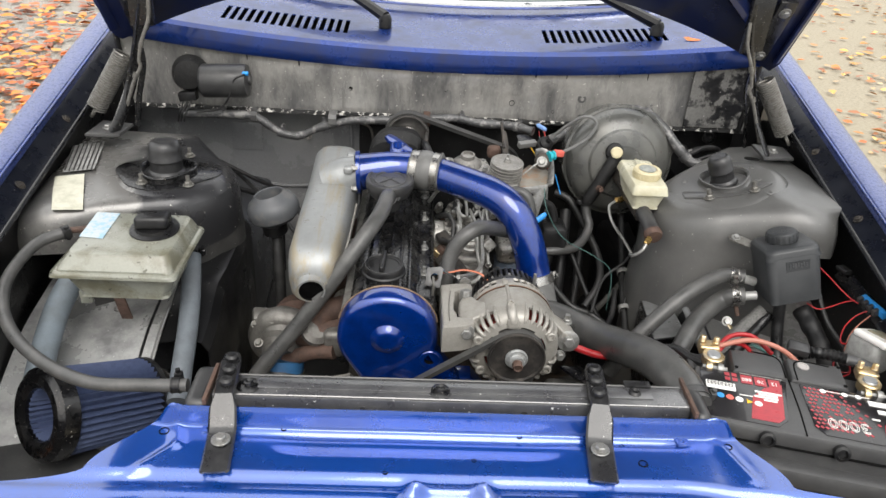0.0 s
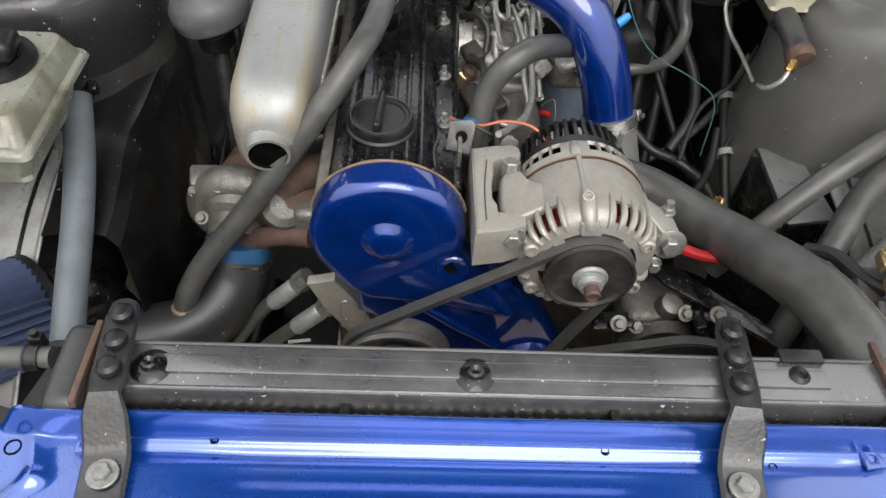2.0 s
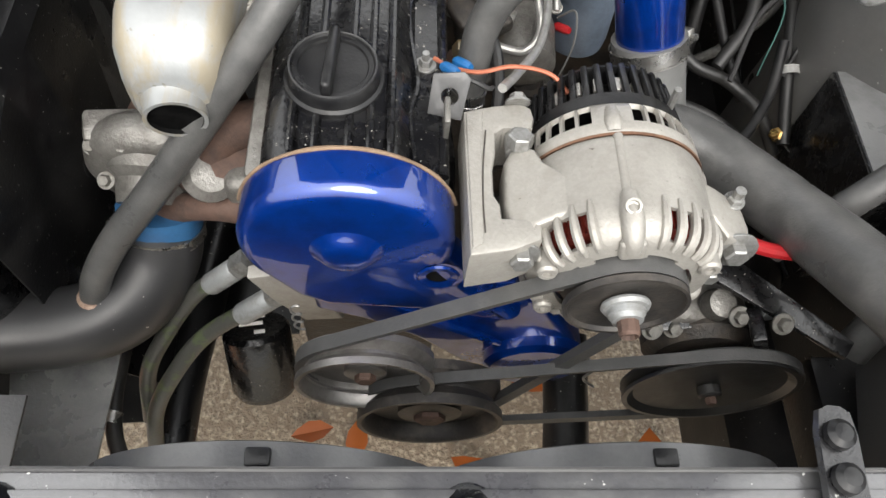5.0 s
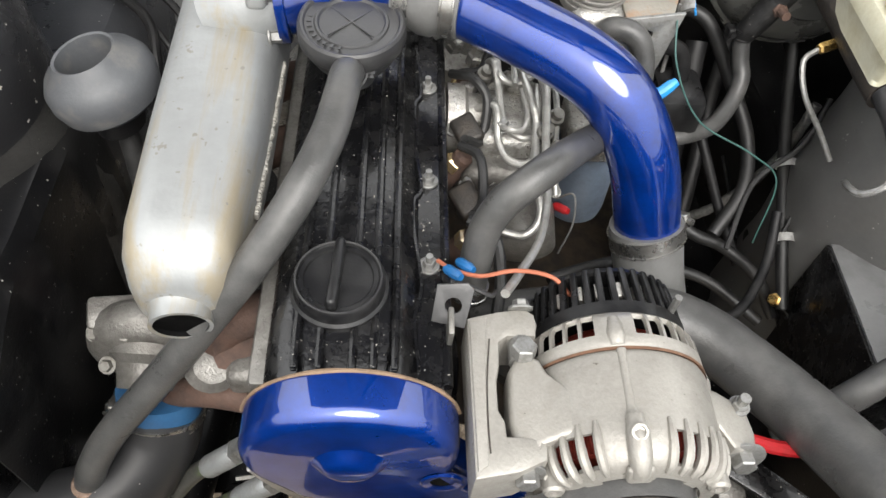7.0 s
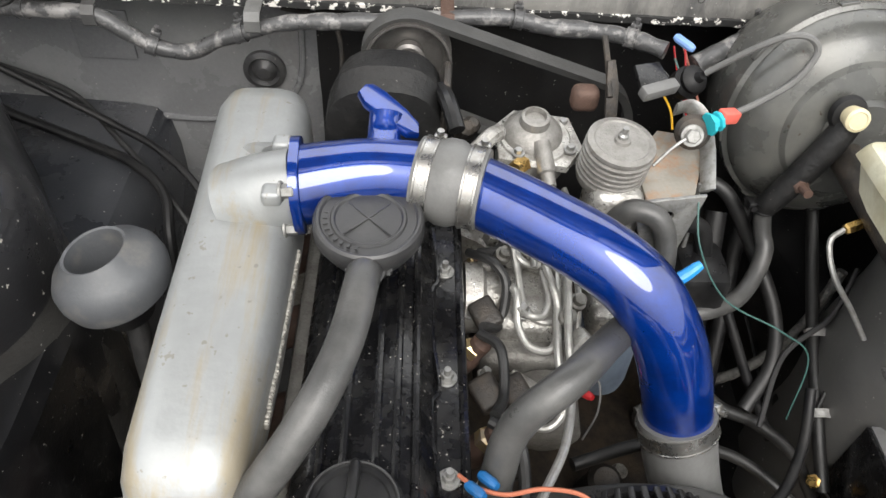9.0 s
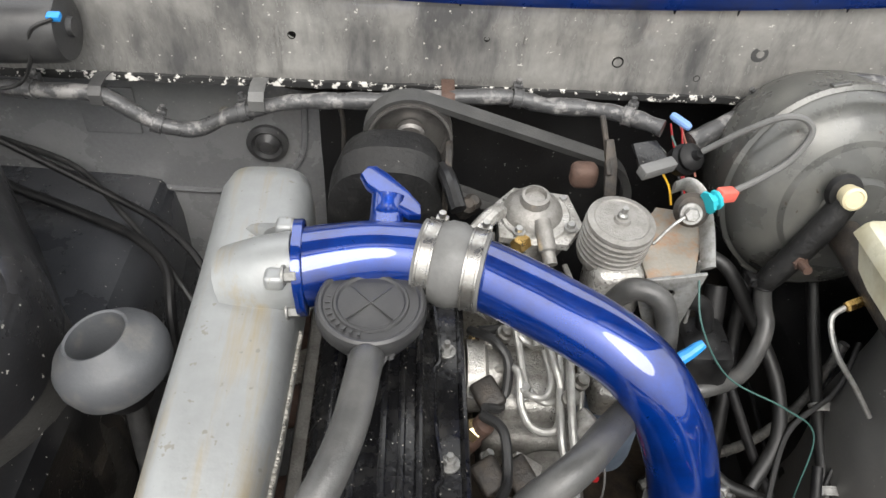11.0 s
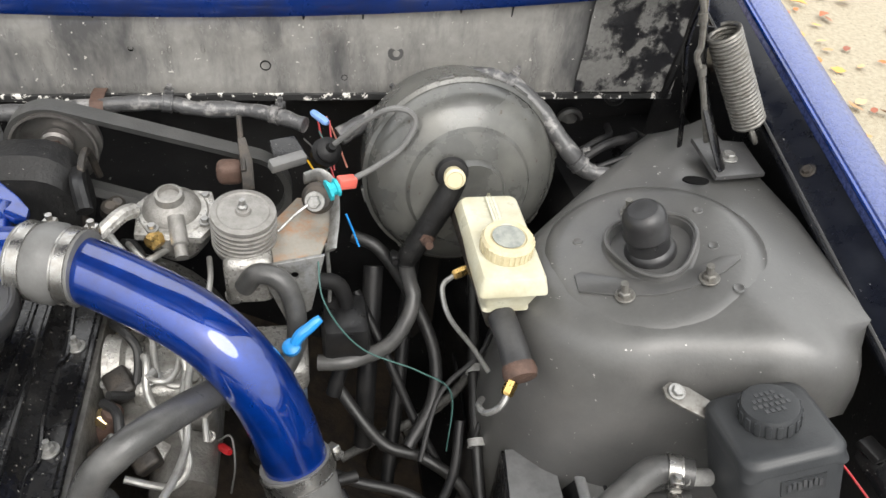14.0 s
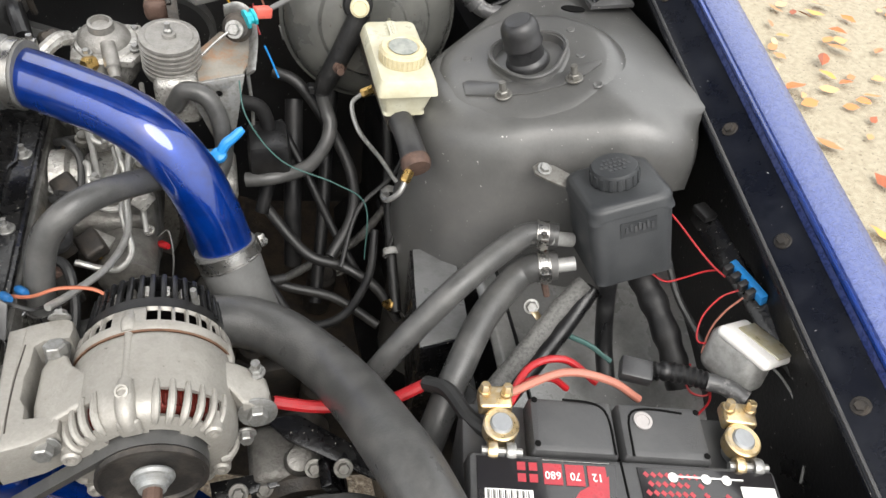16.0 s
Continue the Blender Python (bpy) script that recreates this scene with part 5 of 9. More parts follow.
part("hole_back", lathe(None, [(0.0088, 0), (0.0086, -0.03), (0.0002, -0.03)], (0.024, 0.9862, 0.713), (0, -1, 0), 20, caps=False), HOLE, tc)
part("boss", lathe(None, [(0.027, -0.001), (0.0245, 0.0006), (0.0205, 0.0035), (0.0175, 0.0062), (0.0145, 0.0076), (0.009, 0.0084), (0.001, 0.0086)], (-0.041, 0.9862, 0.748), (0, -1, 0), 36), PAINT_ENGINE, tc)
part("rim_ring", lathe(None, [(0.016, 0), (0.0145, 0.0015), (0.009, 0.0005)], (0.024, 0.9862, 0.713), (0, -1, 0), 28, caps=False), PAINT_ENGINE, tc)
low = [(-0.078, 0.668), (0.09, 0.668), (0.120, 0.630), (0.160, 0.555), (0.178, 0.515), (0.170, 0.482), (0.140, 0.466), (0.10, 0.468), (0.06, 0.49), (0.01, 0.555), (-0.03, 0.590), (-0.075, 0.615)]
part("lower_cover", slab(None, low, 0.030, Matrix.Translation((0, 1.032, 0)) @ flat, 0.008, (), 4), PAINT_ENGINE, tc, "lower cover in shade")
part("lobe", lathe(None, [(0.050, 0), (0.049, 0.010), (0.043, 0.015), (0.02, 0.017), (0.001, 0.017)], (0.128, 1.003, 0.515), (0, -1, 0), 36), PAINT_ENGINE, tc)
part("fold", tube(None, [(-0.035, 1.0, 0.655), (0.03, 0.998, 0.605), (0.09, 0.998, 0.555)], [0.003, 0.006, 0.003], 8), PAINT_ENGINE, tc)
part("spring_clip", tube(None, [(0.172, 0.995, 0.54), (0.186, 0.985, 0.527), (0.178, 0.98, 0.51), (0.190, 0.975, 0.50)], 0.0014, 6), STEEL, tc)
part("side_flange", slab(None, [(-0.13, 0.640), (-0.10, 0.648), (-0.07, 0.60), (-0.055, 0.56), (-0.09, 0.555), (-0.115, 0.60)], 0.012, Matrix.Translation((0, 1.03, 0)) @ flat, 0.002), CAST_ALU, tc, "bare aluminium flange")
pts = [(-0.088 + 0.004 * math.cos(k * 0.9), 0.990, 0.648 - 0.0022 * k + 0.004 * math.sin(k * 0.9)) for k in range(22)]
part("coil_spring", tube(None, pts, 0.0011, 5, 3), STEEL, tc)


def pulley(name, at, r, width, label, hub, lit=RUBBER, dish=0.018, groove=0.008):
    """A V-belt pulley that faces the front, dished, with a hub bolt."""
    x, y, z = at
    p = thing(name, (x, y, z), label, "pulley")
    w = width / 2
    part("rim", lathe(None, [(r * 0.80, w), (r, w), (r, w * 0.55), (r - groove, w * 0.08), (r - groove, -w * 0.08), (r, -w * 0.55), (r, -w), (r * 0.94, -w), (r * 0.90, -w + 0.003), (r * 0.86, dish - w), (r * 0.40, dish - w + 0.002), (0.001, dish - w + 0.002)], (x, y, z), (0, 1, 0), 56), lit, p)
    part("hub", lathe(None, [(hub, 0), (hub, 0.008), (hub * 0.8, 0.010)], (x, y - w + dish, z), (0, -1, 0), 28), lit, p)
    part("bolt", lathe(None, [(hub * 0.5, 0), (hub * 0.5, 0.014), (hub * 0.4, 0.016)], (x, y - w + dish, z), (0, -1, 0), 6), RUST, p)
    return p


PULLEY = mat("greasy_pulley_steel", (0.045, 0.042, 0.040), 0.5, 0.5, (0.16, 0.14, 0.12), 0.5, 40, 300, 0.15)
PULLEY_BLACK = mat("satin_black_pulley", (0.014, 0.014, 0.014), 0.4, 0.0, (0.05, 0.048, 0.045), 0.5, 30, 300, 0.12)
PULLEY_L = mat("worn_bright_pulley", (0.22, 0.21, 0.20), 0.42, 0.7, (0.07, 0.06, 0.055), 0.6, 30, 300, 0.12)
pulley("water_pump_pulley", (-0.031, 0.952, 0.600), 0.058, 0.026, "worn steel water pump pulley, dusty", 0.018, PULLEY_L, 0.020)
pulley("crank_pulley", (0.027, 0.953, 0.512), 0.068, 0.040, "greasy dark double crankshaft pulley", 0.030, PULLEY)
pulley("steering_pump_pulley", (0.276, 0.954, 0.568), 0.0775, 0.014, "black dished power steering pump pulley", 0.0105, PULLEY_BLACK, 0.0055)
pulley("alternator_pulley", (0.148, 0.957, 0.749), 0.0425, 0.022, "black alternator pulley with rusty shaft nut", 0.012, PULLEY, 0.0035)
part_hub = thing("shaft_nut", (0.148, 0.945, 0.749), "zinc collar and coppery nut on the alternator shaft", "nut")
part("collar", lathe(None, [(0.0165, 0), (0.0170, 0.002), (0.0155, 0.0045), (0.0130, 0.005), (0.0128, 0.0085), (0.0115, 0.0095), (0.0105, 0.013), (0.007, 0.0132)], (0.148, 0.949, 0.749), (0, -1, 0), 28), DULL_ZINC, part_hub)
part("nut", lathe(None, [(0.0075, 0), (0.0075, 0.011), (0.006, 0.013), (0.005, 0.010), (0.0005, 0.010)], (0.148, 0.938, 0.749), (0, -1, 0), 10), RUST, part_hub)


def belt(name, circles, y, w, label):
    """A V-belt drawn tight round its pulleys (x, z, r)."""
    cloud = sorted({(round(x + r * math.cos(a), 6), round(z + r * math.sin(a), 6)) for x, z, r in circles for a in [2 * math.pi * k / 64 for k in range(64)]})

    def half(points):
        h = []
        for p in points:
            while len(h) > 1 and (h[-1][0] - h[-2][0]) * (p[1] - h[-2][1]) - (h[-1][1] - h[-2][1]) * (p[0] - h[-2][0]) <= 0:
                h.pop()
            h.append(p)
        return h[:-1]

    pts = half(cloud) + half(cloud[::-1])
    b = bmesh.new()
    n = len(pts)
    rings = []
    for i, (x, z) in enumerate(pts):
        px, pz = pts[i - 1]
        qx, qz = pts[(i + 1) % n]
        t = Vector((qx - px, qz - pz)).normalized()
        nx, nz = t.y, -t.x
        h = 0.0042
        rings.append([b.verts.new(v) for v in ((x + nx * h, y - w / 2, z + nz * h), (x + nx * h, y + w / 2, z + nz * h), (x - nx * h, y + w * 0.32, z - nz * h), (x - nx * h, y - w * 0.32, z - nz * h))])
    for i in range(n):
        a, c = rings[i], rings[(i + 1) % n]
        for k in range(4):
            b.faces.new((a[k], a[(k + 1) % 4], c[(k + 1) % 4], c[k]))
    return solo(name, b, BELT, label, "belt", "drive belts")


belt("drive_belt", [(-0.031, 0.600, 0.0545), (0.148, 0.749, 0.0385), (0.027, 0.512, 0.060)], 0.958, 0.012, "dull black V-belt round water pump, alternator and crankshaft")
belt("drive_belt", [(0.027, 0.512, 0.064), (0.276, 0.568, 0.0760)], 0.9535, 0.010, "dull black V-belt to the steering pump")

# ---- alternator ----
ax = (0.147, 0, 0.749)
alt = thing("alternator", (0.146, 1.03, 0.749), "cast aluminium alternator with copper windings, black rear cap", "alternator")


def ring(bm, y0, y1, r0, r1, thick, seg=48):
    return lathe(bm, [(r0, 0), (r1, y1 - y0), (r1 - thick, y1 - y0), (r0 - thick, 0), (r0, 0)], (ax[0], y0, ax[2]), (0, 1, 0), seg, caps=False)


def bars(name, material, y0, y1, r0, r1, count, width, thick):
    for k in range(count):
        a = 2 * math.pi * k / count
        for_r = (r0 + r1) / 2 - thick / 2
        p = (ax[0] + for_r * math.cos(a), (y0 + y1) / 2, ax[2] + for_r * math.sin(a))
        lean = math.degrees(math.atan2(r1 - r0, y1 - y0))
        m = Matrix.Rotation(-(a - math.pi / 2), 4, "Y") @ Matrix.Rotation(radians(lean), 4, "X")
        part(name, box(None, p, (width, (y1 - y0) * 1.08, thick), m, min(width, thick) * 0.3), material, alt)


def cast_shell(profile, openings, thick, seg=180):
    """A turned casting round the shaft with openings (from, to in degrees, first and last band) cut through it."""
    b = bmesh.new()
    rings = [[b.verts.new((ax[0] + r * math.cos(2 * math.pi * i / seg), y, ax[2] + r * math.sin(2 * math.pi * i / seg))) for i in range(seg)] for r, y in profile]
    for k, (r0, r1) in enumerate(zip(rings, rings[1:])):
        for i in range(seg):
            deg = (i + 0.5) * 360 / seg
            if any(lo < deg < hi and k0 <= k <= k1 for lo, hi, k0, k1 in openings):
                continue
            b.faces.new((r0[i], r0[(i + 1) % seg], r1[(i + 1) % seg], r1[i]))
    bmesh.ops.delete(b, geom=[v for v in b.verts if not v.link_faces], context="VERTS")
    bmesh.ops.recalc_face_normals(b, faces=b.faces)
    bmesh.ops.solidify(b, geom=list(b.faces), thickness=thick)
    return b


def on_front(deg, along, up=0.0):
    """A place on the front casting: angle round the shaft, way over its shoulder from 0 (rear) to 1 (face)."""
    prof = [(0.0672, 0.994), (0.0672, 0.986), (0.0660, 0.977), (0.0630, 0.970), (0.0585, 0.9655), (0.0520, 0.963)]
    u = along * (len(prof) - 1)
    k = min(int(u), len(prof) - 2)
    r, y = lerp(prof[k][0], prof[k + 1][0], u - k) + up, lerp(prof[k][1], prof[k + 1][1], u - k) - up * along
    a = radians(deg)
    return (ax[0] + r * math.cos(a), y, ax[2] + r * math.sin(a))


FRONT = [(0.0655, 1.041), (0.0668, 1.037), (0.0670, 1.018), (0.0672, 0.994), (0.0672, 0.986), (0.0660, 0.977), (0.0630, 0.970), (0.0585, 0.9655), (0.0520, 0.963), (0.0460, 0.962), (0.0340, 0.961), (0.0200, 0.959), (0.0060, 0.958)]
slot_deg = [74, 64, 54, 44, 34, 124, 134, 144, 154] + list(range(194, 350, 11))
openings = [(d - 3.1, d + 3.1, 4, 6) for d in slot_deg] + [(lo, hi, 9, 9) for lo, hi in ((54, 84), (100, 128), (142, 172), (8, 38), (190, 250), (280, 340))]
part("front_housing", cast_shell(FRONT, openings, 0.0035), CAST_ALU, alt, smooth=40)
for d in [79, 69, 59, 49, 39, 29, 119, 129, 139, 149, 159] + [d + 5.5 for d in range(194, 340, 11)]:
    part("front_rib", tube(None, [on_front(d, t, 0.0006) for t in (0.02, 0.25, 0.45, 0.62, 0.8, 0.97)], [0.0016, 0.0030, 0.0034, 0.0034, 0.0032, 0.0022], 8, 3), CAST_ALU, alt)
part("screw_boss", tube(None, [on_front(98, t, 0.001) for t in (0.0, 0.3, 0.55, 0.8, 1.0)], [0.0055, 0.0075, 0.0075, 0.0068, 0.0062], 14, 4), CAST_ALU, alt)
p = Vector(on_front(98, 0.28, 0.0085))
part("boss_hole", lathe(None, [(0.0052, -0.002), (0.0052, 0.0006), (0.0036, 0.0008), (0.0032, -0.0012), (0.0004, -0.0012)], p, (-0.12, -0.45, 0.9), 18), CAST_ALU, alt)
part("boss_pad", box(None, on_front(98, 1.0, 0.001), (0.017, 0.006, 0.016), (-12, -8, 0), 0.003, 3), CAST_ALU, alt)
for deg in (30, 160, 215, 280, 330):
    part("screw_boss", lathe(None, [(0.0078, -0.012), (0.0075, 0.004), (0.006, 0.006), (0.0035, 0.006), (0.003, 0.003), (0.0005, 0.003)], on_front(deg, 0.8), (0, -1, 0.1), 14), CAST_ALU, alt)
part("stator_seam", lathe(None, [(0.0674, 0), (0.0674, 0.0022), (0.06, 0.0022)], (ax[0], 1.0405, ax[2]), (0, 1, 0), 60, caps=False), SEAM, alt, "brown lacquered stator edge")
REAR = [(0.0655, 1.0435), (0.0668, 1.046), (0.0664, 1.053), (0.0650, 1.066), (0.0625, 1.0705), (0.0580, 1.0750)]
rear_deg = [84, 74, 64, 54, 44, 34, 24, 116, 126, 136, 146, 156] + list(range(190, 350, 10))
part("rear_housing", cast_shell(REAR, [(d - 3.1, d + 3.1, 2, 3) for d in rear_deg], 0.0035), CAST_ALU, alt, smooth=40)
for deg, y0, y1, r in ((100, 1.046, 1.066, 0.0065), (14, 1.030, 1.060, 0.0060), (168, 1.030, 1.060, 0.0060)):
    a = radians(deg)
    part("through_bolt_boss", tube(None, [(ax[0] + q * math.cos(a), y, ax[2] + q * math.sin(a)) for q, y in ((0.0620, y0), (0.0640, lerp(y0, y1, 0.4)), (0.0610, y1))], [r, r, r * 0.8], 14), CAST_ALU, alt)
part("top_ridge", tube(None, [(ax[0] - 0.010, y, ax[2] + 0.0650) for y in (0.990, 1.005, 1.020, 1.034, 1.041)], [0.0036, 0.0032, 0.0030, 0.0030, 0.0034], 12, 3), CAST_ALU, alt)
part("front_plate", lathe(None, [(0.050, 0), (0.048, -0.003), (0.028, -0.004), (0.016, -0.005), (0.001, -0.005)], (ax[0], 0.980, ax[2]), (0, 1, 0), 40), DARK_IRON, alt)
part("copper_winding", lathe(None, [(0.043, 0), (0.056, 0.008), (0.0595, 0.014), (0.0595, 0.034), (0.058, 0.06), (0.056, 0.085), (0.045, 0.10)], (ax[0], 0.970, ax[2]), (0, 1, 0), 48), COPPER, alt, "red lacquered copper windings")
for k in range(54):
    a = radians(8 + 164 * k / 53)
    part("winding_strand", tube(None, [(ax[0] + 0.0600 * math.cos(a + da), y, ax[2] + 0.0600 * math.sin(a + da)) for da, y in ((0.0, 0.975), (0.02, 0.984), (-0.01, 0.994))], 0.0011, 5, 2), COPPER, alt)
part("cap_band", ring(None, 1.073, 1.083, 0.0605, 0.0600, 0.006, 64), PLASTIC, alt, "black plastic cap band")
part("rear_cap", ring(None, 1.110, 1.117, 0.0560, 0.0500, 0.03, 64), PLASTIC, alt, "slotted black plastic rear cap")
bars("cap_rib", PLASTIC, 1.080, 1.113, 0.0600, 0.0560, 38, 0.0050, 0.005)
part("rear_core", lathe(None, [(0.05, 0), (0.046, 0.025), (0.03, 0.03)], (ax[0], 1.078, ax[2]), (0, 1, 0), 36), HOLE, alt)
for k in range(9):
    a = radians(25 + 16 * k)
    part("rectifier_fin", box(None, (ax[0] + 0.049 * math.cos(a), 1.096, ax[2] + 0.049 * math.sin(a)), (0.006, 0.012, 0.010), Matrix.Rotation(-(a - math.pi / 2), 4, "Y"), 0.001), PUMP_ALU, alt)
lean_l = Matrix(((1, 0, 0, 0), (0, 1, 0, 0), (0.36, 0, 1, -0.36 * 0.066), (0, 0, 0, 1)))
part("left_arm", slab(None, [(0.0655, 0.990), (0.064, 1.003), (0.0655, 1.038), (0.071, 1.048), (0.080, 1.049), (0.0865, 1.044), (0.091, 1.033), (0.103, 1.021), (0.118, 1.017), (0.136, 1.018), (0.136, 0.990), (0.10, 0.988), (0.084, 0.984), (0.080, 0.972), (0.068, 0.971)], 0.026, lean_l @ pose(0, 0, 0.760), 0.004, (), 3), CAST_ALU, alt)
lean_r = Matrix(((1, 0, 0, 0), (0, 1, 0, 0), (-0.50, 0, 1, 0.50 * 0.232), (0, 0, 0, 1)))
part("right_ear", slab(None, [(0.180, 1.030), (0.200, 1.034), (0.216, 1.032), (0.229, 1.028), (0.240, 1.020), (0.2425, 1.006), (0.240, 0.993), (0.220, 0.991), (0.210, 1.004), (0.196, 0.998), (0.180, 0.992)], 0.026, lean_r @ pose(0, 0, 0.738), 0.004, (), 3), CAST_ALU, alt)
part("bolt", bolt(None, (0.074, 0.971, 0.777), (0, -1, 0.15), 0.0078, 0.009, 1.6), STEEL, alt)
part("bolt", bolt(None, (0.231, 0.992, 0.752), (0, -1, 0.2), 0.0088, 0.009, 1.9), STEEL, alt)
part("bolt", bolt(None, (0.2195, 0.986, 0.730), (0, -1, 0.1), 0.0062, 0.008, 1.4), STEEL, alt)
bb = bolt(None, (0.2325, 1.024, 0.764), (0, 0, 1), 0.006, 0.006, 1.3)
rod(bb, (0.2325, 1.024, 0.768), (0.2325, 1.024, 0.778), 0.004, None, 10)
part("clamp_nut", bb, STEEL, alt)
bb = rod(None, (0.186, 1.084, 0.786), (0.186, 1.084, 0.812), 0.0028, None, 8)
part("rear_stud", bb, STEEL, alt)
br = thing("alternator_bracket", (0.05, 1.03, 0.75), "heavy cast aluminium alternator mounting bracket", "bracket")
part("block", slab(None, [(0.0375, 1.077), (0.060, 1.083), (0.0800, 1.086), (0.0865, 1.081), (0.0880, 1.073), (0.0860, 1.063), (0.0660, 1.0625), (0.0600, 1.058), (0.0590, 1.040), (0.0565, 1.028), (0.0565, 1.008), (0.0605, 1.000), (0.0610, 0.990), (0.0845, 0.989), (0.0870, 0.984), (0.0860, 0.974), (0.0680, 0.966), (0.039, 0.961)], 0.044, pose(0, 0, 0.747), 0.003, (), 2), CAST_ALU, br)
part("seam_line", tube(None, [(0.0530, 1.06, 0.7911), (0.0500, 1.03, 0.7911), (0.0490, 1.0, 0.7911), (0.0495, 0.978, 0.7911)], 0.0006, 5, 3), DARK_IRON, br)
part("cast_step", slab(None, [(0.0395, 1.074), (0.052, 1.078), (0.049, 1.03), (0.048, 0.97), (0.041, 0.966)], 0.002, pose(0, 0, 0.790), 0.0012), CAST_ALU, br)
bb = rod(None, (0.0760, 1.046, 0.782), (0.0760, 1.064, 0.782), 0.0090, None, 18)
part("bush", bb, STEEL, br)
bb = lathe(None, [(0.009, 0), (0.009, 0.009), (0.008, 0.010)], (0.0765, 1.050, 0.788), (0, 0.25, 1), 6)
part("nut", bb, STEEL, br)
bb = bolt(None, (0.0765, 1.083, 0.793), (0, 1, 0.3), 0.006, 0.006, 1.5)
part("bolt", bb, STEEL, br)
hk = thing("lifting_eye", (0.028, 1.08, 0.80), "small zinc lifting eye with wires behind it", "lifting eye")
part("plate", slab(None, [(-0.014, -0.016), (0.010, -0.018), (0.013, 0.012), (0.008, 0.016), (-0.013, 0.012)], 0.002, Matrix.Translation((0.028, 1.082, 0.803)) @ pose(0, 0, 0, 55, 0, -8), 0.0006, [(0.0, -0.002, 0.006)]), GREY_SHELL, hk)
part("leg", box(None, (0.026, 1.07, 0.785), (0.004, 0.02, 0.04), (10, 0, 0), 0.001), DULL_STEEL, hk)
psp = thing("steering_pump", (0.27, 1.0, 0.58), "greasy cast iron power steering pump with slotted brackets", "pump")
part("body", lathe(None, [(0.04, 0), (0.048, 0.01), (0.048, 0.05), (0.038, 0.06), (0.038, 0.09)], (0.262, 0.975, 0.59), (0, 1, 0), 28), DARK_IRON, psp)
part("reservoir_neck", rounded(None, (0.215, 0.985, 0.590), (0.285, 1.05, 0.640), 0.012, 3), TURBO_ALU, psp)
part("filler", lathe(None, [(0.013, 0), (0.014, 0.004), (0.012, 0.016), (0.006, 0.018)], (0.262, 1.0, 0.640), (0.1, -0.3, 1), 20), TURBO_ALU, psp)
part("strap", slab(None, [(-0.01, -0.008), (0.13, -0.004), (0.13, 0.006), (-0.01, 0.012)], 0.004, Matrix.Translation((0.19, 0.985, 0.63)) @ pose(0, 0, 0, 15, 0, 5), 0.001), BLACK_ENAMEL, psp)
part("arm", slab(None, [(-0.01, 0.012), (0.02, 0.014), (0.115, -0.062), (0.105, -0.075), (0.01, -0.012)], 0.005, Matrix.Translation((0.245, 1.02, 0.668)) @ pose(0, 0, 0, 8, 0, 0), 0.001), BLACK_ENAMEL, psp, "black adjusting arm")
for p in ((0.302, 0.972, 0.668), (0.276, 0.985, 0.652), (0.205, 0.978, 0.64), (0.228, 0.985, 0.628)):
    part("bolt", bolt(None, p, (0, -0.7, 0.8), 0.0058, 0.007, 1.6), DULL_STEEL, psp)
part("lug", box(None, (0.292, 0.975, 0.645), (0.012, 0.03, 0.035), (0, -25, 0), 0.002), BLACK_ENAMEL, psp)

# ---- intake: aluminium plenum, blue pipes, hoses ----
def loft(bm, sections, seg=28, power=3.0, caps=True):
    """Rounded sections (x, y, z, half width, half height) joined along y."""
    b = bmesh.new()
    rings = []
    for x, y, z, w, h in sections:
        ring_v = []
        for k in range(seg):
            a = 2 * math.pi * k / seg
            c, s = math.cos(a), math.sin(a)
            ring_v.append(b.verts.new((x + w * math.copysign(abs(c) ** (2 / power), c), y, z + h * math.copysign(abs(s) ** (2 / power), s))))
        rings.append(ring_v)
    for a, c in zip(rings, rings[1:]):
        for k in range(seg):
            b.faces.new((a[k], a[(k + 1) % seg], c[(k + 1) % seg], c[k]))
    if caps:
        b.faces.new(rings[0][::-1])
        b.faces.new(rings[-1])
    return merge(bm, b)


man = thing("intake_plenum", (-0.178, 1.3, 0.75), "weathered welded aluminium intake plenum", "plenum")
secs = [(-0.165, 1.512, 0.806, 0.010, 0.012), (-0.165, 1.510, 0.806, 0.031, 0.034), (-0.165, 1.498, 0.807, 0.041, 0.043), (-0.164, 1.475, 0.808, 0.0455, 0.047), (-0.160, 1.35, 0.806, 0.0455, 0.047), (-0.162, 1.22, 0.796, 0.0450, 0.047), (-0.165, 1.132, 0.788, 0.0425, 0.045), (-0.165, 1.110, 0.784, 0.0400, 0.042), (-0.166, 1.096, 0.777, 0.034, 0.036), (-0.167, 1.088, 0.772, 0.026, 0.028)]
part("body", loft(None, secs, 32, 3.4), BRUSHED, man)
part("spout", lathe(None, [(0.025, 0), (0.0225, 0.006), (0.0225, 0.016), (0.0195, 0.016), (0.0195, -0.004)], (-0.167, 1.094, 0.771), (0.12, -1, -0.12), 32, caps=False), BRUSHED, man)
part("spout_wall", lathe(None, [(0.0192, 0.0158), (0.0188, 0.004), (0.0188, -0.003)], (-0.167, 1.094, 0.771), (0.12, -1, -0.12), 32, caps=False), HOLE, man)
part("spout_bore", lathe(None, [(0.0195, 0), (0.001, 0.0)], (-0.1656, 1.0822, 0.7696), (0.12, -1, -0.12), 32), HOLE, man)
part("collar", loft(None, [(-0.145, 1.40, 0.835, 0.028, 0.026), (-0.130, 1.385, 0.846, 0.022, 0.024)], 20), BRUSHED, man)
b = tube(None, [(-0.165, 1.345, 0.838), (-0.140, 1.343, 0.852), (-0.112, 1.345, 0.860)], [0.036, 0.034, 0.032], 24)
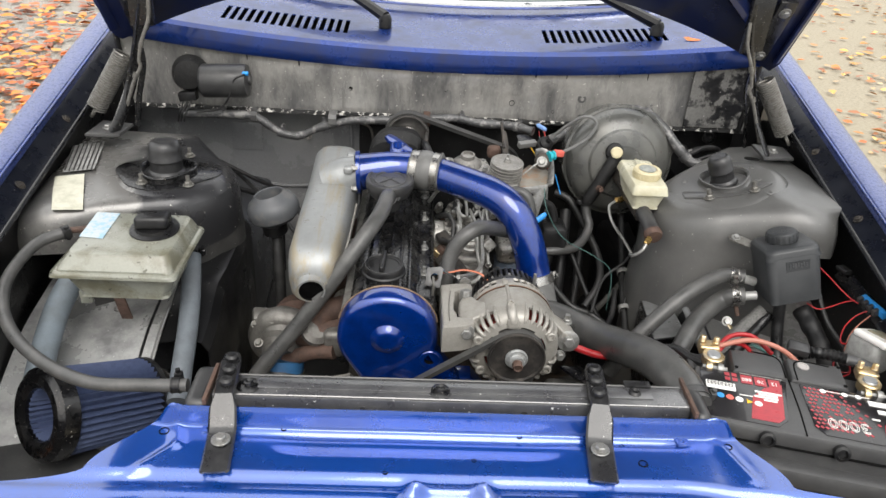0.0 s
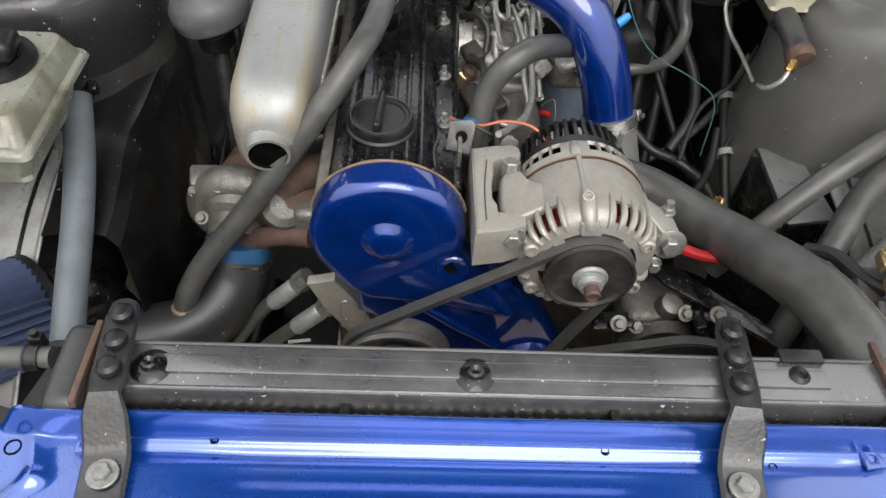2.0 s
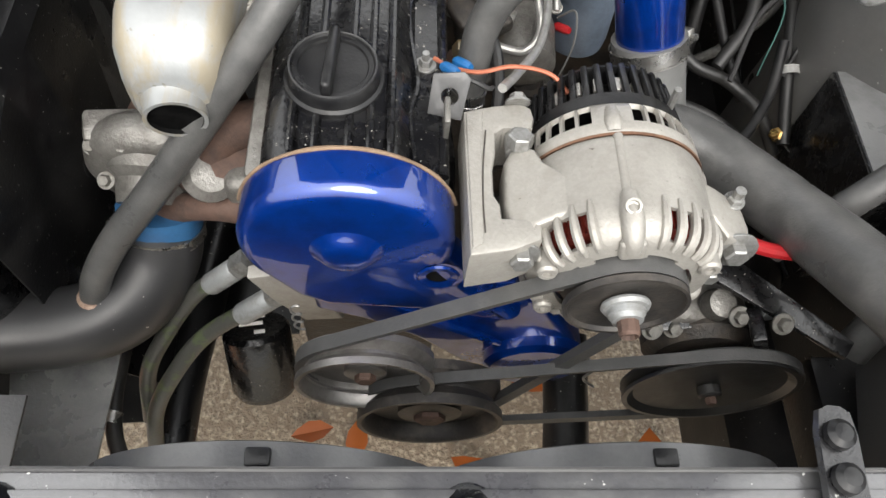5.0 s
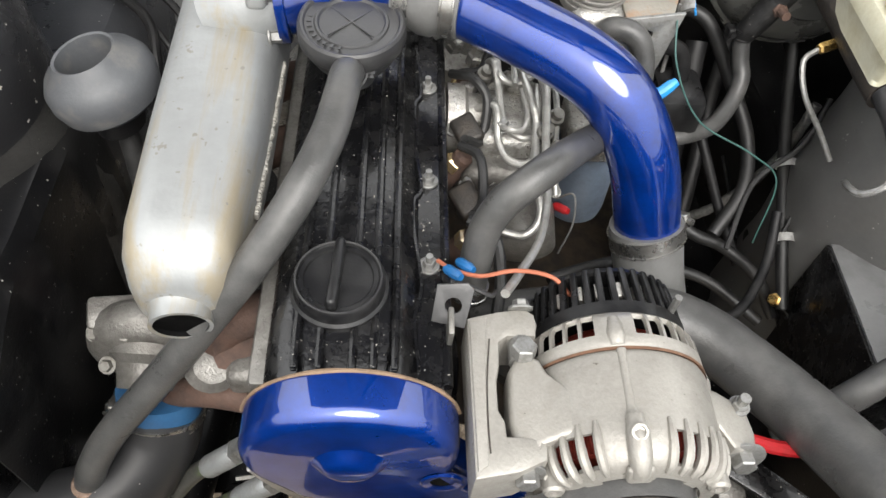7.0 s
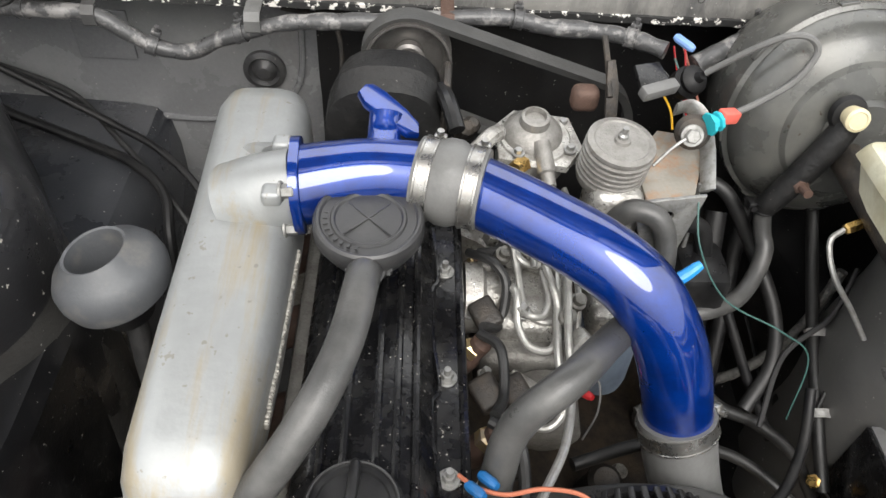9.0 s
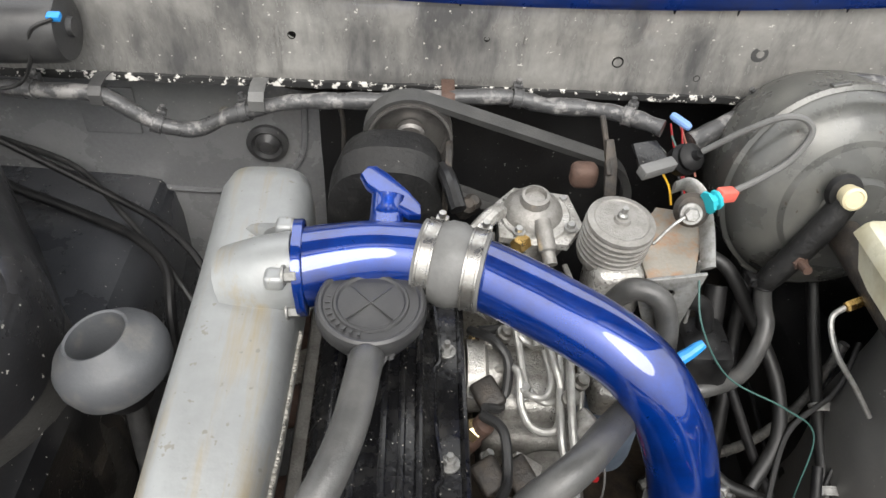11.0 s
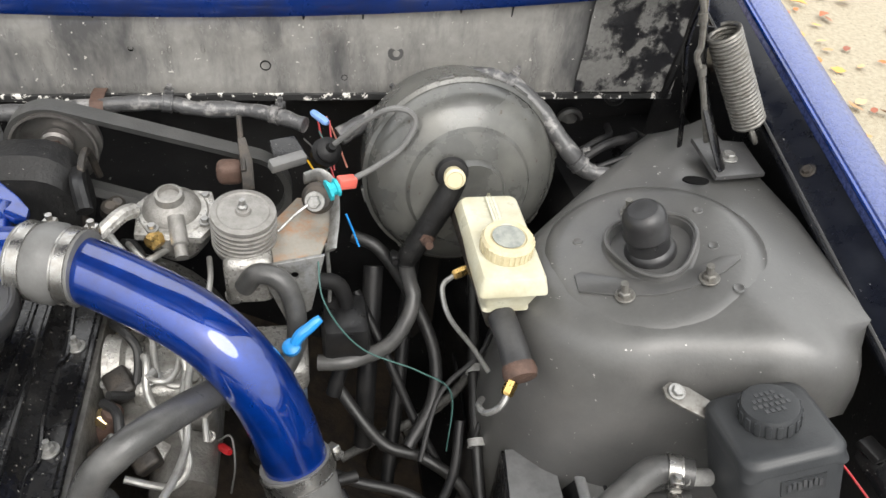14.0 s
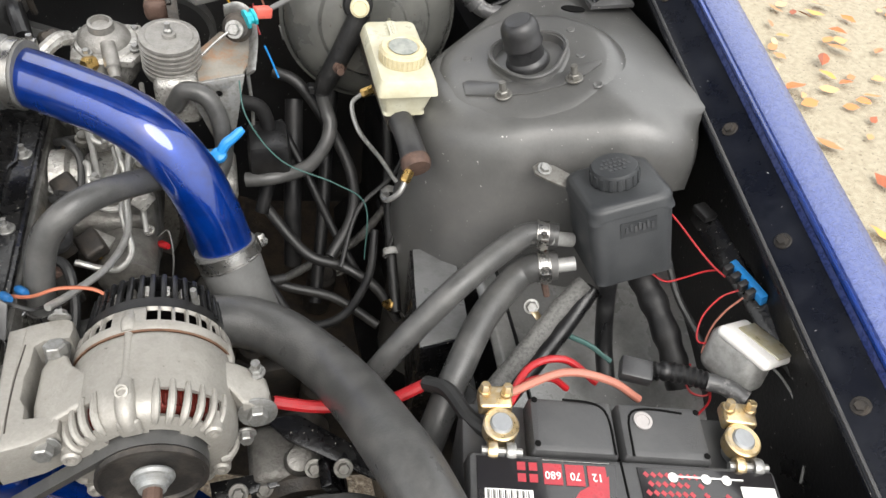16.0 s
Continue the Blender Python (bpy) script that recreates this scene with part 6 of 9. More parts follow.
part("throat", b, BRUSHED, man)
wd = None
rngw = random.Random(9)
for k in range(60):
    t = k / 59
    wd = box(wd, (lerp(-0.1145, -0.119, t) + rngw.uniform(-.0008, .0008), lerp(1.32, 1.16, t), lerp(0.806, 0.795, t)), (0.004, 0.0030, 0.005 + rngw.uniform(0, .002)), (rngw.uniform(-20, 20), 0, 0), 0.001, 1)
pieces("weld_ripple", wd, CAST_ALU, man, "lumpy weld bead")
for dy, dz in ((0.030, 0.018), (-0.030, 0.020), (0.028, -0.022), (-0.030, -0.020)):
    part("bolt", bolt(None, (-0.122, 1.345 + dy, 0.860 + dz), (1, 0, 0.1), 0.006, 0.010, 1.4), STEEL, man)
for dy in (0.030, -0.032):
    part("lug", box(None, (-0.128, 1.345 + dy, 0.878), (0.016, 0.016, 0.014), (0, 0, 0), 0.004, 3), BRUSHED, man)

pipe = thing("boost_pipe", (0.05, 1.32, 0.86), "glossy metallic blue boost pipe bent over the engine", "pipe")
part("flange", slab(None, [(0.037 * math.cos(a) * (1 + .12 * abs(math.sin(2 * a))), 0.036 * math.sin(a) * (1 + .12 * abs(math.sin(2 * a)))) for a in [2 * math.pi * k / 32 for k in range(32)]], 0.008, Matrix.Translation((-0.116, 1.345, 0.860)) @ axes((1, 0.06, 0.05)), 0.0015), PAINT_ENGINE, pipe)
part("inlet_pipe", tube(None, [(-0.112, 1.345, 0.860), (-0.085, 1.350, 0.864), (-0.055, 1.353, 0.868), (-0.025, 1.351, 0.870), (0.004, 1.345, 0.871)], [0.034, 0.031, 0.029, 0.029], 28), PAINT_ENGINE, pipe)
part("stub", tube(None, [(-0.045, 1.358, 0.872), (-0.044, 1.385, 0.882), (-0.043, 1.402, 0.893)], [0.019, 0.0145, 0.0145], 20), PAINT_ENGINE, pipe)
fx = Vector((0.047, -0.040, -0.015)).normalized()
fz = Vector((-0.25, 0.25, 0.9))
fz = (fz - fx * fz.dot(fx)).normalized()
fm = Matrix((fx, fz.cross(fx), fz)).transposed().to_4x4()
part("stub_flange", slab(None, [(-0.034, 0.004), (-0.030, 0.011), (-0.018, 0.013), (0.008, 0.0125), (0.026, 0.009), (0.034, 0.0), (0.028, -0.008), (0.008, -0.0115), (-0.018, -0.0125), (-0.031, -0.007)], 0.007, Matrix.Translation((-0.041, 1.404, 0.892)) @ fm, 0.0025), PAINT_ENGINE, pipe)
ELBOW = [(0.018, 1.341, 0.869), (0.040, 1.334, 0.867), (0.085, 1.306, 0.864), (0.126, 1.277, 0.860), (0.157, 1.254, 0.847), (0.182, 1.238, 0.815), (0.197, 1.226, 0.780), (0.206, 1.217, 0.748), (0.213, 1.206, 0.718)]
part("elbow", tube(None, ELBOW, 0.0292, 36), PAINT_ENGINE, pipe)
cp = thing("hose_coupler", (0.008, 1.343, 0.871), "grey silicone coupler with two steel clamps", "coupler", "couplers")
da = Vector((0.9, -0.25, 0.0))
part("sleeve", lathe(None, [(0.030, -0.026), (0.0335, -0.026), (0.034, -0.010), (0.0365, -0.004), (0.0365, 0.006), (0.0335, 0.012), (0.0335, 0.030), (0.030, 0.030)], (0.010, 1.343, 0.8705), da, 40), HOSE_GREY, cp)
part("clamp", clamp_band(None, Vector((0.010, 1.343, 0.8705)) - da.normalized() * 0.017, da, 0.0338, 0.012), CLAMP, cp)
part("clamp", clamp_band(None, Vector((0.010, 1.343, 0.8705)) + da.normalized() * 0.021, da, 0.0336, 0.012), CLAMP, cp)
cp = thing("hose_coupler", (0.212, 1.172, 0.69), "grey silicone reducer below the boost pipe", "coupler", "couplers")
db = Vector((0.3, -0.42, -0.85))
part("sleeve", tube(None, [(0.2085, 1.212, 0.735), (0.214, 1.203, 0.712), (0.224, 1.186, 0.678), (0.236, 1.166, 0.645)], [0.0325, 0.0325, 0.031, 0.030], 32), HOSE_GREY, cp)
part("clamp", clamp_band(None, (0.211, 1.208, 0.724), db, 0.0327, 0.015), CLAMP, cp)

hose("intercooler_hose", [(0.055, 1.125, 0.69), (0.10, 1.130, 0.70), (0.16, 1.135, 0.705), (0.215, 1.132, 0.704), (0.250, 1.116, 0.703), (0.277, 1.088, 0.705), (0.298, 1.056, 0.713), (0.313, 1.020, 0.728), (0.323, 0.986, 0.745), (0.332, 0.948, 0.764), (0.345, 0.900, 0.780), (0.356, 0.855, 0.782), (0.361, 0.822, 0.775)], 0.0268, HOSE_PALE, "thick black rubber hose with fine cloth weave", seg=24, bands=(0.97,), band_mat=PLASTIC_GREY, ribs=0.004, rib_len=0.003)
hose("coolant_hose", [(0.046, 1.130, 0.735), (0.049, 1.140, 0.772), (0.054, 1.151, 0.797), (0.064, 1.157, 0.820), (0.080, 1.163, 0.836), (0.100, 1.178, 0.841), (0.127, 1.213, 0.824), (0.157, 1.252, 0.800), (0.19, 1.29, 0.775)], 0.0128, HOSE_PALE, "matt black coolant hose arching over the injection pump", seg=18, bands=(0.04, 0.96), band_mat=CLAMP)
hose("coolant_hose", [(0.165, 1.375, 0.80), (0.180, 1.367, 0.824), (0.203, 1.358, 0.820), (0.214, 1.348, 0.79), (0.212, 1.335, 0.75), (0.19, 1.31, 0.72)], 0.0105, HOSE_PALE, "short black hose looping down behind the boost pipe", seg=16)
bre = thing("breather_valve", (-0.054, 1.293, 0.84), "round black crankcase breather valve", "breather")
lax = (0.0, -0.06, 1)
part("lid", lathe(None, [(0.041, -0.004), (0.0435, 0.0), (0.0435, 0.010), (0.0425, 0.013), (0.0405, 0.0145), (0.0385, 0.0140), (0.0370, 0.0122), (0.030, 0.0120), (0.0290, 0.0135), (0.0270, 0.0135), (0.0255, 0.0118), (0.001, 0.0118)], (-0.0525, 1.299, 0.858), lax, 56), PLASTIC_GREY, bre)
part("body", lathe(None, [(0.018, -0.045), (0.022, -0.025), (0.034, -0.018), (0.0395, -0.008), (0.0405, 0.0)], (-0.0525, 1.299, 0.858), lax, 40), PLASTIC_GREY, bre)
for a in (45, 135):
    part("raised_cross", box(None, (-0.0525, 1.2985, 0.8702), (0.050, 0.0016, 0.0012), (-3.4, 0, a), 0.0004), PLASTIC_GREY, bre)
for k in range(9):
    a = math.pi * (0.95 + 0.06 * k)
    part("raised_mark", box(None, (-0.0525 + 0.0335 * math.cos(a), 1.2985 + 0.0335 * math.sin(a), 0.8702), (0.0020, 0.0036, 0.0012), (0, 0, math.degrees(a) + 90)), PLASTIC_GREY, bre)
hose("breather_hose", [(-0.0535, 1.270, 0.846), (-0.0545, 1.243, 0.860), (-0.063, 1.190, 0.856), (-0.082, 1.143, 0.842), (-0.115, 1.110, 0.803), (-0.157, 1.092, 0.745), (-0.205, 1.073, 0.682), (-0.246, 1.053, 0.634), (-0.268, 1.037, 0.600), (-0.278, 1.029, 0.570)], 0.0132, HOSE_PALE, "long black breather hose crossing the engine", seg=20, bands=(0.02,), band_mat=PLASTIC_GREY)

# turbo side
tb = thing("turbocharger", (-0.22, 1.11, 0.62), "sooty turbocharger with grey compressor housing", "turbocharger")
part("scroll", tube(None, [(-0.225 + 0.042 * math.cos(a), 1.135, 0.635 + 0.042 * math.sin(a)) for a in [0.3 + 0.42 * k for k in range(14)]], [0.022, 0.020, 0.016, 0.012], 14), TURBO_ALU, tb)
part("cover", lathe(None, [(0.045, 0.02), (0.042, 0.0), (0.034, -0.008), (0.031, -0.03), (0.028, -0.03)], (-0.223, 1.125, 0.635), (0.05, 1, 0.5), 32), TURBO_ALU, tb)
part("turbine", lathe(None, [(0.05, 0), (0.058, 0.02), (0.05, 0.055), (0.03, 0.07)], (-0.205, 1.17, 0.62), (0, 1, 0), 28), RUST, tb)
part("actuator", lathe(None, [(0.02, 0), (0.024, 0.006), (0.024, 0.016), (0.016, 0.022)], (-0.165, 1.10, 0.67), (0.3, -0.5, 0.9), 24), TURBO_ALU, tb)
part("elbow", tube(None, [(-0.225, 1.10, 0.61), (-0.17, 1.085, 0.645), (-0.13, 1.075, 0.655)], 0.013, 12), RUST, tb)
part("flange", rounded(None, (-0.150, 1.075, 0.640), (-0.112, 1.115, 0.690), 0.010, 3), TURBO_ALU, tb)
part("manifold", tube(None, [(-0.19, 1.12, 0.655), (-0.165, 1.105, 0.668), (-0.14, 1.11, 0.675), (-0.115, 1.12, 0.68)], [0.020, 0.024, 0.022, 0.018], 14), RUST, tb, "rusty iron exhaust branch")
for p in ((-0.268, 1.128, 0.668), (-0.238, 1.122, 0.676), (-0.262, 1.112, 0.640)):
    part("bolt", bolt(None, p, (-0.1, -0.6, 0.8), 0.0055, 0.006, 1.5), DULL_STEEL, tb)
part("lug", box(None, (-0.252, 1.146, 0.672), (0.05, 0.03, 0.016), (15, 10, 12), 0.005, 2), TURBO_ALU, tb)
hose("silicone_hose", [(-0.221, 1.102, 0.618), (-0.2225, 1.095, 0.603), (-0.224, 1.088, 0.588)], 0.037, BLUE_SILICONE, "dark blue silicone hose on the turbo inlet", seg=28)
solo("band_clamp", clamp_band(None, (-0.223, 1.092, 0.596), (0.1, 0.35, 0.9), 0.0376, 0.012), CLAMP, "steel band clamp on the turbo inlet hose", "clamp")
hose("intake_pipe", [(-0.2225, 1.092, 0.597), (-0.228, 1.073, 0.574), (-0.245, 1.046, 0.555), (-0.272, 1.026, 0.545), (-0.312, 1.014, 0.542), (-0.36, 1.007, 0.545), (-0.42, 0.992, 0.555), (-0.47, 0.965, 0.58)], 0.0375, PIPE_BLACK, "satin black intake pipe bent towards the wing", "pipe", seg=32)
solo("pipe_weld", lathe(None, [(0.0205, -0.002), (0.0190, 0.002), (0.0160, 0.005), (0.0135, 0.008), (0.0125, 0.009)], (-0.277, 1.028, 0.572), (0, 0.1, 1), 20), WELD, "rough brazed joint where the breather joins the pipe", "weld")
of = thing("oil_filter", (-0.168, 1.06, 0.36), "black oil filter canister with white markings", "oil filter")
part("can", lathe(None, [(0.035, 0), (0.039, 0.006), (0.039, 0.075), (0.034, 0.086), (0.02, 0.088)], (-0.168, 1.08, 0.395), (0.1, -0.6, -0.75), 32), BLACK_ENAMEL, of)
b = None
for k, (w, o) in enumerate(((0.03, 0), (0.022, 0.002), (0.026, -0.003), (0.012, 0.006))):
    b = box(b, (-0.165 + o, 1.083 - 0.006 * k, 0.4375 - 0.0075 * k), (w, 0.004, 0.003), (40, 0, 8))
pieces("printed_bar", b, WHITE_PRINT, of)
for pts, lab in (([(-0.128, 1.05, 0.625), (-0.150, 1.050, 0.597), (-0.197, 1.045, 0.55), (-0.235, 1.02, 0.50), (-0.258, 1.0, 0.455), (-0.265, 0.97, 0.40)], "oil cooler hose with crimped steel end"), ([(-0.098, 1.03, 0.605), (-0.120, 1.030, 0.578), (-0.188, 1.017, 0.52), (-0.225, 0.99, 0.48), (-0.248, 0.965, 0.44), (-0.26, 0.94, 0.38)], "second oil cooler hose with crimped end")):
    o = thing("oil_hose", pts[0], lab, "hose", "oil hoses")
    part("hose", tube(None, pts[1:], 0.0084, 14), mat("olive_hose_%d" % len(bpy.data.materials), (0.050, 0.050, 0.044), 0.45, 0, (0.085, 0.12, 0.04), 0.5, 60, 300, 0.2, 0.3, 0.15, 0.12, (0.52, 0.60)), o)
    d = Vector(pts[2]) - Vector(pts[1])
    q = Vector(pts[1]) + d.normalized() * 0.045
    part("ferrule", lathe(None, [(0.0095, 0), (0.0108, 0.003), (0.0108, 0.038), (0.0093, 0.042)], pts[1], d, 20), DULL_ZINC, o)
    part("nut", lathe(None, [(0.0125, -0.022), (0.0125, -0.004), (0.010, 0.0)], pts[1], d, 6), STEEL, o)

# cup (unused air inlet trumpet) on its stalk
cup = thing("breather_cup", (-0.262, 1.284, 0.74), "grey rubber bulb with open mouth, cracked rim", "rubber bulb")
part("bulb", lathe(None, [(0.022, -0.030), (0.034, -0.028), (0.0435, -0.020), (0.0465, -0.008), (0.0455, 0.003), (0.040, 0.012), (0.033, 0.0165), (0.0285, 0.022), (0.0262, 0.0245), (0.0240, 0.0235), (0.0235, 0.016), (0.0235, -0.018), (0.001, -0.020)], (-0.2605, 1.286, 0.815), (-0.25, 0.0, 1), 52), CUP, cup)
part("seat", lathe(None, [(0.018, 0), (0.022, 0.004), (0.022, 0.022), (0.018, 0.028)], (-0.258, 1.29, 0.757), (-0.1, -0.1, 1), 28), RUBBER, cup)
part("stalk", tube(None, [(-0.257, 1.292, 0.75), (-0.252, 1.27, 0.68), (-0.25, 1.26, 0.58)], 0.010, 12), HOSE, cup)

# ---- injection side ----
ip = thing("injection_pump", (0.09, 1.33, 0.68), "oily cast aluminium diesel injection pump", "injection pump")
# Body and lower lobe take a darker metal to paint the shaded gaps.
part("body", rounded(None, (0.045, 1.265, 0.655), (0.135, 1.40, 0.735), 0.012, 3), TURBO_ALU, ip)
part("head_flange", lathe(None, [(0.034, 0), (0.034, 0.016), (0.026, 0.020), (0.024, 0.035)], (0.032, 1.335, 0.735), (1, 0, 0), 28), PUMP_ALU, ip)
part("governor", rounded(None, (0.06, 1.285, 0.725), (0.125, 1.36, 0.757), 0.010, 3), PUMP_ALU, ip)
part("lower_lobe", lathe(None, [(0.03, 0), (0.032, 0.01), (0.03, 0.05), (0.02, 0.055)], (0.105, 1.265, 0.695), (0, -1, -0.1), 24), TURBO_ALU, ip)
rngp = random.Random(21)
for k in range(26):
    p = (rngp.uniform(0.035, 0.15), rngp.uniform(1.24, 1.42), rngp.uniform(0.715, 0.768))
    kind = rngp.random()
    if kind < 0.45:
        bb = bolt(None, p, (rngp.uniform(-.6, .6), rngp.uniform(-.6, .6), 1), rngp.uniform(0.004, 0.0065), 0.008, 1.4)
        part("bolt", bb, STEEL if k % 2 else PUMP_ALU, ip)
    elif kind < 0.75:
        part("lug", box(None, p, [rngp.uniform(0.012, 0.028) for _ in range(3)], [rngp.uniform(-40, 40) for _ in range(3)], 0.003), PUMP_ALU, ip)
    else:
        part("union", lathe(None, [(0.009, 0), (0.009, 0.012), (0.007, 0.014), (0.006, 0.024), (0.004, 0.026)], p, (rngp.uniform(-.8, .8), rngp.uniform(-.8, .8), 1), 6), PUMP_ALU, ip)
for pts in ([(0.066, 1.38, 0.76), (0.073, 1.355, 0.79), (0.078, 1.335, 0.778), (0.084, 1.302, 0.762), (0.101, 1.290, 0.757), (0.117, 1.300, 0.760), (0.122, 1.326, 0.775), (0.116, 1.352, 0.785), (0.105, 1.40, 0.79)],
            [(0.055, 1.33, 0.75), (0.074, 1.311, 0.775), (0.077, 1.283, 0.760), (0.087, 1.266, 0.752), (0.107, 1.266, 0.752), (0.112, 1.295, 0.768), (0.106, 1.317, 0.782), (0.098, 1.36, 0.785)],
            [(0.125, 1.36, 0.785), (0.120, 1.322, 0.792), (0.116, 1.262, 0.775), (0.116, 1.219, 0.757), (0.103, 1.167, 0.765), (0.080, 1.121, 0.782), (0.066, 1.095, 0.795)],
            [(0.115, 1.34, 0.775), (0.113, 1.313, 0.772), (0.109, 1.253, 0.757), (0.115, 1.222, 0.730), (0.103, 1.208, 0.718), (0.085, 1.211, 0.716), (0.06, 1.215, 0.725)],
            [(0.060, 1.40, 0.77), (0.075, 1.377, 0.795), (0.078, 1.343, 0.786), (0.094, 1.338, 0.78), (0.110, 1.345, 0.785), (0.118, 1.38, 0.79)],
            [(0.02, 1.40, 0.78), (0.04, 1.395, 0.81), (0.07, 1.395, 0.82), (0.09, 1.42, 0.815)]):
    solo("injection_line", tube(None, pts, 0.0036, 10), LINE, "thin bent steel fuel injection line", "fuel line", "injection lines")
for pts in ([(0.128, 1.42, 0.80), (0.131, 1.39, 0.80), (0.129, 1.35, 0.79), (0.131, 1.31, 0.775), (0.128, 1.27, 0.755), (0.130, 1.24, 0.735)],
            [(0.050, 1.43, 0.815), (0.062, 1.405, 0.825), (0.080, 1.385, 0.815), (0.090, 1.36, 0.80), (0.092, 1.33, 0.785)],
            [(0.075, 1.30, 0.765), (0.085, 1.285, 0.772), (0.098, 1.287, 0.770), (0.104, 1.305, 0.772), (0.100, 1.33, 0.780)]):
    solo("injection_line", tube(None, pts, 0.0030, 10), LINE, "thin bent steel fuel injection line", "fuel line", "injection lines")
for x, y, z in ((0.128, 1.30, 0.772), (0.118, 1.285, 0.768), (0.110, 1.36, 0.782), (0.066, 1.352, 0.775)):
    part("banjo", lathe(None, [(0.0075, -0.004), (0.0080, 0.0), (0.0080, 0.005), (0.0055, 0.006), (0.0055, 0.012), (0.003, 0.013)], (x, y, z), (0.2, -0.3, 1), 12), DULL_STEEL, ip)
# Dark blocks added to stand for the shade between the pump's parts.
for x, y, z in ((0.050, 1.300, 0.752), (0.048, 1.225, 0.742), (0.075, 1.235, 0.728), (0.060, 1.165, 0.735)):
    part("gap_shade_block", box(None, (x, y, z), (0.024, 0.030, 0.018), (14, -18, 25), 0.004, 3), DARK_IRON, ip)
for x, y, z in ((0.038, 1.274, 0.735), (0.046, 1.185, 0.735), (0.044, 1.365, 0.745)):
    i = thing("injector", (x, y, z - 0.03), "brown crusted fuel injector in the head", "injector", "injectors")
    part("body", lathe(None, [(0.012, 0), (0.012, 0.02), (0.0095, 0.024), (0.0095, 0.042), (0.006, 0.046)], (x - 0.012, y, z - 0.025), (0.5, 0, 0.9), 16), RUST, i)
    part("nut", lathe(None, [(0.0105, 0), (0.0105, 0.009), (0.008, 0.011)], (x - 0.002, y, z - 0.002), (0.5, 0, 0.9), 6), GOLD, i)
hose("leak_off_hose", [(0.036, 1.365, 0.765), (0.054, 1.336, 0.785), (0.067, 1.318, 0.775), (0.062, 1.292, 0.75), (0.045, 1.277, 0.765)], 0.0045, BLACK_WIRE, "thin black leak-off hose between injectors", seg=10)
hose("leak_off_hose", [(0.040, 1.45, 0.80), (0.058, 1.425, 0.815), (0.072, 1.395, 0.80), (0.066, 1.365, 0.775), (0.044, 1.362, 0.768)], 0.0045, BLACK_WIRE, "thin black leak-off hose between injectors", seg=10)
hose("leak_off_hose", [(0.046, 1.185, 0.765), (0.066, 1.17, 0.765), (0.072, 1.14, 0.745), (0.068, 1.11, 0.72), (0.066, 1.09, 0.69)], 0.005, BLACK_WIRE, "thin black leak-off hose between injectors", seg=10)
hose("leak_off_hose", [(0.042, 1.27, 0.765), (0.058, 1.25, 0.77), (0.060, 1.215, 0.755), (0.050, 1.19, 0.765)], 0.0045, BLACK_WIRE, "thin black leak-off hose between injectors", seg=10)
for p, m_, lab in (((0.070, 1.244, 0.708), YELLOW, "small yellow crimp connector"), ((0.137, 1.258, 0.700), RED, "small red crimp connector"), ((0.034, 1.132, 0.782), BLUE_CRIMP, "small blue crimp connector"), ((0.024, 1.122, 0.787), BLUE_CRIMP, "small blue crimp connector")):
    solo("wire_connector", lathe(None, [(0.003, 0), (0.0042, 0.003), (0.0042, 0.014), (0.0028, 0.018)], p, (0.5, -0.6, 0.3), 10), m_, lab, "connector", "wire connectors")
hose("glow_plug_wire", [(0.018, 1.128, 0.788), (0.03, 1.118, 0.790), (0.05, 1.112, 0.792), (0.075, 1.114, 0.797), (0.103, 1.112, 0.792), (0.12, 1.10, 0.78)], 0.0017, ORANGE_WIRE, "copper-orange wire beside the alternator", "wire", seg=8)
hose("thin_wire", [(0.03, 1.10, 0.80), (0.042, 1.092, 0.806), (0.055, 1.09, 0.80), (0.06, 1.10, 0.79)], 0.0018, BLACK_WIRE, "thin black wire at the lifting eye", "wire", seg=6)
hose("steel_pipe", [(0.016, 1.10, 0.79), (0.026, 1.085, 0.77), (0.032, 1.065, 0.74), (0.033, 1.05, 0.70)], 0.004, BLACK_ENAMEL, "thin black pipe down the engine front", "pipe", seg=8)

# vacuum pump and filter head on top
vp = thing("vacuum_pump", (0.094, 1.455, 0.80), "round cast aluminium vacuum pump with brass union", "vacuum pump")
part("base", lathe(None, [(0.022, -0.05), (0.034, -0.03), (0.036, -0.008), (0.0365, 0.0), (0.033, 0.004)], (0.096, 1.448, 0.838), (0.0, -0.15, 1), 32), PUMP_ALU, vp)
part("dome", lathe(None, [(0.030, 0.0), (0.028, 0.006), (0.020, 0.013), (0.0145, 0.016), (0.0135, 0.024), (0.0105, 0.025), (0.0095, 0.020), (0.0005, 0.020)], (0.094, 1.452, 0.840), (0.0, -0.15, 1), 32), GREY_ALU, vp)
part("plate", slab(None, [(-0.038, -0.028), (0.026, -0.036), (0.044, -0.010), (0.034, 0.030), (-0.020, 0.038), (-0.040, 0.016)], 0.008, pose(0.098, 1.448, 0.832, 8, 0, 0), 0.002), PUMP_ALU, vp)
part("nozzle", lathe(None, [(0.0085, 0), (0.0085, 0.03), (0.0065, 0.032), (0.0065, 0.044)], (0.100, 1.432, 0.846), (0.18, -1, -0.55), 14), GREY_ALU, vp)
part("union", lathe(None, [(0.0085, 0), (0.0085, 0.012), (0.006, 0.014)], (0.084, 1.418, 0.832), (-0.5, -0.6, 0.1), 6), BRASS, vp)
for dx, dy in ((0.028, 0.022), (-0.028, 0.018), (0.030, -0.018), (-0.02, -0.026)):
    part("bolt", bolt(None, (0.098 + dx, 1.448 + dy, 0.840), (0, -0.1, 1), 0.0042, 0.005, 1.5), STEEL, vp)
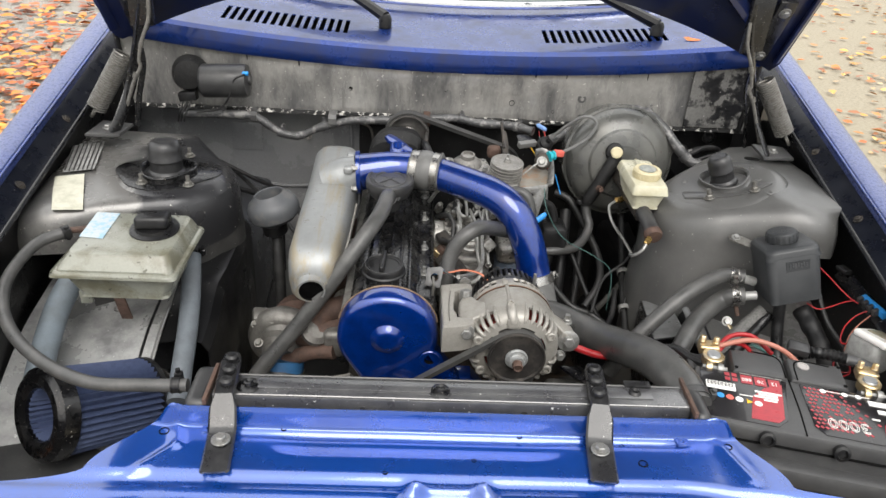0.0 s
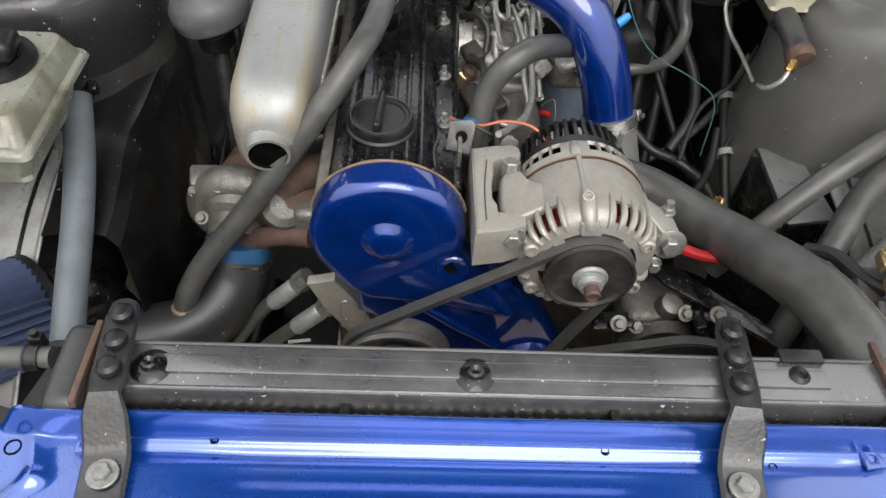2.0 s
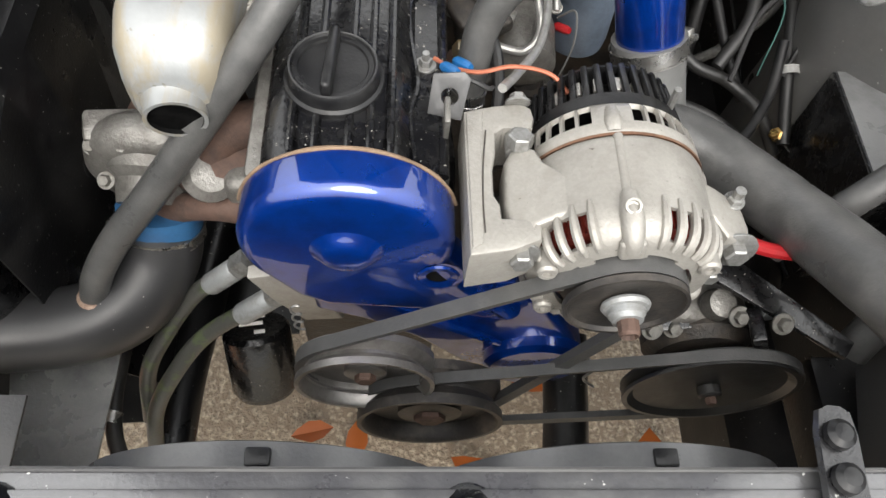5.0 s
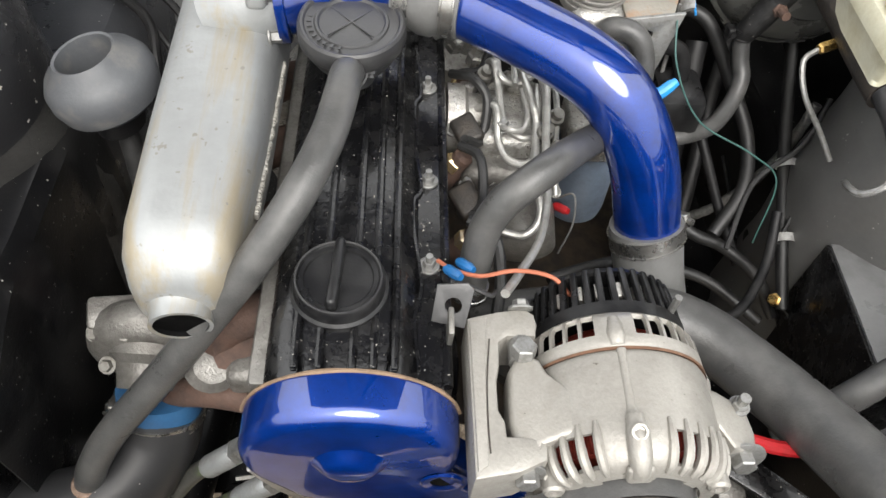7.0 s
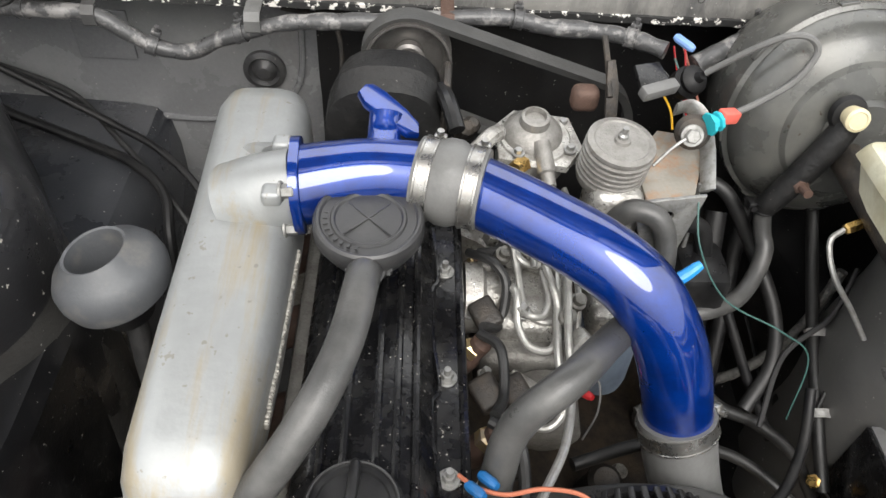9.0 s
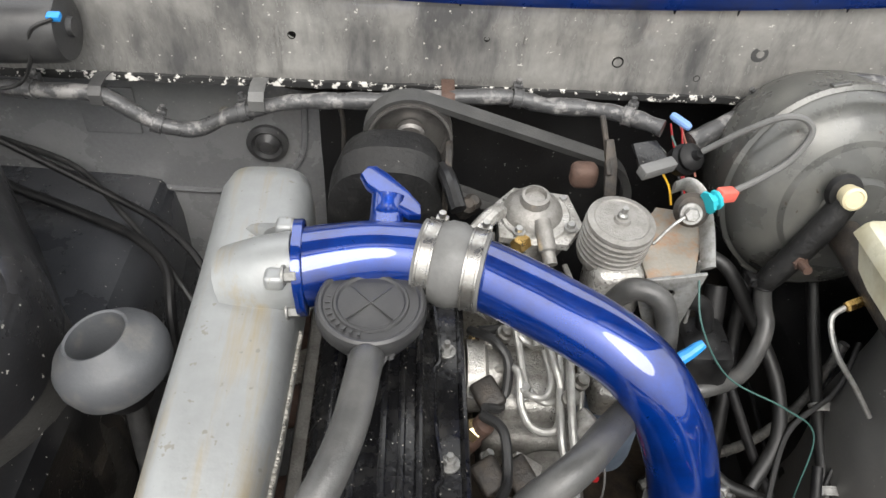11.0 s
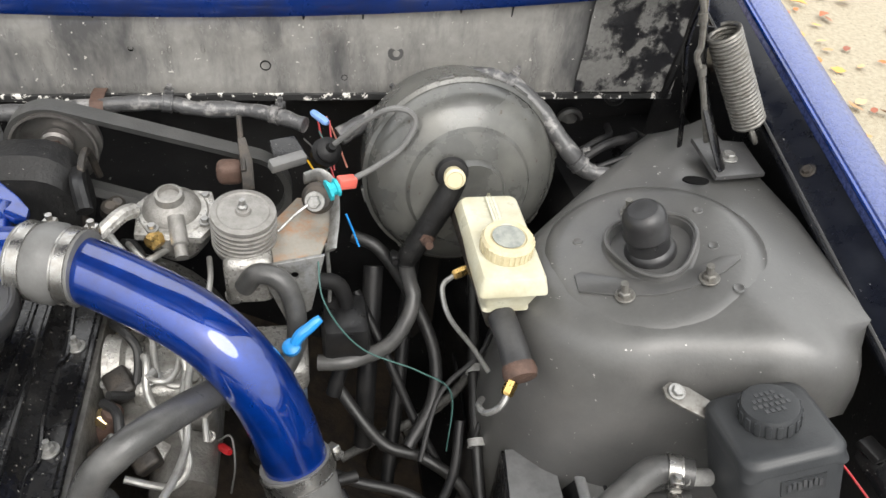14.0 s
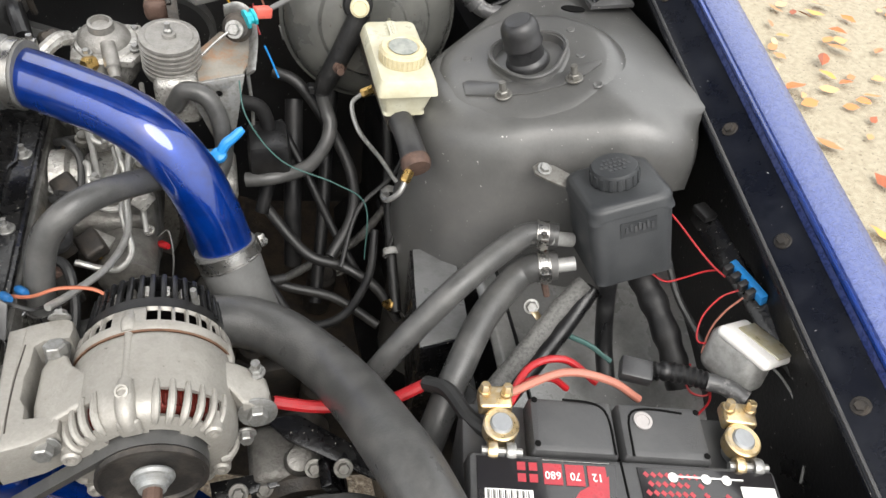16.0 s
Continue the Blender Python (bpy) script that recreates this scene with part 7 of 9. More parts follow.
part("pipe", tube(None, [(0.062, 1.45, 0.845), (0.045, 1.43, 0.85), (0.04, 1.41, 0.845), (0.07, 1.37, 0.835)], 0.0045, 10), STEEL, vp)
part("arm", tube(None, [(0.03, 1.405, 0.845), (0.05, 1.425, 0.855), (0.06, 1.44, 0.85)], 0.008, 10), PUMP_ALU, vp)
an = thing("aneroid_capsule", (0.168, 1.41, 0.80), "ribbed grey aluminium boost capsule with centre bolt", "capsule")
pr = [(0.030, -0.048), (0.0315, -0.044)]
for k in range(6):
    pr += [(0.0325, -0.040 + 0.006 * k), (0.0325, -0.0375 + 0.006 * k), (0.030, -0.0365 + 0.006 * k), (0.030, -0.0345 + 0.006 * k)]
pr += [(0.032, -0.003), (0.0315, 0.0), (0.026, 0.0015), (0.0245, 0.0005), (0.008, 0.0008), (0.007, 0.004), (0.001, 0.005)]
part("capsule", lathe(None, pr, (0.168, 1.412, 0.866), (0.05, -0.12, 1), 44), GREY_ALU, an)
part("centre_bolt", lathe(None, [(0.005, 0), (0.005, 0.006), (0.003, 0.008), (0.003, 0.014)], (0.1675, 1.4125, 0.868), (0.05, -0.12, 1), 8), STEEL, an)
part("neck", rounded(None, (0.145, 1.375, 0.77), (0.195, 1.43, 0.83), 0.012, 3), PUMP_ALU, an)
ffb = thing("filter_bracket", (0.225, 1.42, 0.82), "stained folded steel bracket beside the capsule", "bracket")
part("tray", slab(None, [(-0.02, -0.045), (0.025, -0.035), (0.045, 0.02), (0.035, 0.045), (0.005, 0.05), (-0.025, 0.01)], 0.003, pose(0.215, 1.42, 0.828, 8, 0, 0), 0.0008), mat("rust_stained_zinc", (0.28, 0.26, 0.225), 0.5, 0.5, (0.38, 0.17, 0.06), 0.6, 55, 300, 0.2), ffb)
part("upright", tube(None, [(0.252, 1.39, 0.83), (0.258, 1.43, 0.845), (0.256, 1.458, 0.86), (0.244, 1.468, 0.868), (0.228, 1.462, 0.868)], 0.008, 8, flat=0.25), STEEL, ffb)
part("lower_web", slab(None, [(-0.03, 0), (0.035, 0.01), (0.02, -0.055), (-0.005, -0.07), (-0.02, -0.03)], 0.004, Matrix.Translation((0.21, 1.375, 0.828)) @ pose(0, 0, 0, 80, 0, 0), 0.001, [(0.005, -0.012, 0.004)]), STEEL, ffb)
part("bolt", bolt(None, (0.238, 1.430, 0.862), (-0.2, -0.9, 0.5), 0.007, 0.008, 1.5), STEEL, ffb)
part("washer", lathe(None, [(0.016, 0), (0.017, 0.004), (0.013, 0.008), (0.006, 0.009)], (0.242, 1.442, 0.858), (-0.2, -0.9, 0.5), 24), DARK_IRON, ffb)
part("rod", tube(None, [(0.20, 1.405, 0.845), (0.22, 1.42, 0.856), (0.238, 1.428, 0.865)], 0.0016, 6), STEEL, ffb)
ff = thing("fuel_filter", (0.182, 1.345, 0.55), "blue-grey fuel filter canister hung from its head", "fuel filter")
part("can", lathe(None, [(0.022, 0), (0.032, 0.008), (0.034, 0.02), (0.034, 0.10), (0.031, 0.108)], (0.188, 1.352, 0.585), (0, 0.05, 1), 32), mat("blue_grey_enamel", (0.16, 0.20, 0.26), 0.4, 0.1, (0.09, 0.1, 0.12), 0.5, 30), ff)
part("head", rounded(None, (0.155, 1.32, 0.69), (0.225, 1.39, 0.73), 0.01, 3), PUMP_ALU, ff)
# rear belt drive
rb = thing("rear_belt_cover", (-0.04, 1.49, 0.76), "black rear camshaft cover with rusty edge", "cover")
part("shell", loft(None, [(-0.048, 1.446, 0.800, 0.050, 0.044), (-0.048, 1.452, 0.822, 0.056, 0.060), (-0.046, 1.470, 0.834, 0.056, 0.064), (-0.044, 1.505, 0.834, 0.052, 0.060), (-0.044, 1.515, 0.826, 0.046, 0.05)], 28, 2.8), ROUGH_BLACK, rb)
part("edge", tube(None, [(0.006, 1.45, 0.80), (0.010, 1.462, 0.868), (0.012, 1.50, 0.882), (0.014, 1.515, 0.84)], 0.004, 8), DARK_IRON, rb)
part("hose_stub", tube(None, [(0.020, 1.425, 0.862), (0.012, 1.45, 0.874), (0.006, 1.475, 0.872)], 0.008, 10), PLASTIC, rb)
for dx in (0.028, 0.034):
    part("lug", lathe(None, [(0.009, 0), (0.009, 0.014), (0.005, 0.018)], (dx, 1.44 + dx, 0.825), (0.3, -0.4, 1), 10), DARK_IRON, rb)
pulley("rear_pulley", (-0.026, 1.535, 0.868), 0.043, 0.026, "pale worn rear camshaft belt pulley", 0.016, PULLEY_L)
belt("timing_belt", [(-0.026, 0.868, 0.0435), (0.16, 0.80, 0.05)], 1.535, 0.022, "dull black rear toothed belt")
lv = thing("linkage", (0.165, 1.5, 0.84), "rusty throttle linkage and lever", "linkage")
part("rod", tube(None, [(0.163, 1.525, 0.905), (0.165, 1.50, 0.89), (0.167, 1.475, 0.87)], 0.003, 8), DARK_IRON, lv)
part("lever", slab(None, [(-0.006, -0.03), (0.006, -0.03), (0.008, 0.0), (0.004, 0.025), (-0.004, 0.025)], 0.003, Matrix.Translation((0.168, 1.485, 0.875)) @ pose(0, 0, 0, 60, 0, 10), 0.0008), DARK_IRON, lv)
part("bracket", rounded(None, (0.136, 1.49, 0.838), (0.164, 1.512, 0.864), 0.008, 3), RUST, lv)


# ---- brake booster, master cylinder, reservoir ----
bo = thing("brake_booster", (0.40, 1.55, 0.85), "large dusty grey-black brake servo drum", "brake booster")
bax = (0.03, -1, 0.20)
o = Vector((0.402, 1.565, 0.832))
part("rear_shell", lathe(None, [(0.085, -0.03), (0.100, -0.01), (0.1085, 0.015), (0.1095, 0.055), (0.1085, 0.066)], o, bax, 64), BOOSTER, bo)
part("rim_band", lathe(None, [(0.1085, 0.062), (0.1125, 0.064), (0.1125, 0.072), (0.108, 0.075)], o, bax, 64, caps=False), BOOSTER, bo)
part("front_shell", lathe(None, [(0.1085, 0.070), (0.106, 0.080), (0.098, 0.092), (0.082, 0.103), (0.070, 0.108), (0.066, 0.114), (0.052, 0.118), (0.038, 0.120), (0.034, 0.128), (0.001, 0.129)], o, bax, 64), BOOSTER, bo)
part("crease", lathe(None, [(0.094, 0.0925), (0.090, 0.0965), (0.086, 0.0985)], o, bax, 64, caps=False), BOOSTER, bo)
for k in range(8):
    a = 2 * math.pi * k / 8 + 0.2
    m = axes(bax)
    part("crimp", box(None, o + m @ Vector((0.1125 * math.cos(a), 0.1125 * math.sin(a), 0.068)), (0.004, 0.018, 0.009), m @ Matrix.Rotation(a, 4, "Z"), 0.001), BOOSTER, bo)
part("plug_seat", lathe(None, [(0.016, 0), (0.018, 0.003), (0.016, 0.009), (0.011, 0.010)], (0.381, 1.446, 0.883), (-0.05, -1, 0.3), 24), RUBBER, bo)
part("elbow", tube(None, [(0.384, 1.438, 0.878), (0.372, 1.432, 0.852), (0.357, 1.428, 0.822), (0.341, 1.426, 0.790), (0.336, 1.426, 0.778)], [0.0125, 0.0135, 0.0130, 0.0125, 0.0105], 14), ROUGH_BLACK, bo, "moulded black vacuum elbow")
part("check_valve", lathe(None, [(0.010, 0), (0.010, 0.012), (0.0112, 0.012), (0.0112, 0.017), (0.0085, 0.0185), (0.0075, 0.0175), (0.001, 0.0175)], (0.381, 1.440, 0.885), (-0.05, -1, 0.3), 24), MILKY_LID, bo, "cream plastic check valve")
for p in ((0.355, 1.425, 0.815), (0.435, 1.425, 0.82)):
    bb = bolt(None, p, bax, 0.008, 0.010, 1.5)
    rod(bb, p, Vector(p) + Vector(bax).normalized() * 0.024, 0.0045, None, 10)
    part("stud", bb, RUST, bo, "rusty mounting stud")
mc = thing("master_cylinder", (0.40, 1.32, 0.82), "black iron brake master cylinder with rusty end", "master cylinder")
part("barrel", tube(None, [(0.398, 1.44, 0.838), (0.402, 1.34, 0.832), (0.406, 1.285, 0.828)], 0.016, 20), DARK_IRON, mc)
part("sleeve", tube(None, [(0.405, 1.285, 0.832), (0.409, 1.258, 0.826), (0.412, 1.232, 0.816)], [0.0135, 0.0135, 0.0150], 18), PLASTIC_GREY, mc)
part("end", lathe(None, [(0.0155, -0.006), (0.0165, 0.002), (0.0145, 0.007), (0.006, 0.008)], (0.4125, 1.230, 0.815), (0.1, -1, -0.35), 16), RUST, mc)
part("union", lathe(None, [(0.006, 0), (0.006, 0.012), (0.0045, 0.014)], (0.404, 1.222, 0.812), (-0.5, -0.7, -0.5), 6), BRASS, mc)
part("brake_line", tube(None, [(0.401, 1.216, 0.808), (0.392, 1.208, 0.795), (0.381, 1.212, 0.782), (0.378, 1.225, 0.776), (0.386, 1.24, 0.765)], 0.0032, 8), STEEL, mc)
part("side_union", lathe(None, [(0.0055, 0), (0.0055, 0.014), (0.004, 0.016)], (0.388, 1.36, 0.822), (-1, -0.3, -0.2), 6), BRASS, mc)
part("side_line", tube(None, [(0.374, 1.357, 0.818), (0.362, 1.35, 0.808), (0.368, 1.33, 0.785), (0.392, 1.315, 0.755), (0.41, 1.30, 0.73)], 0.0028, 8), STEEL, mc)
rs = thing("brake_reservoir", (0.40, 1.325, 0.84), "yellowed milky brake fluid reservoir with cream cap", "reservoir")


def tapered_box(bm, lower, upper, z0, z1, r=0.008, seg=5):
    """A moulded box between two rectangles (x0, y0, x1, y1), with rounded upright edges."""
    b = bmesh.new()
    rings = []
    for (x0, y0, x1, y1), z, rr in ((lower, z0, r * 0.6), (lower, z0 + 0.004, r), (upper, z1 - 0.005, r), ((upper[0] + 0.002, upper[1] + 0.002, upper[2] - 0.002, upper[3] - 0.002), z1 - 0.0015, r), ((upper[0] + 0.006, upper[1] + 0.006, upper[2] - 0.006, upper[3] - 0.006), z1, r * 0.8)):
        ring_v = []
        for cx_, cy_, a0 in ((x1 - rr, y1 - rr, 0), (x0 + rr, y1 - rr, 90), (x0 + rr, y0 + rr, 180), (x1 - rr, y0 + rr, 270)):
            for k in range(seg + 1):
                a = radians(a0 + 90 * k / seg)
                ring_v.append(b.verts.new((cx_ + rr * math.cos(a), cy_ + rr * math.sin(a), z)))
        rings.append(ring_v)
    n = len(rings[0])
    for a, c in zip(rings, rings[1:]):
        for k in range(n):
            b.faces.new((a[k], a[(k + 1) % n], c[(k + 1) % n], c[k]))
    b.faces.new(rings[0][::-1])
    b.faces.new(rings[-1])
    return merge(bm, b)


part("tank", tapered_box(None, (0.386, 1.284, 0.432, 1.388), (0.380, 1.276, 0.438, 1.398), 0.838, 0.872), MILKY, rs)
part("top", tapered_box(None, (0.377, 1.271, 0.4415, 1.403), (0.379, 1.274, 0.4395, 1.400), 0.870, 0.888), MILKY, rs)
part("seam_rib", tapered_box(None, (0.408, 1.345, 0.411, 1.398), (0.408, 1.345, 0.411, 1.398), 0.887, 0.8905, 0.001, 2), MILKY, rs)
lid = part("cap", lathe(None, [(0.0235, 0), (0.0245, 0.002), (0.0245, 0.014), (0.0225, 0.017), (0.0175, 0.0172), (0.016, 0.0155), (0.011, 0.0155), (0.0095, 0.0168), (0.001, 0.0168)], (0.409, 1.316, 0.887), (0, -0.05, 1), 40), MILKY_LID, rs, "cream ribbed screw cap")
part("lid_disc", lathe(None, [(0.0150, 0.0), (0.0152, 0.0010), (0.0120, 0.0014), (0.0005, 0.0012)], (0.409, 1.3152, 0.9035), (0, -0.05, 1), 32), mat("grey_lid_disc", (0.30, 0.31, 0.28), 0.4, 0.0, (0.16, 0.18, 0.17), 0.7, 90), lid, "worn grey disc in the cap")
b = None
for k in range(30):
    a = 2 * math.pi * k / 30
    b = box(b, (0.409 + 0.0246 * math.cos(a), 1.3156 + 0.0246 * math.sin(a), 0.895), (0.0016, 0.0022, 0.011), (0, 0, math.degrees(a)))
pieces("knurl", b, MILKY_LID, lid)
hose("vacuum_hose", [(0.336, 1.427, 0.784), (0.337, 1.424, 0.770), (0.341, 1.416, 0.752), (0.344, 1.405, 0.740), (0.335, 1.386, 0.724), (0.310, 1.360, 0.712), (0.268, 1.341, 0.714), (0.235, 1.345, 0.710)], 0.0088, HOSE_PALE, "black vacuum hose from the servo", seg=16, bands=(0.05,), band_mat=PLASTIC)

# ---- firewall wiring, wiper motor ----
hose("wiring_loom", [(-0.50, 1.60, 0.865), (-0.455, 1.59, 0.872), (-0.394, 1.577, 0.879), (-0.347, 1.577, 0.876), (-0.315, 1.577, 0.856), (-0.291, 1.577, 0.842), (-0.255, 1.577, 0.838), (-0.215, 1.577, 0.857), (-0.148, 1.577, 0.876), (-0.054, 1.577, 0.882), (0.067, 1.577, 0.892), (0.115, 1.577, 0.884), (0.165, 1.575, 0.883), (0.20, 1.56, 0.885), (0.232, 1.54, 0.884)], 0.0085, TAPE, "wiring loom wrapped in crinkled shiny tape", "wiring loom", seg=14, steps=14, wobble=0.22, bands=(0.12, 0.35, 0.52, 0.74, 0.93), band_mat=TAPE)
hose("wiring_loom", [(0.27, 1.55, 0.862), (0.319, 1.570, 0.880), (0.348, 1.570, 0.901), (0.389, 1.568, 0.924), (0.430, 1.560, 0.934), (0.465, 1.543, 0.930), (0.495, 1.522, 0.910), (0.521, 1.497, 0.882), (0.550, 1.482, 0.855), (0.585, 1.475, 0.852)], 0.0105, TAPE, "taped wiring loom arching over the servo", "wiring loom", seg=14, steps=14, wobble=0.15, bands=(0.2, 0.55, 0.85), band_mat=TAPE)
for x, z, w, m_ in ((-0.347, 0.888, 0.013, GREY_SHELL), (-0.185, 0.888, 0.016, HOSE_GREY), (0.012, 0.895, 0.014, RUST)):
    c = thing("loom_clip", (x, 1.58, z), "bent strap clip holding the loom to the seam", "clip", "loom clips")
    part("strap", sheet(None, [[(x - w / 2, y, z + dz), (x + w / 2, y, z + dz)] for y, dz in ((1.604, 0.0), (1.588, 0.003), (1.572, 0.001), (1.565, -0.006), (1.566, -0.018), (1.574, -0.024))], 0.0015), m_, c)
for k, (m_, pts) in enumerate(((YELLOW, [(0.222, 1.535, 0.884), (0.232, 1.515, 0.882), (0.252, 1.49, 0.876), (0.268, 1.47, 0.868)]), (BLACK_WIRE, [(0.236, 1.54, 0.888), (0.250, 1.52, 0.894), (0.262, 1.49, 0.884), (0.27, 1.46, 0.87)]), (RED, [(0.25, 1.56, 0.90), (0.262, 1.53, 0.892), (0.272, 1.49, 0.872), (0.278, 1.46, 0.845)]), (RED, [(0.256, 1.562, 0.898), (0.268, 1.53, 0.888), (0.279, 1.49, 0.866)]), (GREEN_WIRE, [(0.242, 1.55, 0.892), (0.256, 1.525, 0.888), (0.268, 1.495, 0.878)]), (BLUE_PLASTIC, [(0.272, 1.45, 0.85), (0.276, 1.44, 0.835), (0.285, 1.43, 0.825)]), (PINK_WIRE, [(0.262, 1.565, 0.902), (0.275, 1.54, 0.885), (0.285, 1.50, 0.86)]))):
    first = Vector(pts[0]) + Vector((0, 0, -0.022))
    pts = [first + (Vector(p) - Vector(pts[0])) * 0.55 + Vector((0.006 * math.sin(5 * k + i), 0, -0.012 * i)) for i, p in enumerate(pts)]
    solo("wire", tube(None, pts, 0.0012, 6), m_, "thin loose coloured wire at the end of the loom", "wire", "loose wires")
solo("wire_connector", lathe(None, [(0.003, 0), (0.0045, 0.003), (0.0045, 0.020), (0.003, 0.024)], (0.240, 1.548, 0.896), (0.7, -0.7, -0.2), 10), mat("pale_blue_sleeve", (0.16, 0.28, 0.55), 0.5), "pale blue crimp sleeve on a wire", "connector", "wire connectors")
dg = thing("plug_socket", (0.212, 1.478, 0.87), "grey rectangular plug clipped on a bracket", "plug")
part("body", box(None, (0.212, 1.476, 0.880), (0.040, 0.012, 0.012), (15, 0, 26), 0.002), HOSE_GREY, dg)
part("bracket", slab(None, [(-0.018, -0.012), (0.02, -0.01), (0.016, 0.02), (-0.012, 0.022)], 0.004, pose(0.212, 1.497, 0.872, 30, 0, 25), 0.001), BLACK_ENAMEL, dg)
sensor = thing("grommet", (0.256, 1.508, 0.872), "ribbed black rubber cable boot", "grommet", "bulkhead grommets")
part("boot", lathe(None, [(0.015, -0.02), (0.0165, -0.008), (0.013, -0.004), (0.0145, 0.002), (0.011, 0.006), (0.006, 0.008), (0.004, 0.014)], (0.256, 1.508, 0.872), (0.3, -0.6, 0.75), 24), RUBBER, sensor)
cb = thing("throttle_cable", (0.28, 1.45, 0.87), "grey cable with salmon and teal end ferrules", "cable")
part("ferrule", box(None, (0.271, 1.443, 0.876), (0.020, 0.012, 0.012), (0, 10, 22), 0.002), RED_PALE, cb, "salmon plastic ferrule")
part("clip", lathe(None, [(0.011, 0), (0.011, 0.003), (0.007, 0.004), (0.007, 0.008), (0.0095, 0.009), (0.0095, 0.012)], (0.251, 1.434, 0.872), (0.9, 0.35, 0.15), 8), TEAL, cb, "teal plastic clip")
part("sheath", tube(None, [(0.280, 1.447, 0.878), (0.305, 1.455, 0.888), (0.330, 1.462, 0.905), (0.343, 1.470, 0.928), (0.335, 1.475, 0.940), (0.315, 1.478, 0.940), (0.290, 1.488, 0.918), (0.262, 1.50, 0.885)], 0.0032, 8), HOSE_GREY, cb)
wm = thing("wiper_motor", (-0.42, 1.57, 0.92), "black cylindrical wiper motor on the plenum face", "motor")
part("can", lathe(None, [(0.030, 0), (0.033, 0.004), (0.0335, 0.02), (0.0335, 0.085), (0.031, 0.092), (0.010, 0.094), (0.009, 0.099), (0.001, 0.099)], (-0.445, 1.567, 0.950), (1, 0, 0.05), 40), PLASTIC_GREY, wm)
part("gearbox", lathe(None, [(0.036, 0), (0.038, 0.004), (0.034, 0.02), (0.028, 0.032), (0.012, 0.035)], (-0.475, 1.60, 0.955), (0.1, -1, 0.15), 32), ROUGH_BLACK, wm)
part("plug", box(None, (-0.475, 1.565, 0.918), (0.036, 0.02, 0.018), (0, -8, 0), 0.002), PLASTIC, wm)
part("clip", box(None, (-0.352, 1.545, 0.975), (0.012, 0.008, 0.006), (20, 0, 0), 0.001), BLUE_PLASTIC, wm, "small blue clip")
for k in range(3):
    part("wire", tube(None, [(-0.485 + .008 * k, 1.56, 0.908), (-0.492 + .006 * k, 1.55, 0.885), (-0.50 + .006 * k, 1.56, 0.865)], 0.002, 6), BLACK_WIRE, wm)
part("cable", tube(None, [(-0.352, 1.540, 0.975), (-0.372, 1.535, 0.965), (-0.385, 1.54, 0.93), (-0.41, 1.55, 0.90), (-0.46, 1.56, 0.885)], 0.002, 6), BLACK_WIRE, wm)
hose("steel_pipe", [(-0.14, 1.66, 0.845), (-0.17, 1.655, 0.850), (-0.12, 1.65, 0.842), (-0.105, 1.64, 0.82), (-0.103, 1.62, 0.77), (-0.10, 1.60, 0.70)], 0.003, DARK_IRON, "thin pipe clipped along the bulkhead", "pipe", seg=8)
hose("bulkhead_cable", [(-0.52, 1.66, 0.76), (-0.43, 1.64, 0.735), (-0.36, 1.58, 0.71), (-0.30, 1.52, 0.69), (-0.26, 1.48, 0.66), (-0.22, 1.45, 0.62)], 0.004, BLACK_WIRE, "black cable sagging along the bulkhead", "cable", seg=8)
for p in ((-0.29, 1.676, 0.862), (-0.25, 1.676, 0.80)):
    solo("stud", bolt(None, p, (0, -1, 0), 0.004, 0.014, 1.6), CAST_ALU, "bright stud on the bulkhead", "stud", "bulkhead studs")

# ---- right side: coolant tank and hoses ----
ct = thing("coolant_tank", (0.60, 1.12, 0.77), "black plastic coolant expansion tank with screw cap", "tank")
tm = Matrix.Translation((0.584, 1.120, 0.869)) @ pose(0, 0, 0, -10, -14, 0)


def tpart(name, b, material, parent, label=""):
    bmesh.ops.transform(b, verts=b.verts, matrix=tm)
    return part(name, b, material, parent, label, 40)


tpart("tank", tapered_box(None, (-0.040, -0.046, 0.041, 0.034), (-0.042, -0.041, 0.043, 0.039), -0.088, 0.0, 0.014, 6), TANK, ct)
tpart("shoulder", tapered_box(None, (-0.0425, -0.0415, 0.0435, 0.0395), (-0.0405, -0.0395, 0.0415, 0.0375), -0.016, 0.0012, 0.014, 6), TANK, ct)
lid = tpart("cap", lathe(None, [(0.0215, 0), (0.0230, 0.001), (0.0230, 0.013), (0.0215, 0.016), (0.019, 0.0165), (0.001, 0.016)], (-0.001, 0.003, 0.001), (0, 0, 1), 44), TANK, ct, "ribbed black screw cap")
for k in range(18):
    a = 2 * math.pi * k / 18
    tpart("grip_rib", box(None, (-0.001 + 0.0231 * math.cos(a), 0.003 + 0.0231 * math.sin(a), 0.008), (0.002, 0.0045, 0.0125), (0, 0, math.degrees(a)), 0.0006), TANK, lid)
for w, y in ((0.020, 0.010), (0.030, 0.004), (0.032, -0.002), (0.022, -0.008)):
    n_bars = int(w / 0.0045)
    for k in range(n_bars):
        tpart("raised_bar", box(None, (-0.001 + (k - (n_bars - 1) / 2) * 0.0045, 0.003 + y, 0.0172), (0.0028, 0.0038, 0.0012), (0, 0, 6)), TANK_MARK, lid)
plq = tpart("nameplate", box(None, (0.004, -0.0425, -0.027), (0.036, 0.0016, 0.016), (-3, 0, 0)), TANK, ct)
for k in range(7):
    tpart("raised_bar", box(None, (-0.008 + 0.0042 * k, -0.0437, -0.027 + 0.002 * (k % 2)), (0.0026, 0.0012, 0.007), (-3, 0, 0)), TANK_MARK, plq)
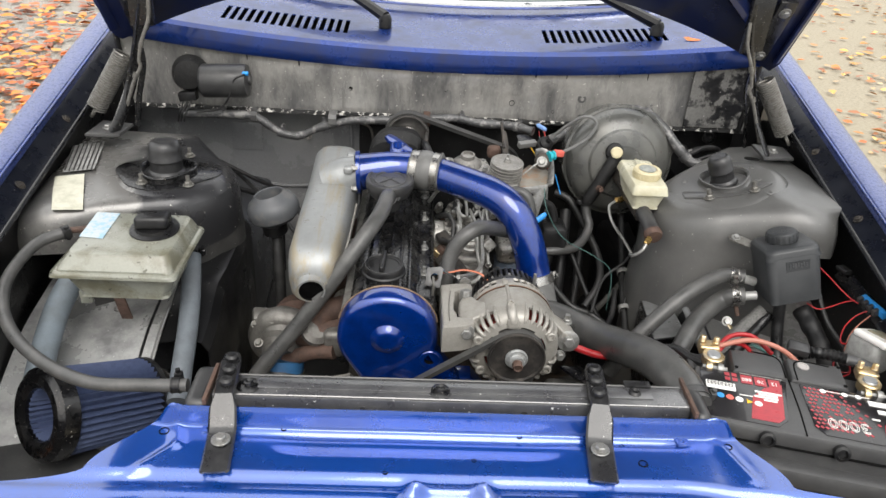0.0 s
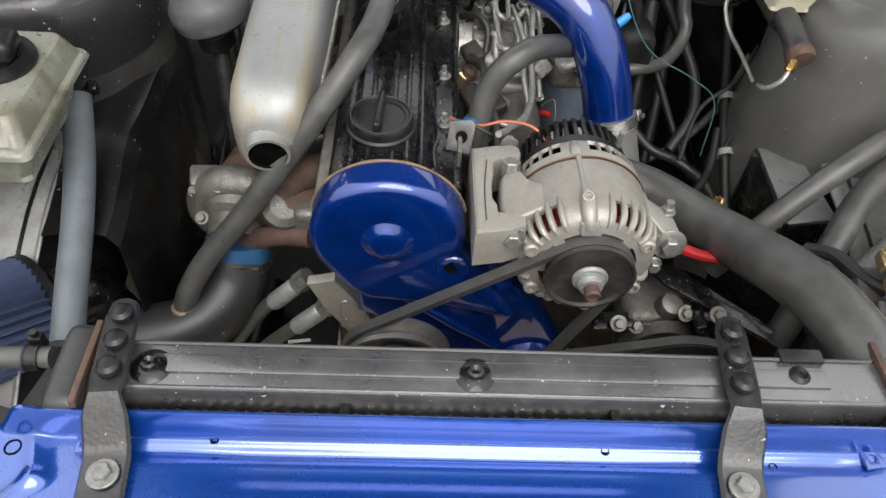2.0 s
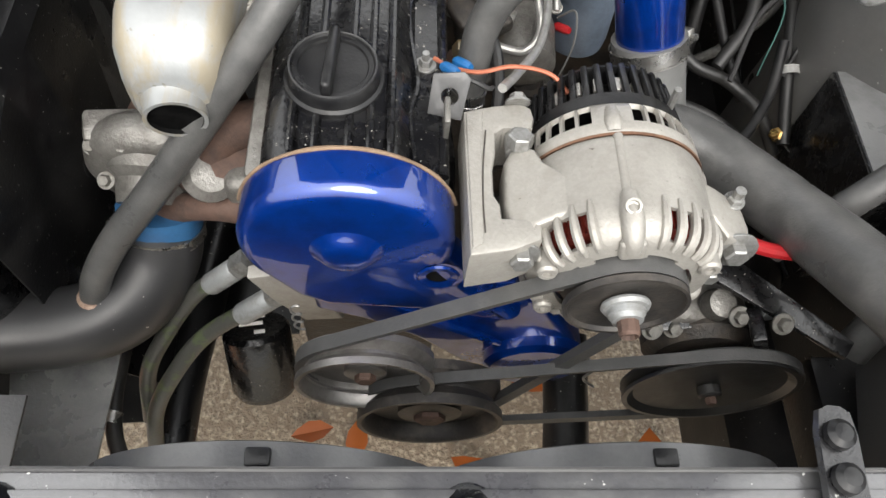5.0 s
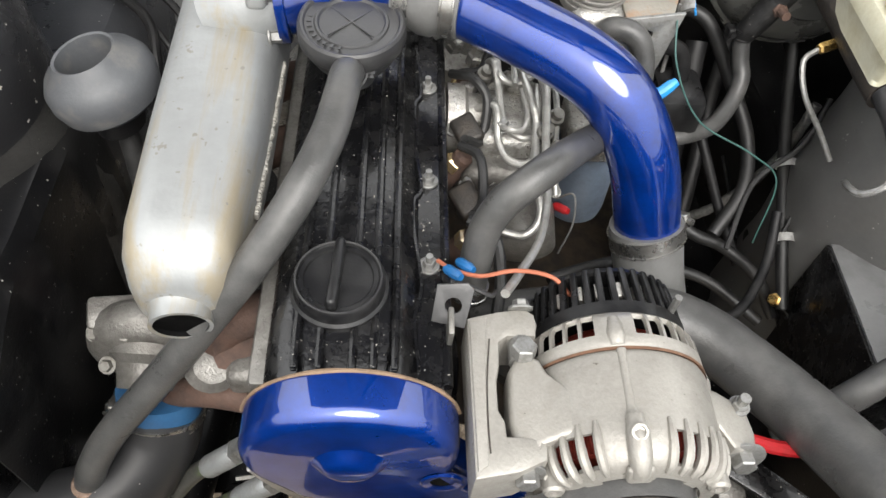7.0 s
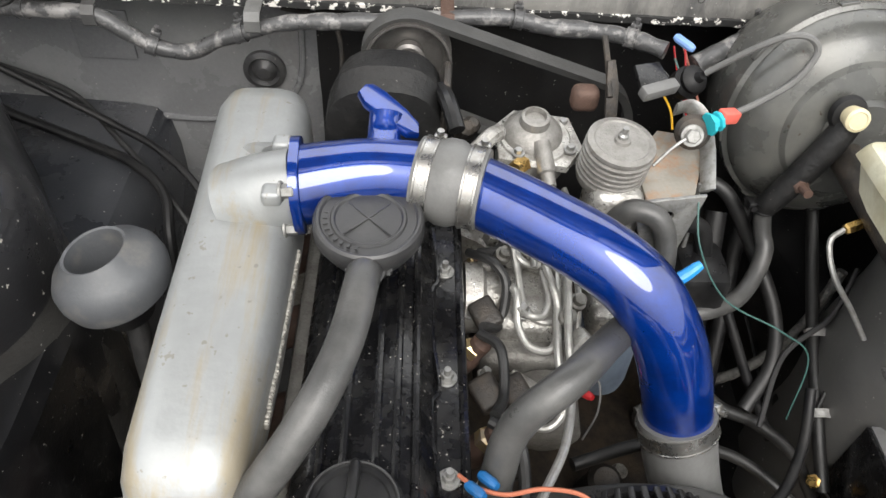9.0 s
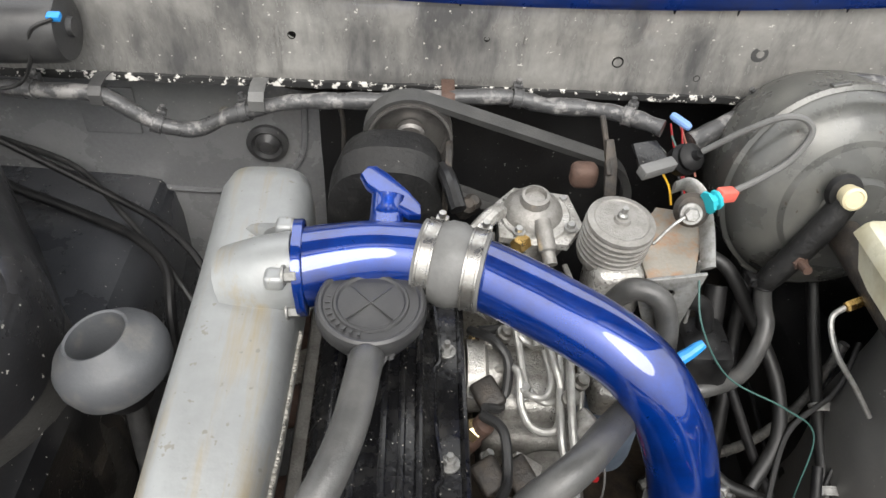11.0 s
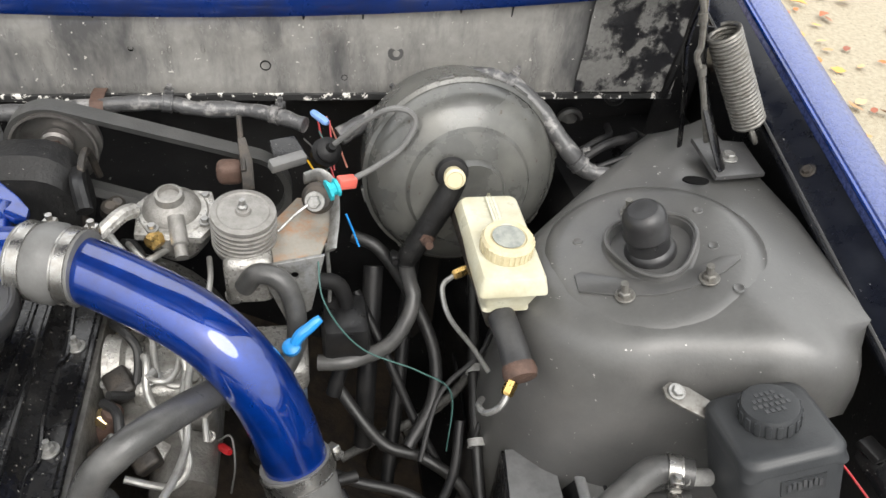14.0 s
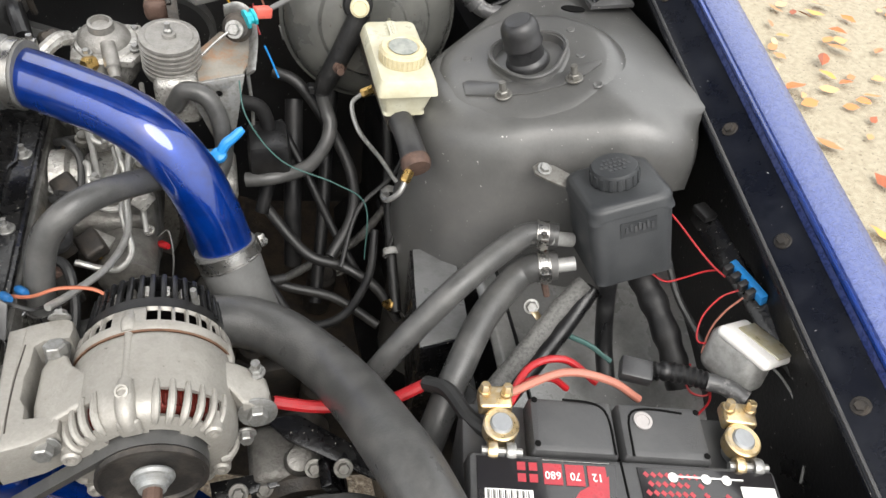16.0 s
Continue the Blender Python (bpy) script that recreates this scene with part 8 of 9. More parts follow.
part("ear", slab(None, [(-0.012, 0.010), (-0.004, 0.014), (0.010, 0.006), (0.032, -0.018), (0.026, -0.034), (-0.002, -0.010), (-0.012, 0.0)], 0.003, pose(0.534, 1.169, 0.842, 12, -8, 0), 0.0008, [(-0.003, 0.004, 0.003)]), DULL_STEEL, ct, "zinc mounting ear")
part("ear_bolt", bolt(None, (0.532, 1.172, 0.845), (0, -0.3, 1), 0.0055, 0.004, 1.4), STEEL, ct)
part("rear_ear", slab(None, [(-0.008, 0.008), (0.008, 0.010), (0.012, -0.020), (-0.010, -0.020)], 0.003, pose(0.624, 1.172, 0.868, 40, -10, 0), 0.0008, [(0.0, 0.003, 0.0035)]), BLACK_ENAMEL, ct)
for a, c in (((0.556, 1.120, 0.792), (0.530, 1.118, 0.800)), ((0.556, 1.100, 0.778), (0.528, 1.104, 0.772))):
    part("stub", rod(None, a, c, 0.0075, None, 16), FOIL, ct)
for pts, r, cl_, lab in (([(0.540, 1.121, 0.799), (0.520, 1.128, 0.797), (0.497, 1.124, 0.795), (0.437, 1.090, 0.782), (0.390, 1.070, 0.748), (0.350, 1.055, 0.705), (0.32, 1.05, 0.65)], 0.0125, (0.517, 1.124, 0.797), "black coolant hose from the upper tank stub"), ([(0.538, 1.104, 0.773), (0.520, 1.107, 0.770), (0.500, 1.108, 0.757), (0.455, 1.070, 0.745), (0.418, 1.023, 0.722), (0.390, 0.985, 0.690), (0.37, 0.96, 0.64)], 0.0150, (0.524, 1.106, 0.771), "thicker black coolant hose from the lower tank stub")):
    hh = thing("coolant_hose", pts[0], lab, "hose", "tank hoses")
    part("hose", tube(None, pts, r, 18), HOSE_PALE, hh)
    d = Vector(pts[1]) - Vector(pts[0])
    part("clamp", clamp_band(None, Vector(pts[0]) + d * 0.75, d, r + 0.0006, 0.012), CLAMP, hh)
    part("tail", rod(None, Vector(pts[0]) + d * 0.75 + Vector((0, -0.012, -0.012)), Vector(pts[0]) + d * 0.75 + Vector((0.004, -0.018, -0.026)), 0.0035, None, 6), RUST, hh)
hose("overflow_pipe", [(0.588, 1.082, 0.778), (0.590, 1.072, 0.74), (0.590, 1.05, 0.70), (0.588, 1.02, 0.675)], 0.0095, PLASTIC, "black pipe below the coolant tank", "pipe", seg=14)
hose("braided_sleeve", [(0.57, 1.09, 0.755), (0.54, 1.075, 0.735), (0.50, 1.045, 0.715), (0.46, 1.015, 0.70), (0.43, 0.99, 0.68)], 0.0115, BRAID, "black braided cable sleeve", "sleeve", seg=14, ribs=0.03, rib_len=0.0028, flat=0.7)
hose("braided_sleeve", [(0.578, 1.088, 0.75), (0.55, 1.065, 0.73), (0.51, 1.035, 0.71), (0.47, 1.005, 0.695), (0.44, 0.98, 0.675)], 0.0095, PLASTIC, "black braided cable sleeve", "sleeve", seg=12, ribs=0.03, rib_len=0.0028)
bt = thing("ground_strap", (0.525, 1.09, 0.72), "zinc bolt with a frayed earth strap", "strap")
part("bolt", bolt(None, (0.512, 1.085, 0.735), (-0.2, -0.8, 0.6), 0.006, 0.006, 1.4), STEEL, bt)
part("strap", tube(None, [(0.512, 1.083, 0.735), (0.522, 1.072, 0.722), (0.528, 1.062, 0.705)], 0.005, 6, flat=0.3), GOLD, bt)
hose("green_hose", [(0.535, 1.075, 0.71), (0.555, 1.062, 0.705), (0.575, 1.05, 0.70), (0.592, 1.03, 0.695)], 0.003, GREEN_WIRE, "thin teal hose by the battery", seg=8)
pl = thing("relay_box", (0.44, 1.15, 0.66), "grey folded sheet metal box on the inner wing", "box")
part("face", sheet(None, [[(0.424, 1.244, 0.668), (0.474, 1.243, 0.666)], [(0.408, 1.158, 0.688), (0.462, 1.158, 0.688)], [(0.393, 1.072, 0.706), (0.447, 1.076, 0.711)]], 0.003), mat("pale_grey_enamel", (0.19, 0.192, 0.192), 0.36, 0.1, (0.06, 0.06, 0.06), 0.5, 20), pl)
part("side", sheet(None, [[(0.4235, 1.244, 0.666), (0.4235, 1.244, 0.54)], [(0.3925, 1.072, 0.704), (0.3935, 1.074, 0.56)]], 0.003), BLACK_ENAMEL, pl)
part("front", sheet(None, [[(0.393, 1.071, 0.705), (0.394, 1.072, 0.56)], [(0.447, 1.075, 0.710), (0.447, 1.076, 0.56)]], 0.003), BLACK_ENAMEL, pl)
for p, d in (((0.412, 1.092, 0.674), (-0.8, 0.2, 0.3)), ((0.402, 1.232, 0.580), (-0.6, -0.3, 0.6))):
    fit_ = thing("brass_fitting", p, "small brass hexagon fitting with thin wires", "fitting", "brass fittings")
    part("hex", lathe(None, [(0.0075, 0), (0.0075, 0.009), (0.005, 0.010), (0.0045, 0.018)], p, d, 6), BRASS, fit_)
    part("wire", tube(None, [p, Vector(p) + Vector((0.03, -0.03, -0.02)), Vector(p) + Vector((0.06, -0.07, -0.03)), Vector(p) + Vector((0.075, -0.10, -0.04))], 0.0012, 6), BLACK_WIRE, fit_)

# fuse strip, relay and wires along the right apron
fs = thing("fuse_strip", (0.69, 1.03, 0.80), "black fuse rail with blue holder and small fuses", "fuse rail")
part("rail", tube(None, [(0.694, 1.118, 0.818), (0.697, 1.07, 0.812), (0.703, 1.02, 0.804), (0.708, 0.97, 0.796), (0.715, 0.915, 0.790)], 0.012, 8, flat=0.2), BLACK_ENAMEL, fs)
part("holder", box(None, (0.7005, 1.024, 0.812), (0.008, 0.050, 0.014), (0, -20, 9), 0.0015), BLUE_PLASTIC, fs, "bright blue fuse holder")
for k in range(4):
    part("fuse", box(None, (0.690 + 0.0018 * k, 1.043 - 0.011 * k, 0.811), (0.010, 0.0065, 0.012), (0, -20, 9), 0.0015), PLASTIC_GREY, fs)
part("top_lug", box(None, (0.692, 1.110, 0.826), (0.016, 0.022, 0.008), (0, 0, 14), 0.002), PLASTIC, fs)
part("end_lug", box(None, (0.716, 0.912, 0.80), (0.030, 0.012, 0.004), (0, 0, 14), 0.001), BLACK_ENAMEL, fs)
part("bolt", bolt(None, (0.722, 0.908, 0.803), (0, 0, 1), 0.0045, 0.004, 1.5), STEEL, fs)
rl = thing("relay", (0.69, 0.97, 0.76), "silver relay can with a pale rounded lid", "relay")
part("can", box(None, (0.678, 0.970, 0.766), (0.038, 0.058, 0.050), (-10, 10, 14), 0.012, 5), FOIL, rl)
part("lid", box(None, (0.683, 0.966, 0.792), (0.041, 0.060, 0.012), (-10, 10, 14), 0.0056, 5), WHITE_PRINT, rl, "worn white rounded lid")
part("sticker", box(None, (0.692, 0.964, 0.7975), (0.024, 0.048, 0.0025), (-10, 10, 14), 0.0008), mat("pale_ochre_sticker", (0.40, 0.36, 0.24), 0.35, 0.2, (0.55, 0.54, 0.48), 0.6, 80), rl)
for pts, m_ in (([(0.622, 1.165, 0.84), (0.642, 1.135, 0.834), (0.658, 1.100, 0.824), (0.669, 1.070, 0.815), (0.677, 1.050, 0.810), (0.683, 1.036, 0.809)], RED),
                ([(0.628, 1.075, 0.782), (0.640, 1.062, 0.780), (0.655, 1.058, 0.787), (0.672, 1.052, 0.801), (0.682, 1.046, 0.808)], RED),
                ([(0.690, 1.020, 0.806), (0.676, 1.022, 0.795), (0.660, 1.015, 0.777), (0.652, 1.000, 0.762), (0.660, 0.992, 0.765), (0.674, 0.994, 0.778)], RED),
                ([(0.692, 1.012, 0.804), (0.678, 1.010, 0.788), (0.664, 1.002, 0.772), (0.656, 0.990, 0.752)], PINK_WIRE),
                ([(0.645, 0.985, 0.742), (0.634, 0.972, 0.738), (0.632, 0.955, 0.740), (0.644, 0.948, 0.744), (0.652, 0.962, 0.746), (0.640, 0.940, 0.748), (0.618, 0.925, 0.752)], RED)):
    solo("wire", tube(None, pts, 0.0011, 8), m_, "thin red wire among the fuse rail wiring", "wire", "fuse wires")
hose("rubber_sleeve", [(0.632, 1.09, 0.76), (0.640, 1.06, 0.745), (0.646, 1.02, 0.725), (0.650, 0.985, 0.70)], 0.014, RUBBER, "wrinkled black rubber sleeve over wires", "sleeve", seg=14, wobble=0.2)
hose("black_cable", [(0.655, 1.10, 0.79), (0.660, 1.06, 0.76), (0.668, 1.02, 0.745), (0.672, 0.98, 0.735)], 0.004, BLACK_WIRE, "black cable beside the fuse rail", "cable", seg=8)
hose("thin_wire", [(0.672, 0.965, 0.765), (0.690, 0.945, 0.785), (0.706, 0.915, 0.77), (0.708, 0.88, 0.745), (0.695, 0.855, 0.73)], 0.0013, HOSE_GREY, "thin grey wire looping over the battery end", "wire", seg=6)
hose("corrugated_conduit", [(0.575, 0.975, 0.752), (0.595, 0.972, 0.760), (0.618, 0.962, 0.764), (0.636, 0.950, 0.765)], 0.0088, PLASTIC, "black corrugated cable conduit", "conduit", seg=14, ribs=0.10, rib_len=0.0028)
hose("blue_tape_cable", [(0.636, 0.950, 0.765), (0.650, 0.940, 0.767), (0.662, 0.925, 0.766)], 0.0085, TAPE, "taped cable end with blue tape", "cable", seg=12, wobble=0.2)
solo("cable_lug", box(None, (0.572, 0.972, 0.766), (0.030, 0.022, 0.014), (8, 0, -25), 0.003), PLASTIC_GREY, "black rubber cable shoe behind the battery", "cable shoe")

# ---- battery ----
bm_ = Matrix.Translation((0.405, 0.973, 0.7755)) @ pose(0, 0, 0, 0, 0, -13.7) @ Matrix.Diagonal((0.955, 1, 1, 1))


def bpart(name, b, material, parent, label=""):
    bmesh.ops.transform(b, verts=b.verts, matrix=bm_)
    return part(name, b, material, parent, label)


def bpieces(name, b, material, parent):
    bmesh.ops.transform(b, verts=b.verts, matrix=bm_)
    pieces(name, b, material, parent)


bat = thing("battery", bm_ @ Vector((0.14, -0.09, -0.19)), "black car battery with red and white label", "battery")
bpart("case", tapered_box(None, (0.004, -0.172, 0.272, -0.002), (0.0, -0.175, 0.276, 0.0), -0.19, -0.020, 0.005), BAT_TOP, bat)
bpart("front_lid", tapered_box(None, (0.002, -0.174, 0.274, -0.058), (0.003, -0.173, 0.273, -0.059), -0.021, 0.0, 0.004), BAT_TOP, bat)
for x0, x1 in ((0.058, 0.137), (0.1395, 0.220)):
    bpart("cover_plate", tapered_box(None, (x0, -0.0575, x1, -0.003), (x0 + .001, -0.057, x1 - .001, -0.004), -0.021, 0.001, 0.003), BAT_TOP, bat)
for pts in ([(0.090, -0.006, 0.0012), (0.118, -0.008, 0.0012), (0.130, -0.02, 0.0012), (0.132, -0.056, 0.0012)], [(0.200, -0.012, 0.0012), (0.168, -0.010, 0.0012), (0.150, -0.018, 0.0012), (0.148, -0.056, 0.0012)], [(0.135, -0.06, 0.0002), (0.138, -0.12, 0.0002), (0.138, -0.172, 0.0002)]):
    bpart("groove", tube(None, pts, 0.0011, 6, 4), HOLE, bat)
bpart("eye", lathe(None, [(0.0085, 0), (0.0085, 0.0015), (0.006, 0.0018), (0.0055, 0.0008), (0.001, 0.0008)], (0.162, -0.022, 0.001), (0, 0, 1), 28), GREY_PRINT, bat)
for x, y in ((0.064, -0.008), (0.064, -0.050), (0.214, -0.010), (0.214, -0.052)):
    bpart("pin", lathe(None, [(0.0028, 0), (0.0028, 0.0006), (0.001, 0.0008)], (x, y, 0.001), (0, 0, 1), 12), HOLE, bat)
for x in (0.090, 0.182):
    bpart("vent_plug", lathe(None, [(0.010, 0), (0.010, 0.008), (0.0065, 0.009), (0.006, 0.004), (0.001, 0.004)], (x, -0.1755, -0.012), (0, -1, 0.35), 24), PLASTIC, bat)
bpart("front_ledge", tapered_box(None, (-0.010, -0.200, 0.290, -0.170), (-0.010, -0.196, 0.290, -0.172), -0.062, -0.040, 0.004), BAT_TOP, bat)
bpart("top_groove", tube(None, [(0.002, -0.1765, -0.021), (0.14, -0.1765, -0.021), (0.272, -0.1765, -0.021)], 0.0016, 6, 3), HOLE, bat)
for k in range(4):
    bpart("rail_pad", tapered_box(None, (0.060 + 0.058 * k, -0.204, 0.104 + 0.058 * k, -0.17), (0.060 + 0.058 * k, -0.203, 0.104 + 0.058 * k, -0.17), -0.078, -0.066, 0.002), BAT_TOP, bat)
lab_l = bpart("label", slab(None, [(0.010, -0.165), (0.104, -0.165), (0.118, -0.150), (0.130, -0.066), (0.010, -0.064)], 0.0012, pose(0, 0, 0.0), 0.0003), BAT_LABEL, bat, "glossy black and red printed label")
lab_r = bpart("label", slab(None, [(0.148, -0.066), (0.152, -0.150), (0.164, -0.164), (0.268, -0.164), (0.268, -0.064)], 0.0012, pose(0, 0, 0.0), 0.0003), BAT_LABEL, bat, "glossy black label with red dots")


def rect(x0, y0, x1, y1, z=0.0013, h=0.0004):
    return box(None, ((x0 + x1) / 2, (y0 + y1) / 2, z), (x1 - x0, y1 - y0, h))


bpart("red_panel", slab(None, [(0.070, -0.158), (0.105, -0.158), (0.114, -0.148), (0.122, -0.076), (0.096, -0.090), (0.078, -0.112)], 0.0004, pose(0, 0, 0.0013)), RED_LABEL, lab_l)
rngb = random.Random(12)
b = None
for i in range(14):
    for j in range(11):
        x, y = 0.155 + 0.0062 * i + 0.003 * (j % 2), -0.150 + 0.0078 * j
        if rngb.random() < 1.05 - i / 14:
            b = box(b, (x, y, 0.0014), (0.0036, 0.0046, 0.0003), (0, 0, 45))
bpieces("red_dot", b, RED_LABEL, lab_r)
for x0 in (0.104, 0.085, 0.066):
    bpart("red_box", rect(x0, -0.086, x0 + 0.016, -0.068, 0.0016), RED_LABEL, lab_l)
b = None
for i in range(2):
    for j in range(2):
        b = merge(b, rect(0.044 + 0.010 * i, -0.085 + 0.010 * j, 0.051 + 0.010 * i, -0.078 + 0.010 * j, 0.0016))
bpieces("red_square", b, RED_LABEL, lab_l)
bpart("barcode_field", rect(0.016, -0.108, 0.056, -0.092, 0.0016), WHITE_PRINT, lab_l)
b = None
for k in range(22):
    b = merge(b, rect(0.018 + 0.0016 * k, -0.101, 0.0185 + 0.0016 * k + 0.0006 * (k % 3 == 0), -0.093, 0.002))
bpieces("barcode_line", b, BAT_LABEL, lab_l)
for k, m_ in enumerate((YELLOW, BLUE_PLASTIC, RED_PALE, WHITE_PRINT, YELLOW, WHITE_PRINT)):
    bpart("symbol", lathe(None, [(0.0052, 0), (0.0052, 0.0005), (0.004, 0.0006)], (0.021 + 0.0125 * k, -0.120 - 0.0012 * k, 0.0014), (0, 0, 1), 3 if k in (0, 4) else 20), m_, lab_l)
b = None
for k, (x, w) in enumerate(((0.082, 0.036), (0.086, 0.026), (0.080, 0.032), (0.092, 0.018))):
    b = merge(b, rect(x, -0.102 - 0.0052 * k, x + w, -0.0985 - 0.0052 * k, 0.0019))
for k in range(5):
    b = merge(b, rect(0.066, -0.0648 - 0.0001 * k, 0.124, -0.0640, 0.0019))
b = merge(b, rect(0.060, -0.114, 0.078, -0.1125, 0.0019))
bpieces("white_bar", b, WHITE_PRINT, lab_l)
b = None
for x, y, w, h in ((0.236, -0.088, 0.030, 0.010), (0.244, -0.103, 0.022, 0.008), (0.232, -0.118, 0.010, 0.003), (0.18, -0.073, 0.06, 0.0012)):
    b = merge(b, rect(x, y, x + w, y + h, 0.0018))
for x in (0.178, 0.207, 0.225):
    b = lathe(b, [(0.0042, 0), (0.0042, 0.0005), (0.003, 0.0006)], (x, -0.0735, 0.0016), (0, 0, 1), 18)
bpieces("white_bar", b, WHITE_PRINT, lab_r)
bpart("red_emblem", slab(None, [(0.240, -0.150), (0.262, -0.150), (0.262, -0.120), (0.246, -0.124)], 0.0004, pose(0, 0, 0.0013)), RED_LABEL, lab_r)


def lettering(text, size, m, material, parent, outline=0.0):
    """Raised lettering in the built-in font, as a mesh."""
    cu = bpy.data.curves.new("lettering", "FONT")
    cu.body, cu.size, cu.extrude, cu.align_x, cu.align_y = text, size, 0.0002, "CENTER", "CENTER"
    if outline:
        cu.fill_mode, cu.bevel_depth = "NONE", outline
    cu.resolution_u = 2
    tmp = bpy.data.objects.new("lettering_curve", cu)
    me = bpy.data.meshes.new_from_object(tmp)
    bpy.data.objects.remove(tmp)
    b = bmesh.new()
    b.from_mesh(me)
    bpy.data.meshes.remove(me)
    bpy.data.curves.remove(cu)
    bmesh.ops.transform(b, verts=b.verts, matrix=m)
    return part("lettering", b, material, parent)


for text, x in (("12", 0.112), ("70", 0.093), ("680", 0.074)):
    lettering(text, 0.0095, bm_ @ pose(x, -0.078, 0.0022, 0, 0, 180), WHITE_PRINT, lab_l)
lettering("3000", 0.027, bm_ @ pose(0.197, -0.138, 0.0018, 0, 0, 180), WHITE_PRINT, lab_r, 0.00035)
plate = bpart("front_label", box(None, (0.165, -0.1915, -0.098), (0.135, 0.0015, 0.034)), FOIL, bat, "silver printed label")
b = None
for k in range(9):
    b = box(b, (0.115 + 0.0125 * k, -0.1926, -0.086), (0.009, 0.0006, 0.0022))
    b = box(b, (0.125 + 0.007 * k, -0.1926, -0.108), (0.005, 0.0006, 0.0018))
bpieces("printed_bar", b, BAT_LABEL, plate)
lettering("YI 11238602", 0.0125, bm_ @ pose(0.165, -0.1929, -0.0975, 90, 0, 0), BAT_LABEL, plate)


def terminal(x, flip, label):
    """A lead post in a two-bolt clamp."""
    t = thing("battery_terminal", bm_ @ Vector((x, -0.035, 0.0)), label, "terminal", "battery terminals")
    post = lathe(None, [(0.0105, -0.02), (0.010, 0.006), (0.0085, 0.008), (0.001, 0.008)], (x, -0.036, 0.0), (0, 0, 1), 28)
    bpart("post", post, LEAD, t)
    bpart("ring", lathe(None, [(0.0105, -0.008), (0.0155, -0.008), (0.0160, 0.004), (0.0145, 0.0055), (0.0105, 0.005)], (x, -0.036, 0.0), (0, 0, 1), 32), GOLD, t)
    b = box(None, (x - 0.004 * flip, -0.010, -0.001), (0.030, 0.022, 0.014), (0, 0, 4 * flip), 0.003, 3)
    bpart("clamp_block", b, GOLD, t)
    for dx in (-0.010, 0.010):
        bpart("bolt", bolt(None, (x + dx - 0.004 * flip, -0.007, 0.006), (0, 0.25, 1), 0.0048, 0.008, 1.2), GOLD, t)
        bpart("jaw", lathe(None, [(0.0075, -0.004), (0.0082, 0.0), (0.0075, 0.004)], (x + dx * 0.8, -0.058, -0.002), (1, 0, 0), 20), GOLD if dx < 0 else STEEL, t)
    bpart("jaw_bolt", rod(None, (x - 0.017, -0.058, -0.002), (x + 0.018, -0.058, -0.002), 0.0038, None, 8), STEEL, t)
    return t


terminal(0.032, 1, "brass coloured battery clamp with cables")
terminal(0.250, -1, "brass coloured battery clamp at the outer corner")
for pts, m_, r, lab in (([(0.244, 1.017, 0.725), (0.288, 1.013, 0.712), (0.345, 1.010, 0.712), (0.388, 1.014, 0.727)], RED, 0.0058, "thick red battery cable"), ([(0.385, 1.014, 0.727), (0.400, 0.993, 0.742), (0.410, 0.955, 0.752), (0.425, 0.930, 0.760)], BLACK_WIRE, 0.0075, "black heat-shrunk end of the battery cable"),
                        ([(0.440, 0.955, 0.768), (0.470, 0.985, 0.775), (0.505, 0.988, 0.775), (0.535, 0.972, 0.755)], RED, 0.0035, "red battery cable curving behind the lid"), ([(0.438, 0.95, 0.766), (0.462, 0.972, 0.77), (0.488, 0.975, 0.768), (0.505, 0.97, 0.755)], RED, 0.0032, "short red battery cable from the clamp"),
                        ([(0.440, 0.962, 0.772), (0.496, 0.972, 0.779), (0.539, 0.962, 0.772), (0.570, 0.950, 0.752)], PINK_WIRE, 0.0038, "brownish pink battery cable")):
    hose("battery_cable", pts, r, m_, lab, "cable", seg=10)
solo("battery_tray", rounded(None, (0.375, 0.735, 0.50), (0.72, 0.985, 0.572), 0.01, 2), BLACK_SHELL, "black battery tray on the inner wing", "tray")
solo("front_crossmember", rounded(None, (0.385, 0.70, 0.45), (0.72, 0.768, 0.655), 0.012, 2), BLACK_SHELL, "black painted panel ahead of the battery", "panel")

# ---- left side: washer tank, air filter, hoses ----
wt = thing("washer_tank", (-0.42, 1.05, 0.79), "dirty translucent washer tank with black cap", "tank")
part("lower", tapered_box(None, (-0.486, 1.000, -0.360, 1.125), (-0.504, 0.992, -0.348, 1.135), 0.796, 0.842, 0.014, 6), WASHER, wt)
part("flange", tapered_box(None, (-0.514, 0.978, -0.338, 1.142), (-0.513, 0.979, -0.339, 1.141), 0.840, 0.846, 0.014, 6), WASHER, wt)
part("upper", tapered_box(None, (-0.506, 0.986, -0.345, 1.138), (-0.495, 1.002, -0.352, 1.134), 0.845, 0.868, 0.012, 6), WASHER, wt)
b = lathe(None, [(0.034, 0), (0.036, 0.003), (0.035, 0.006), (0.028, 0.008), (0.027, 0.012)], (-0.394, 1.078, 0.867), (0, -0.1, 1), 40)
cap_w = part("cap", b, PLASTIC, wt, "black domed screw cap with grip")
part("grip", box(None, (-0.394, 1.076, 0.886), (0.048, 0.036, 0.020), (-5, 0, 6), 0.006, 3), PLASTIC, cap_w)
part("label", slab(None, [(-0.497, 1.135), (-0.462, 1.134), (-0.458, 1.052), (-0.493, 1.056)], 0.0008, pose(0, -0.008, 0.8685)), LABEL_W, wt, "faded bluish paper label")
part("hose_nipple", rod(None, (-0.50, 1.10, 0.855), (-0.535, 1.098, 0.850), 0.005, None, 12), RUST, wt)
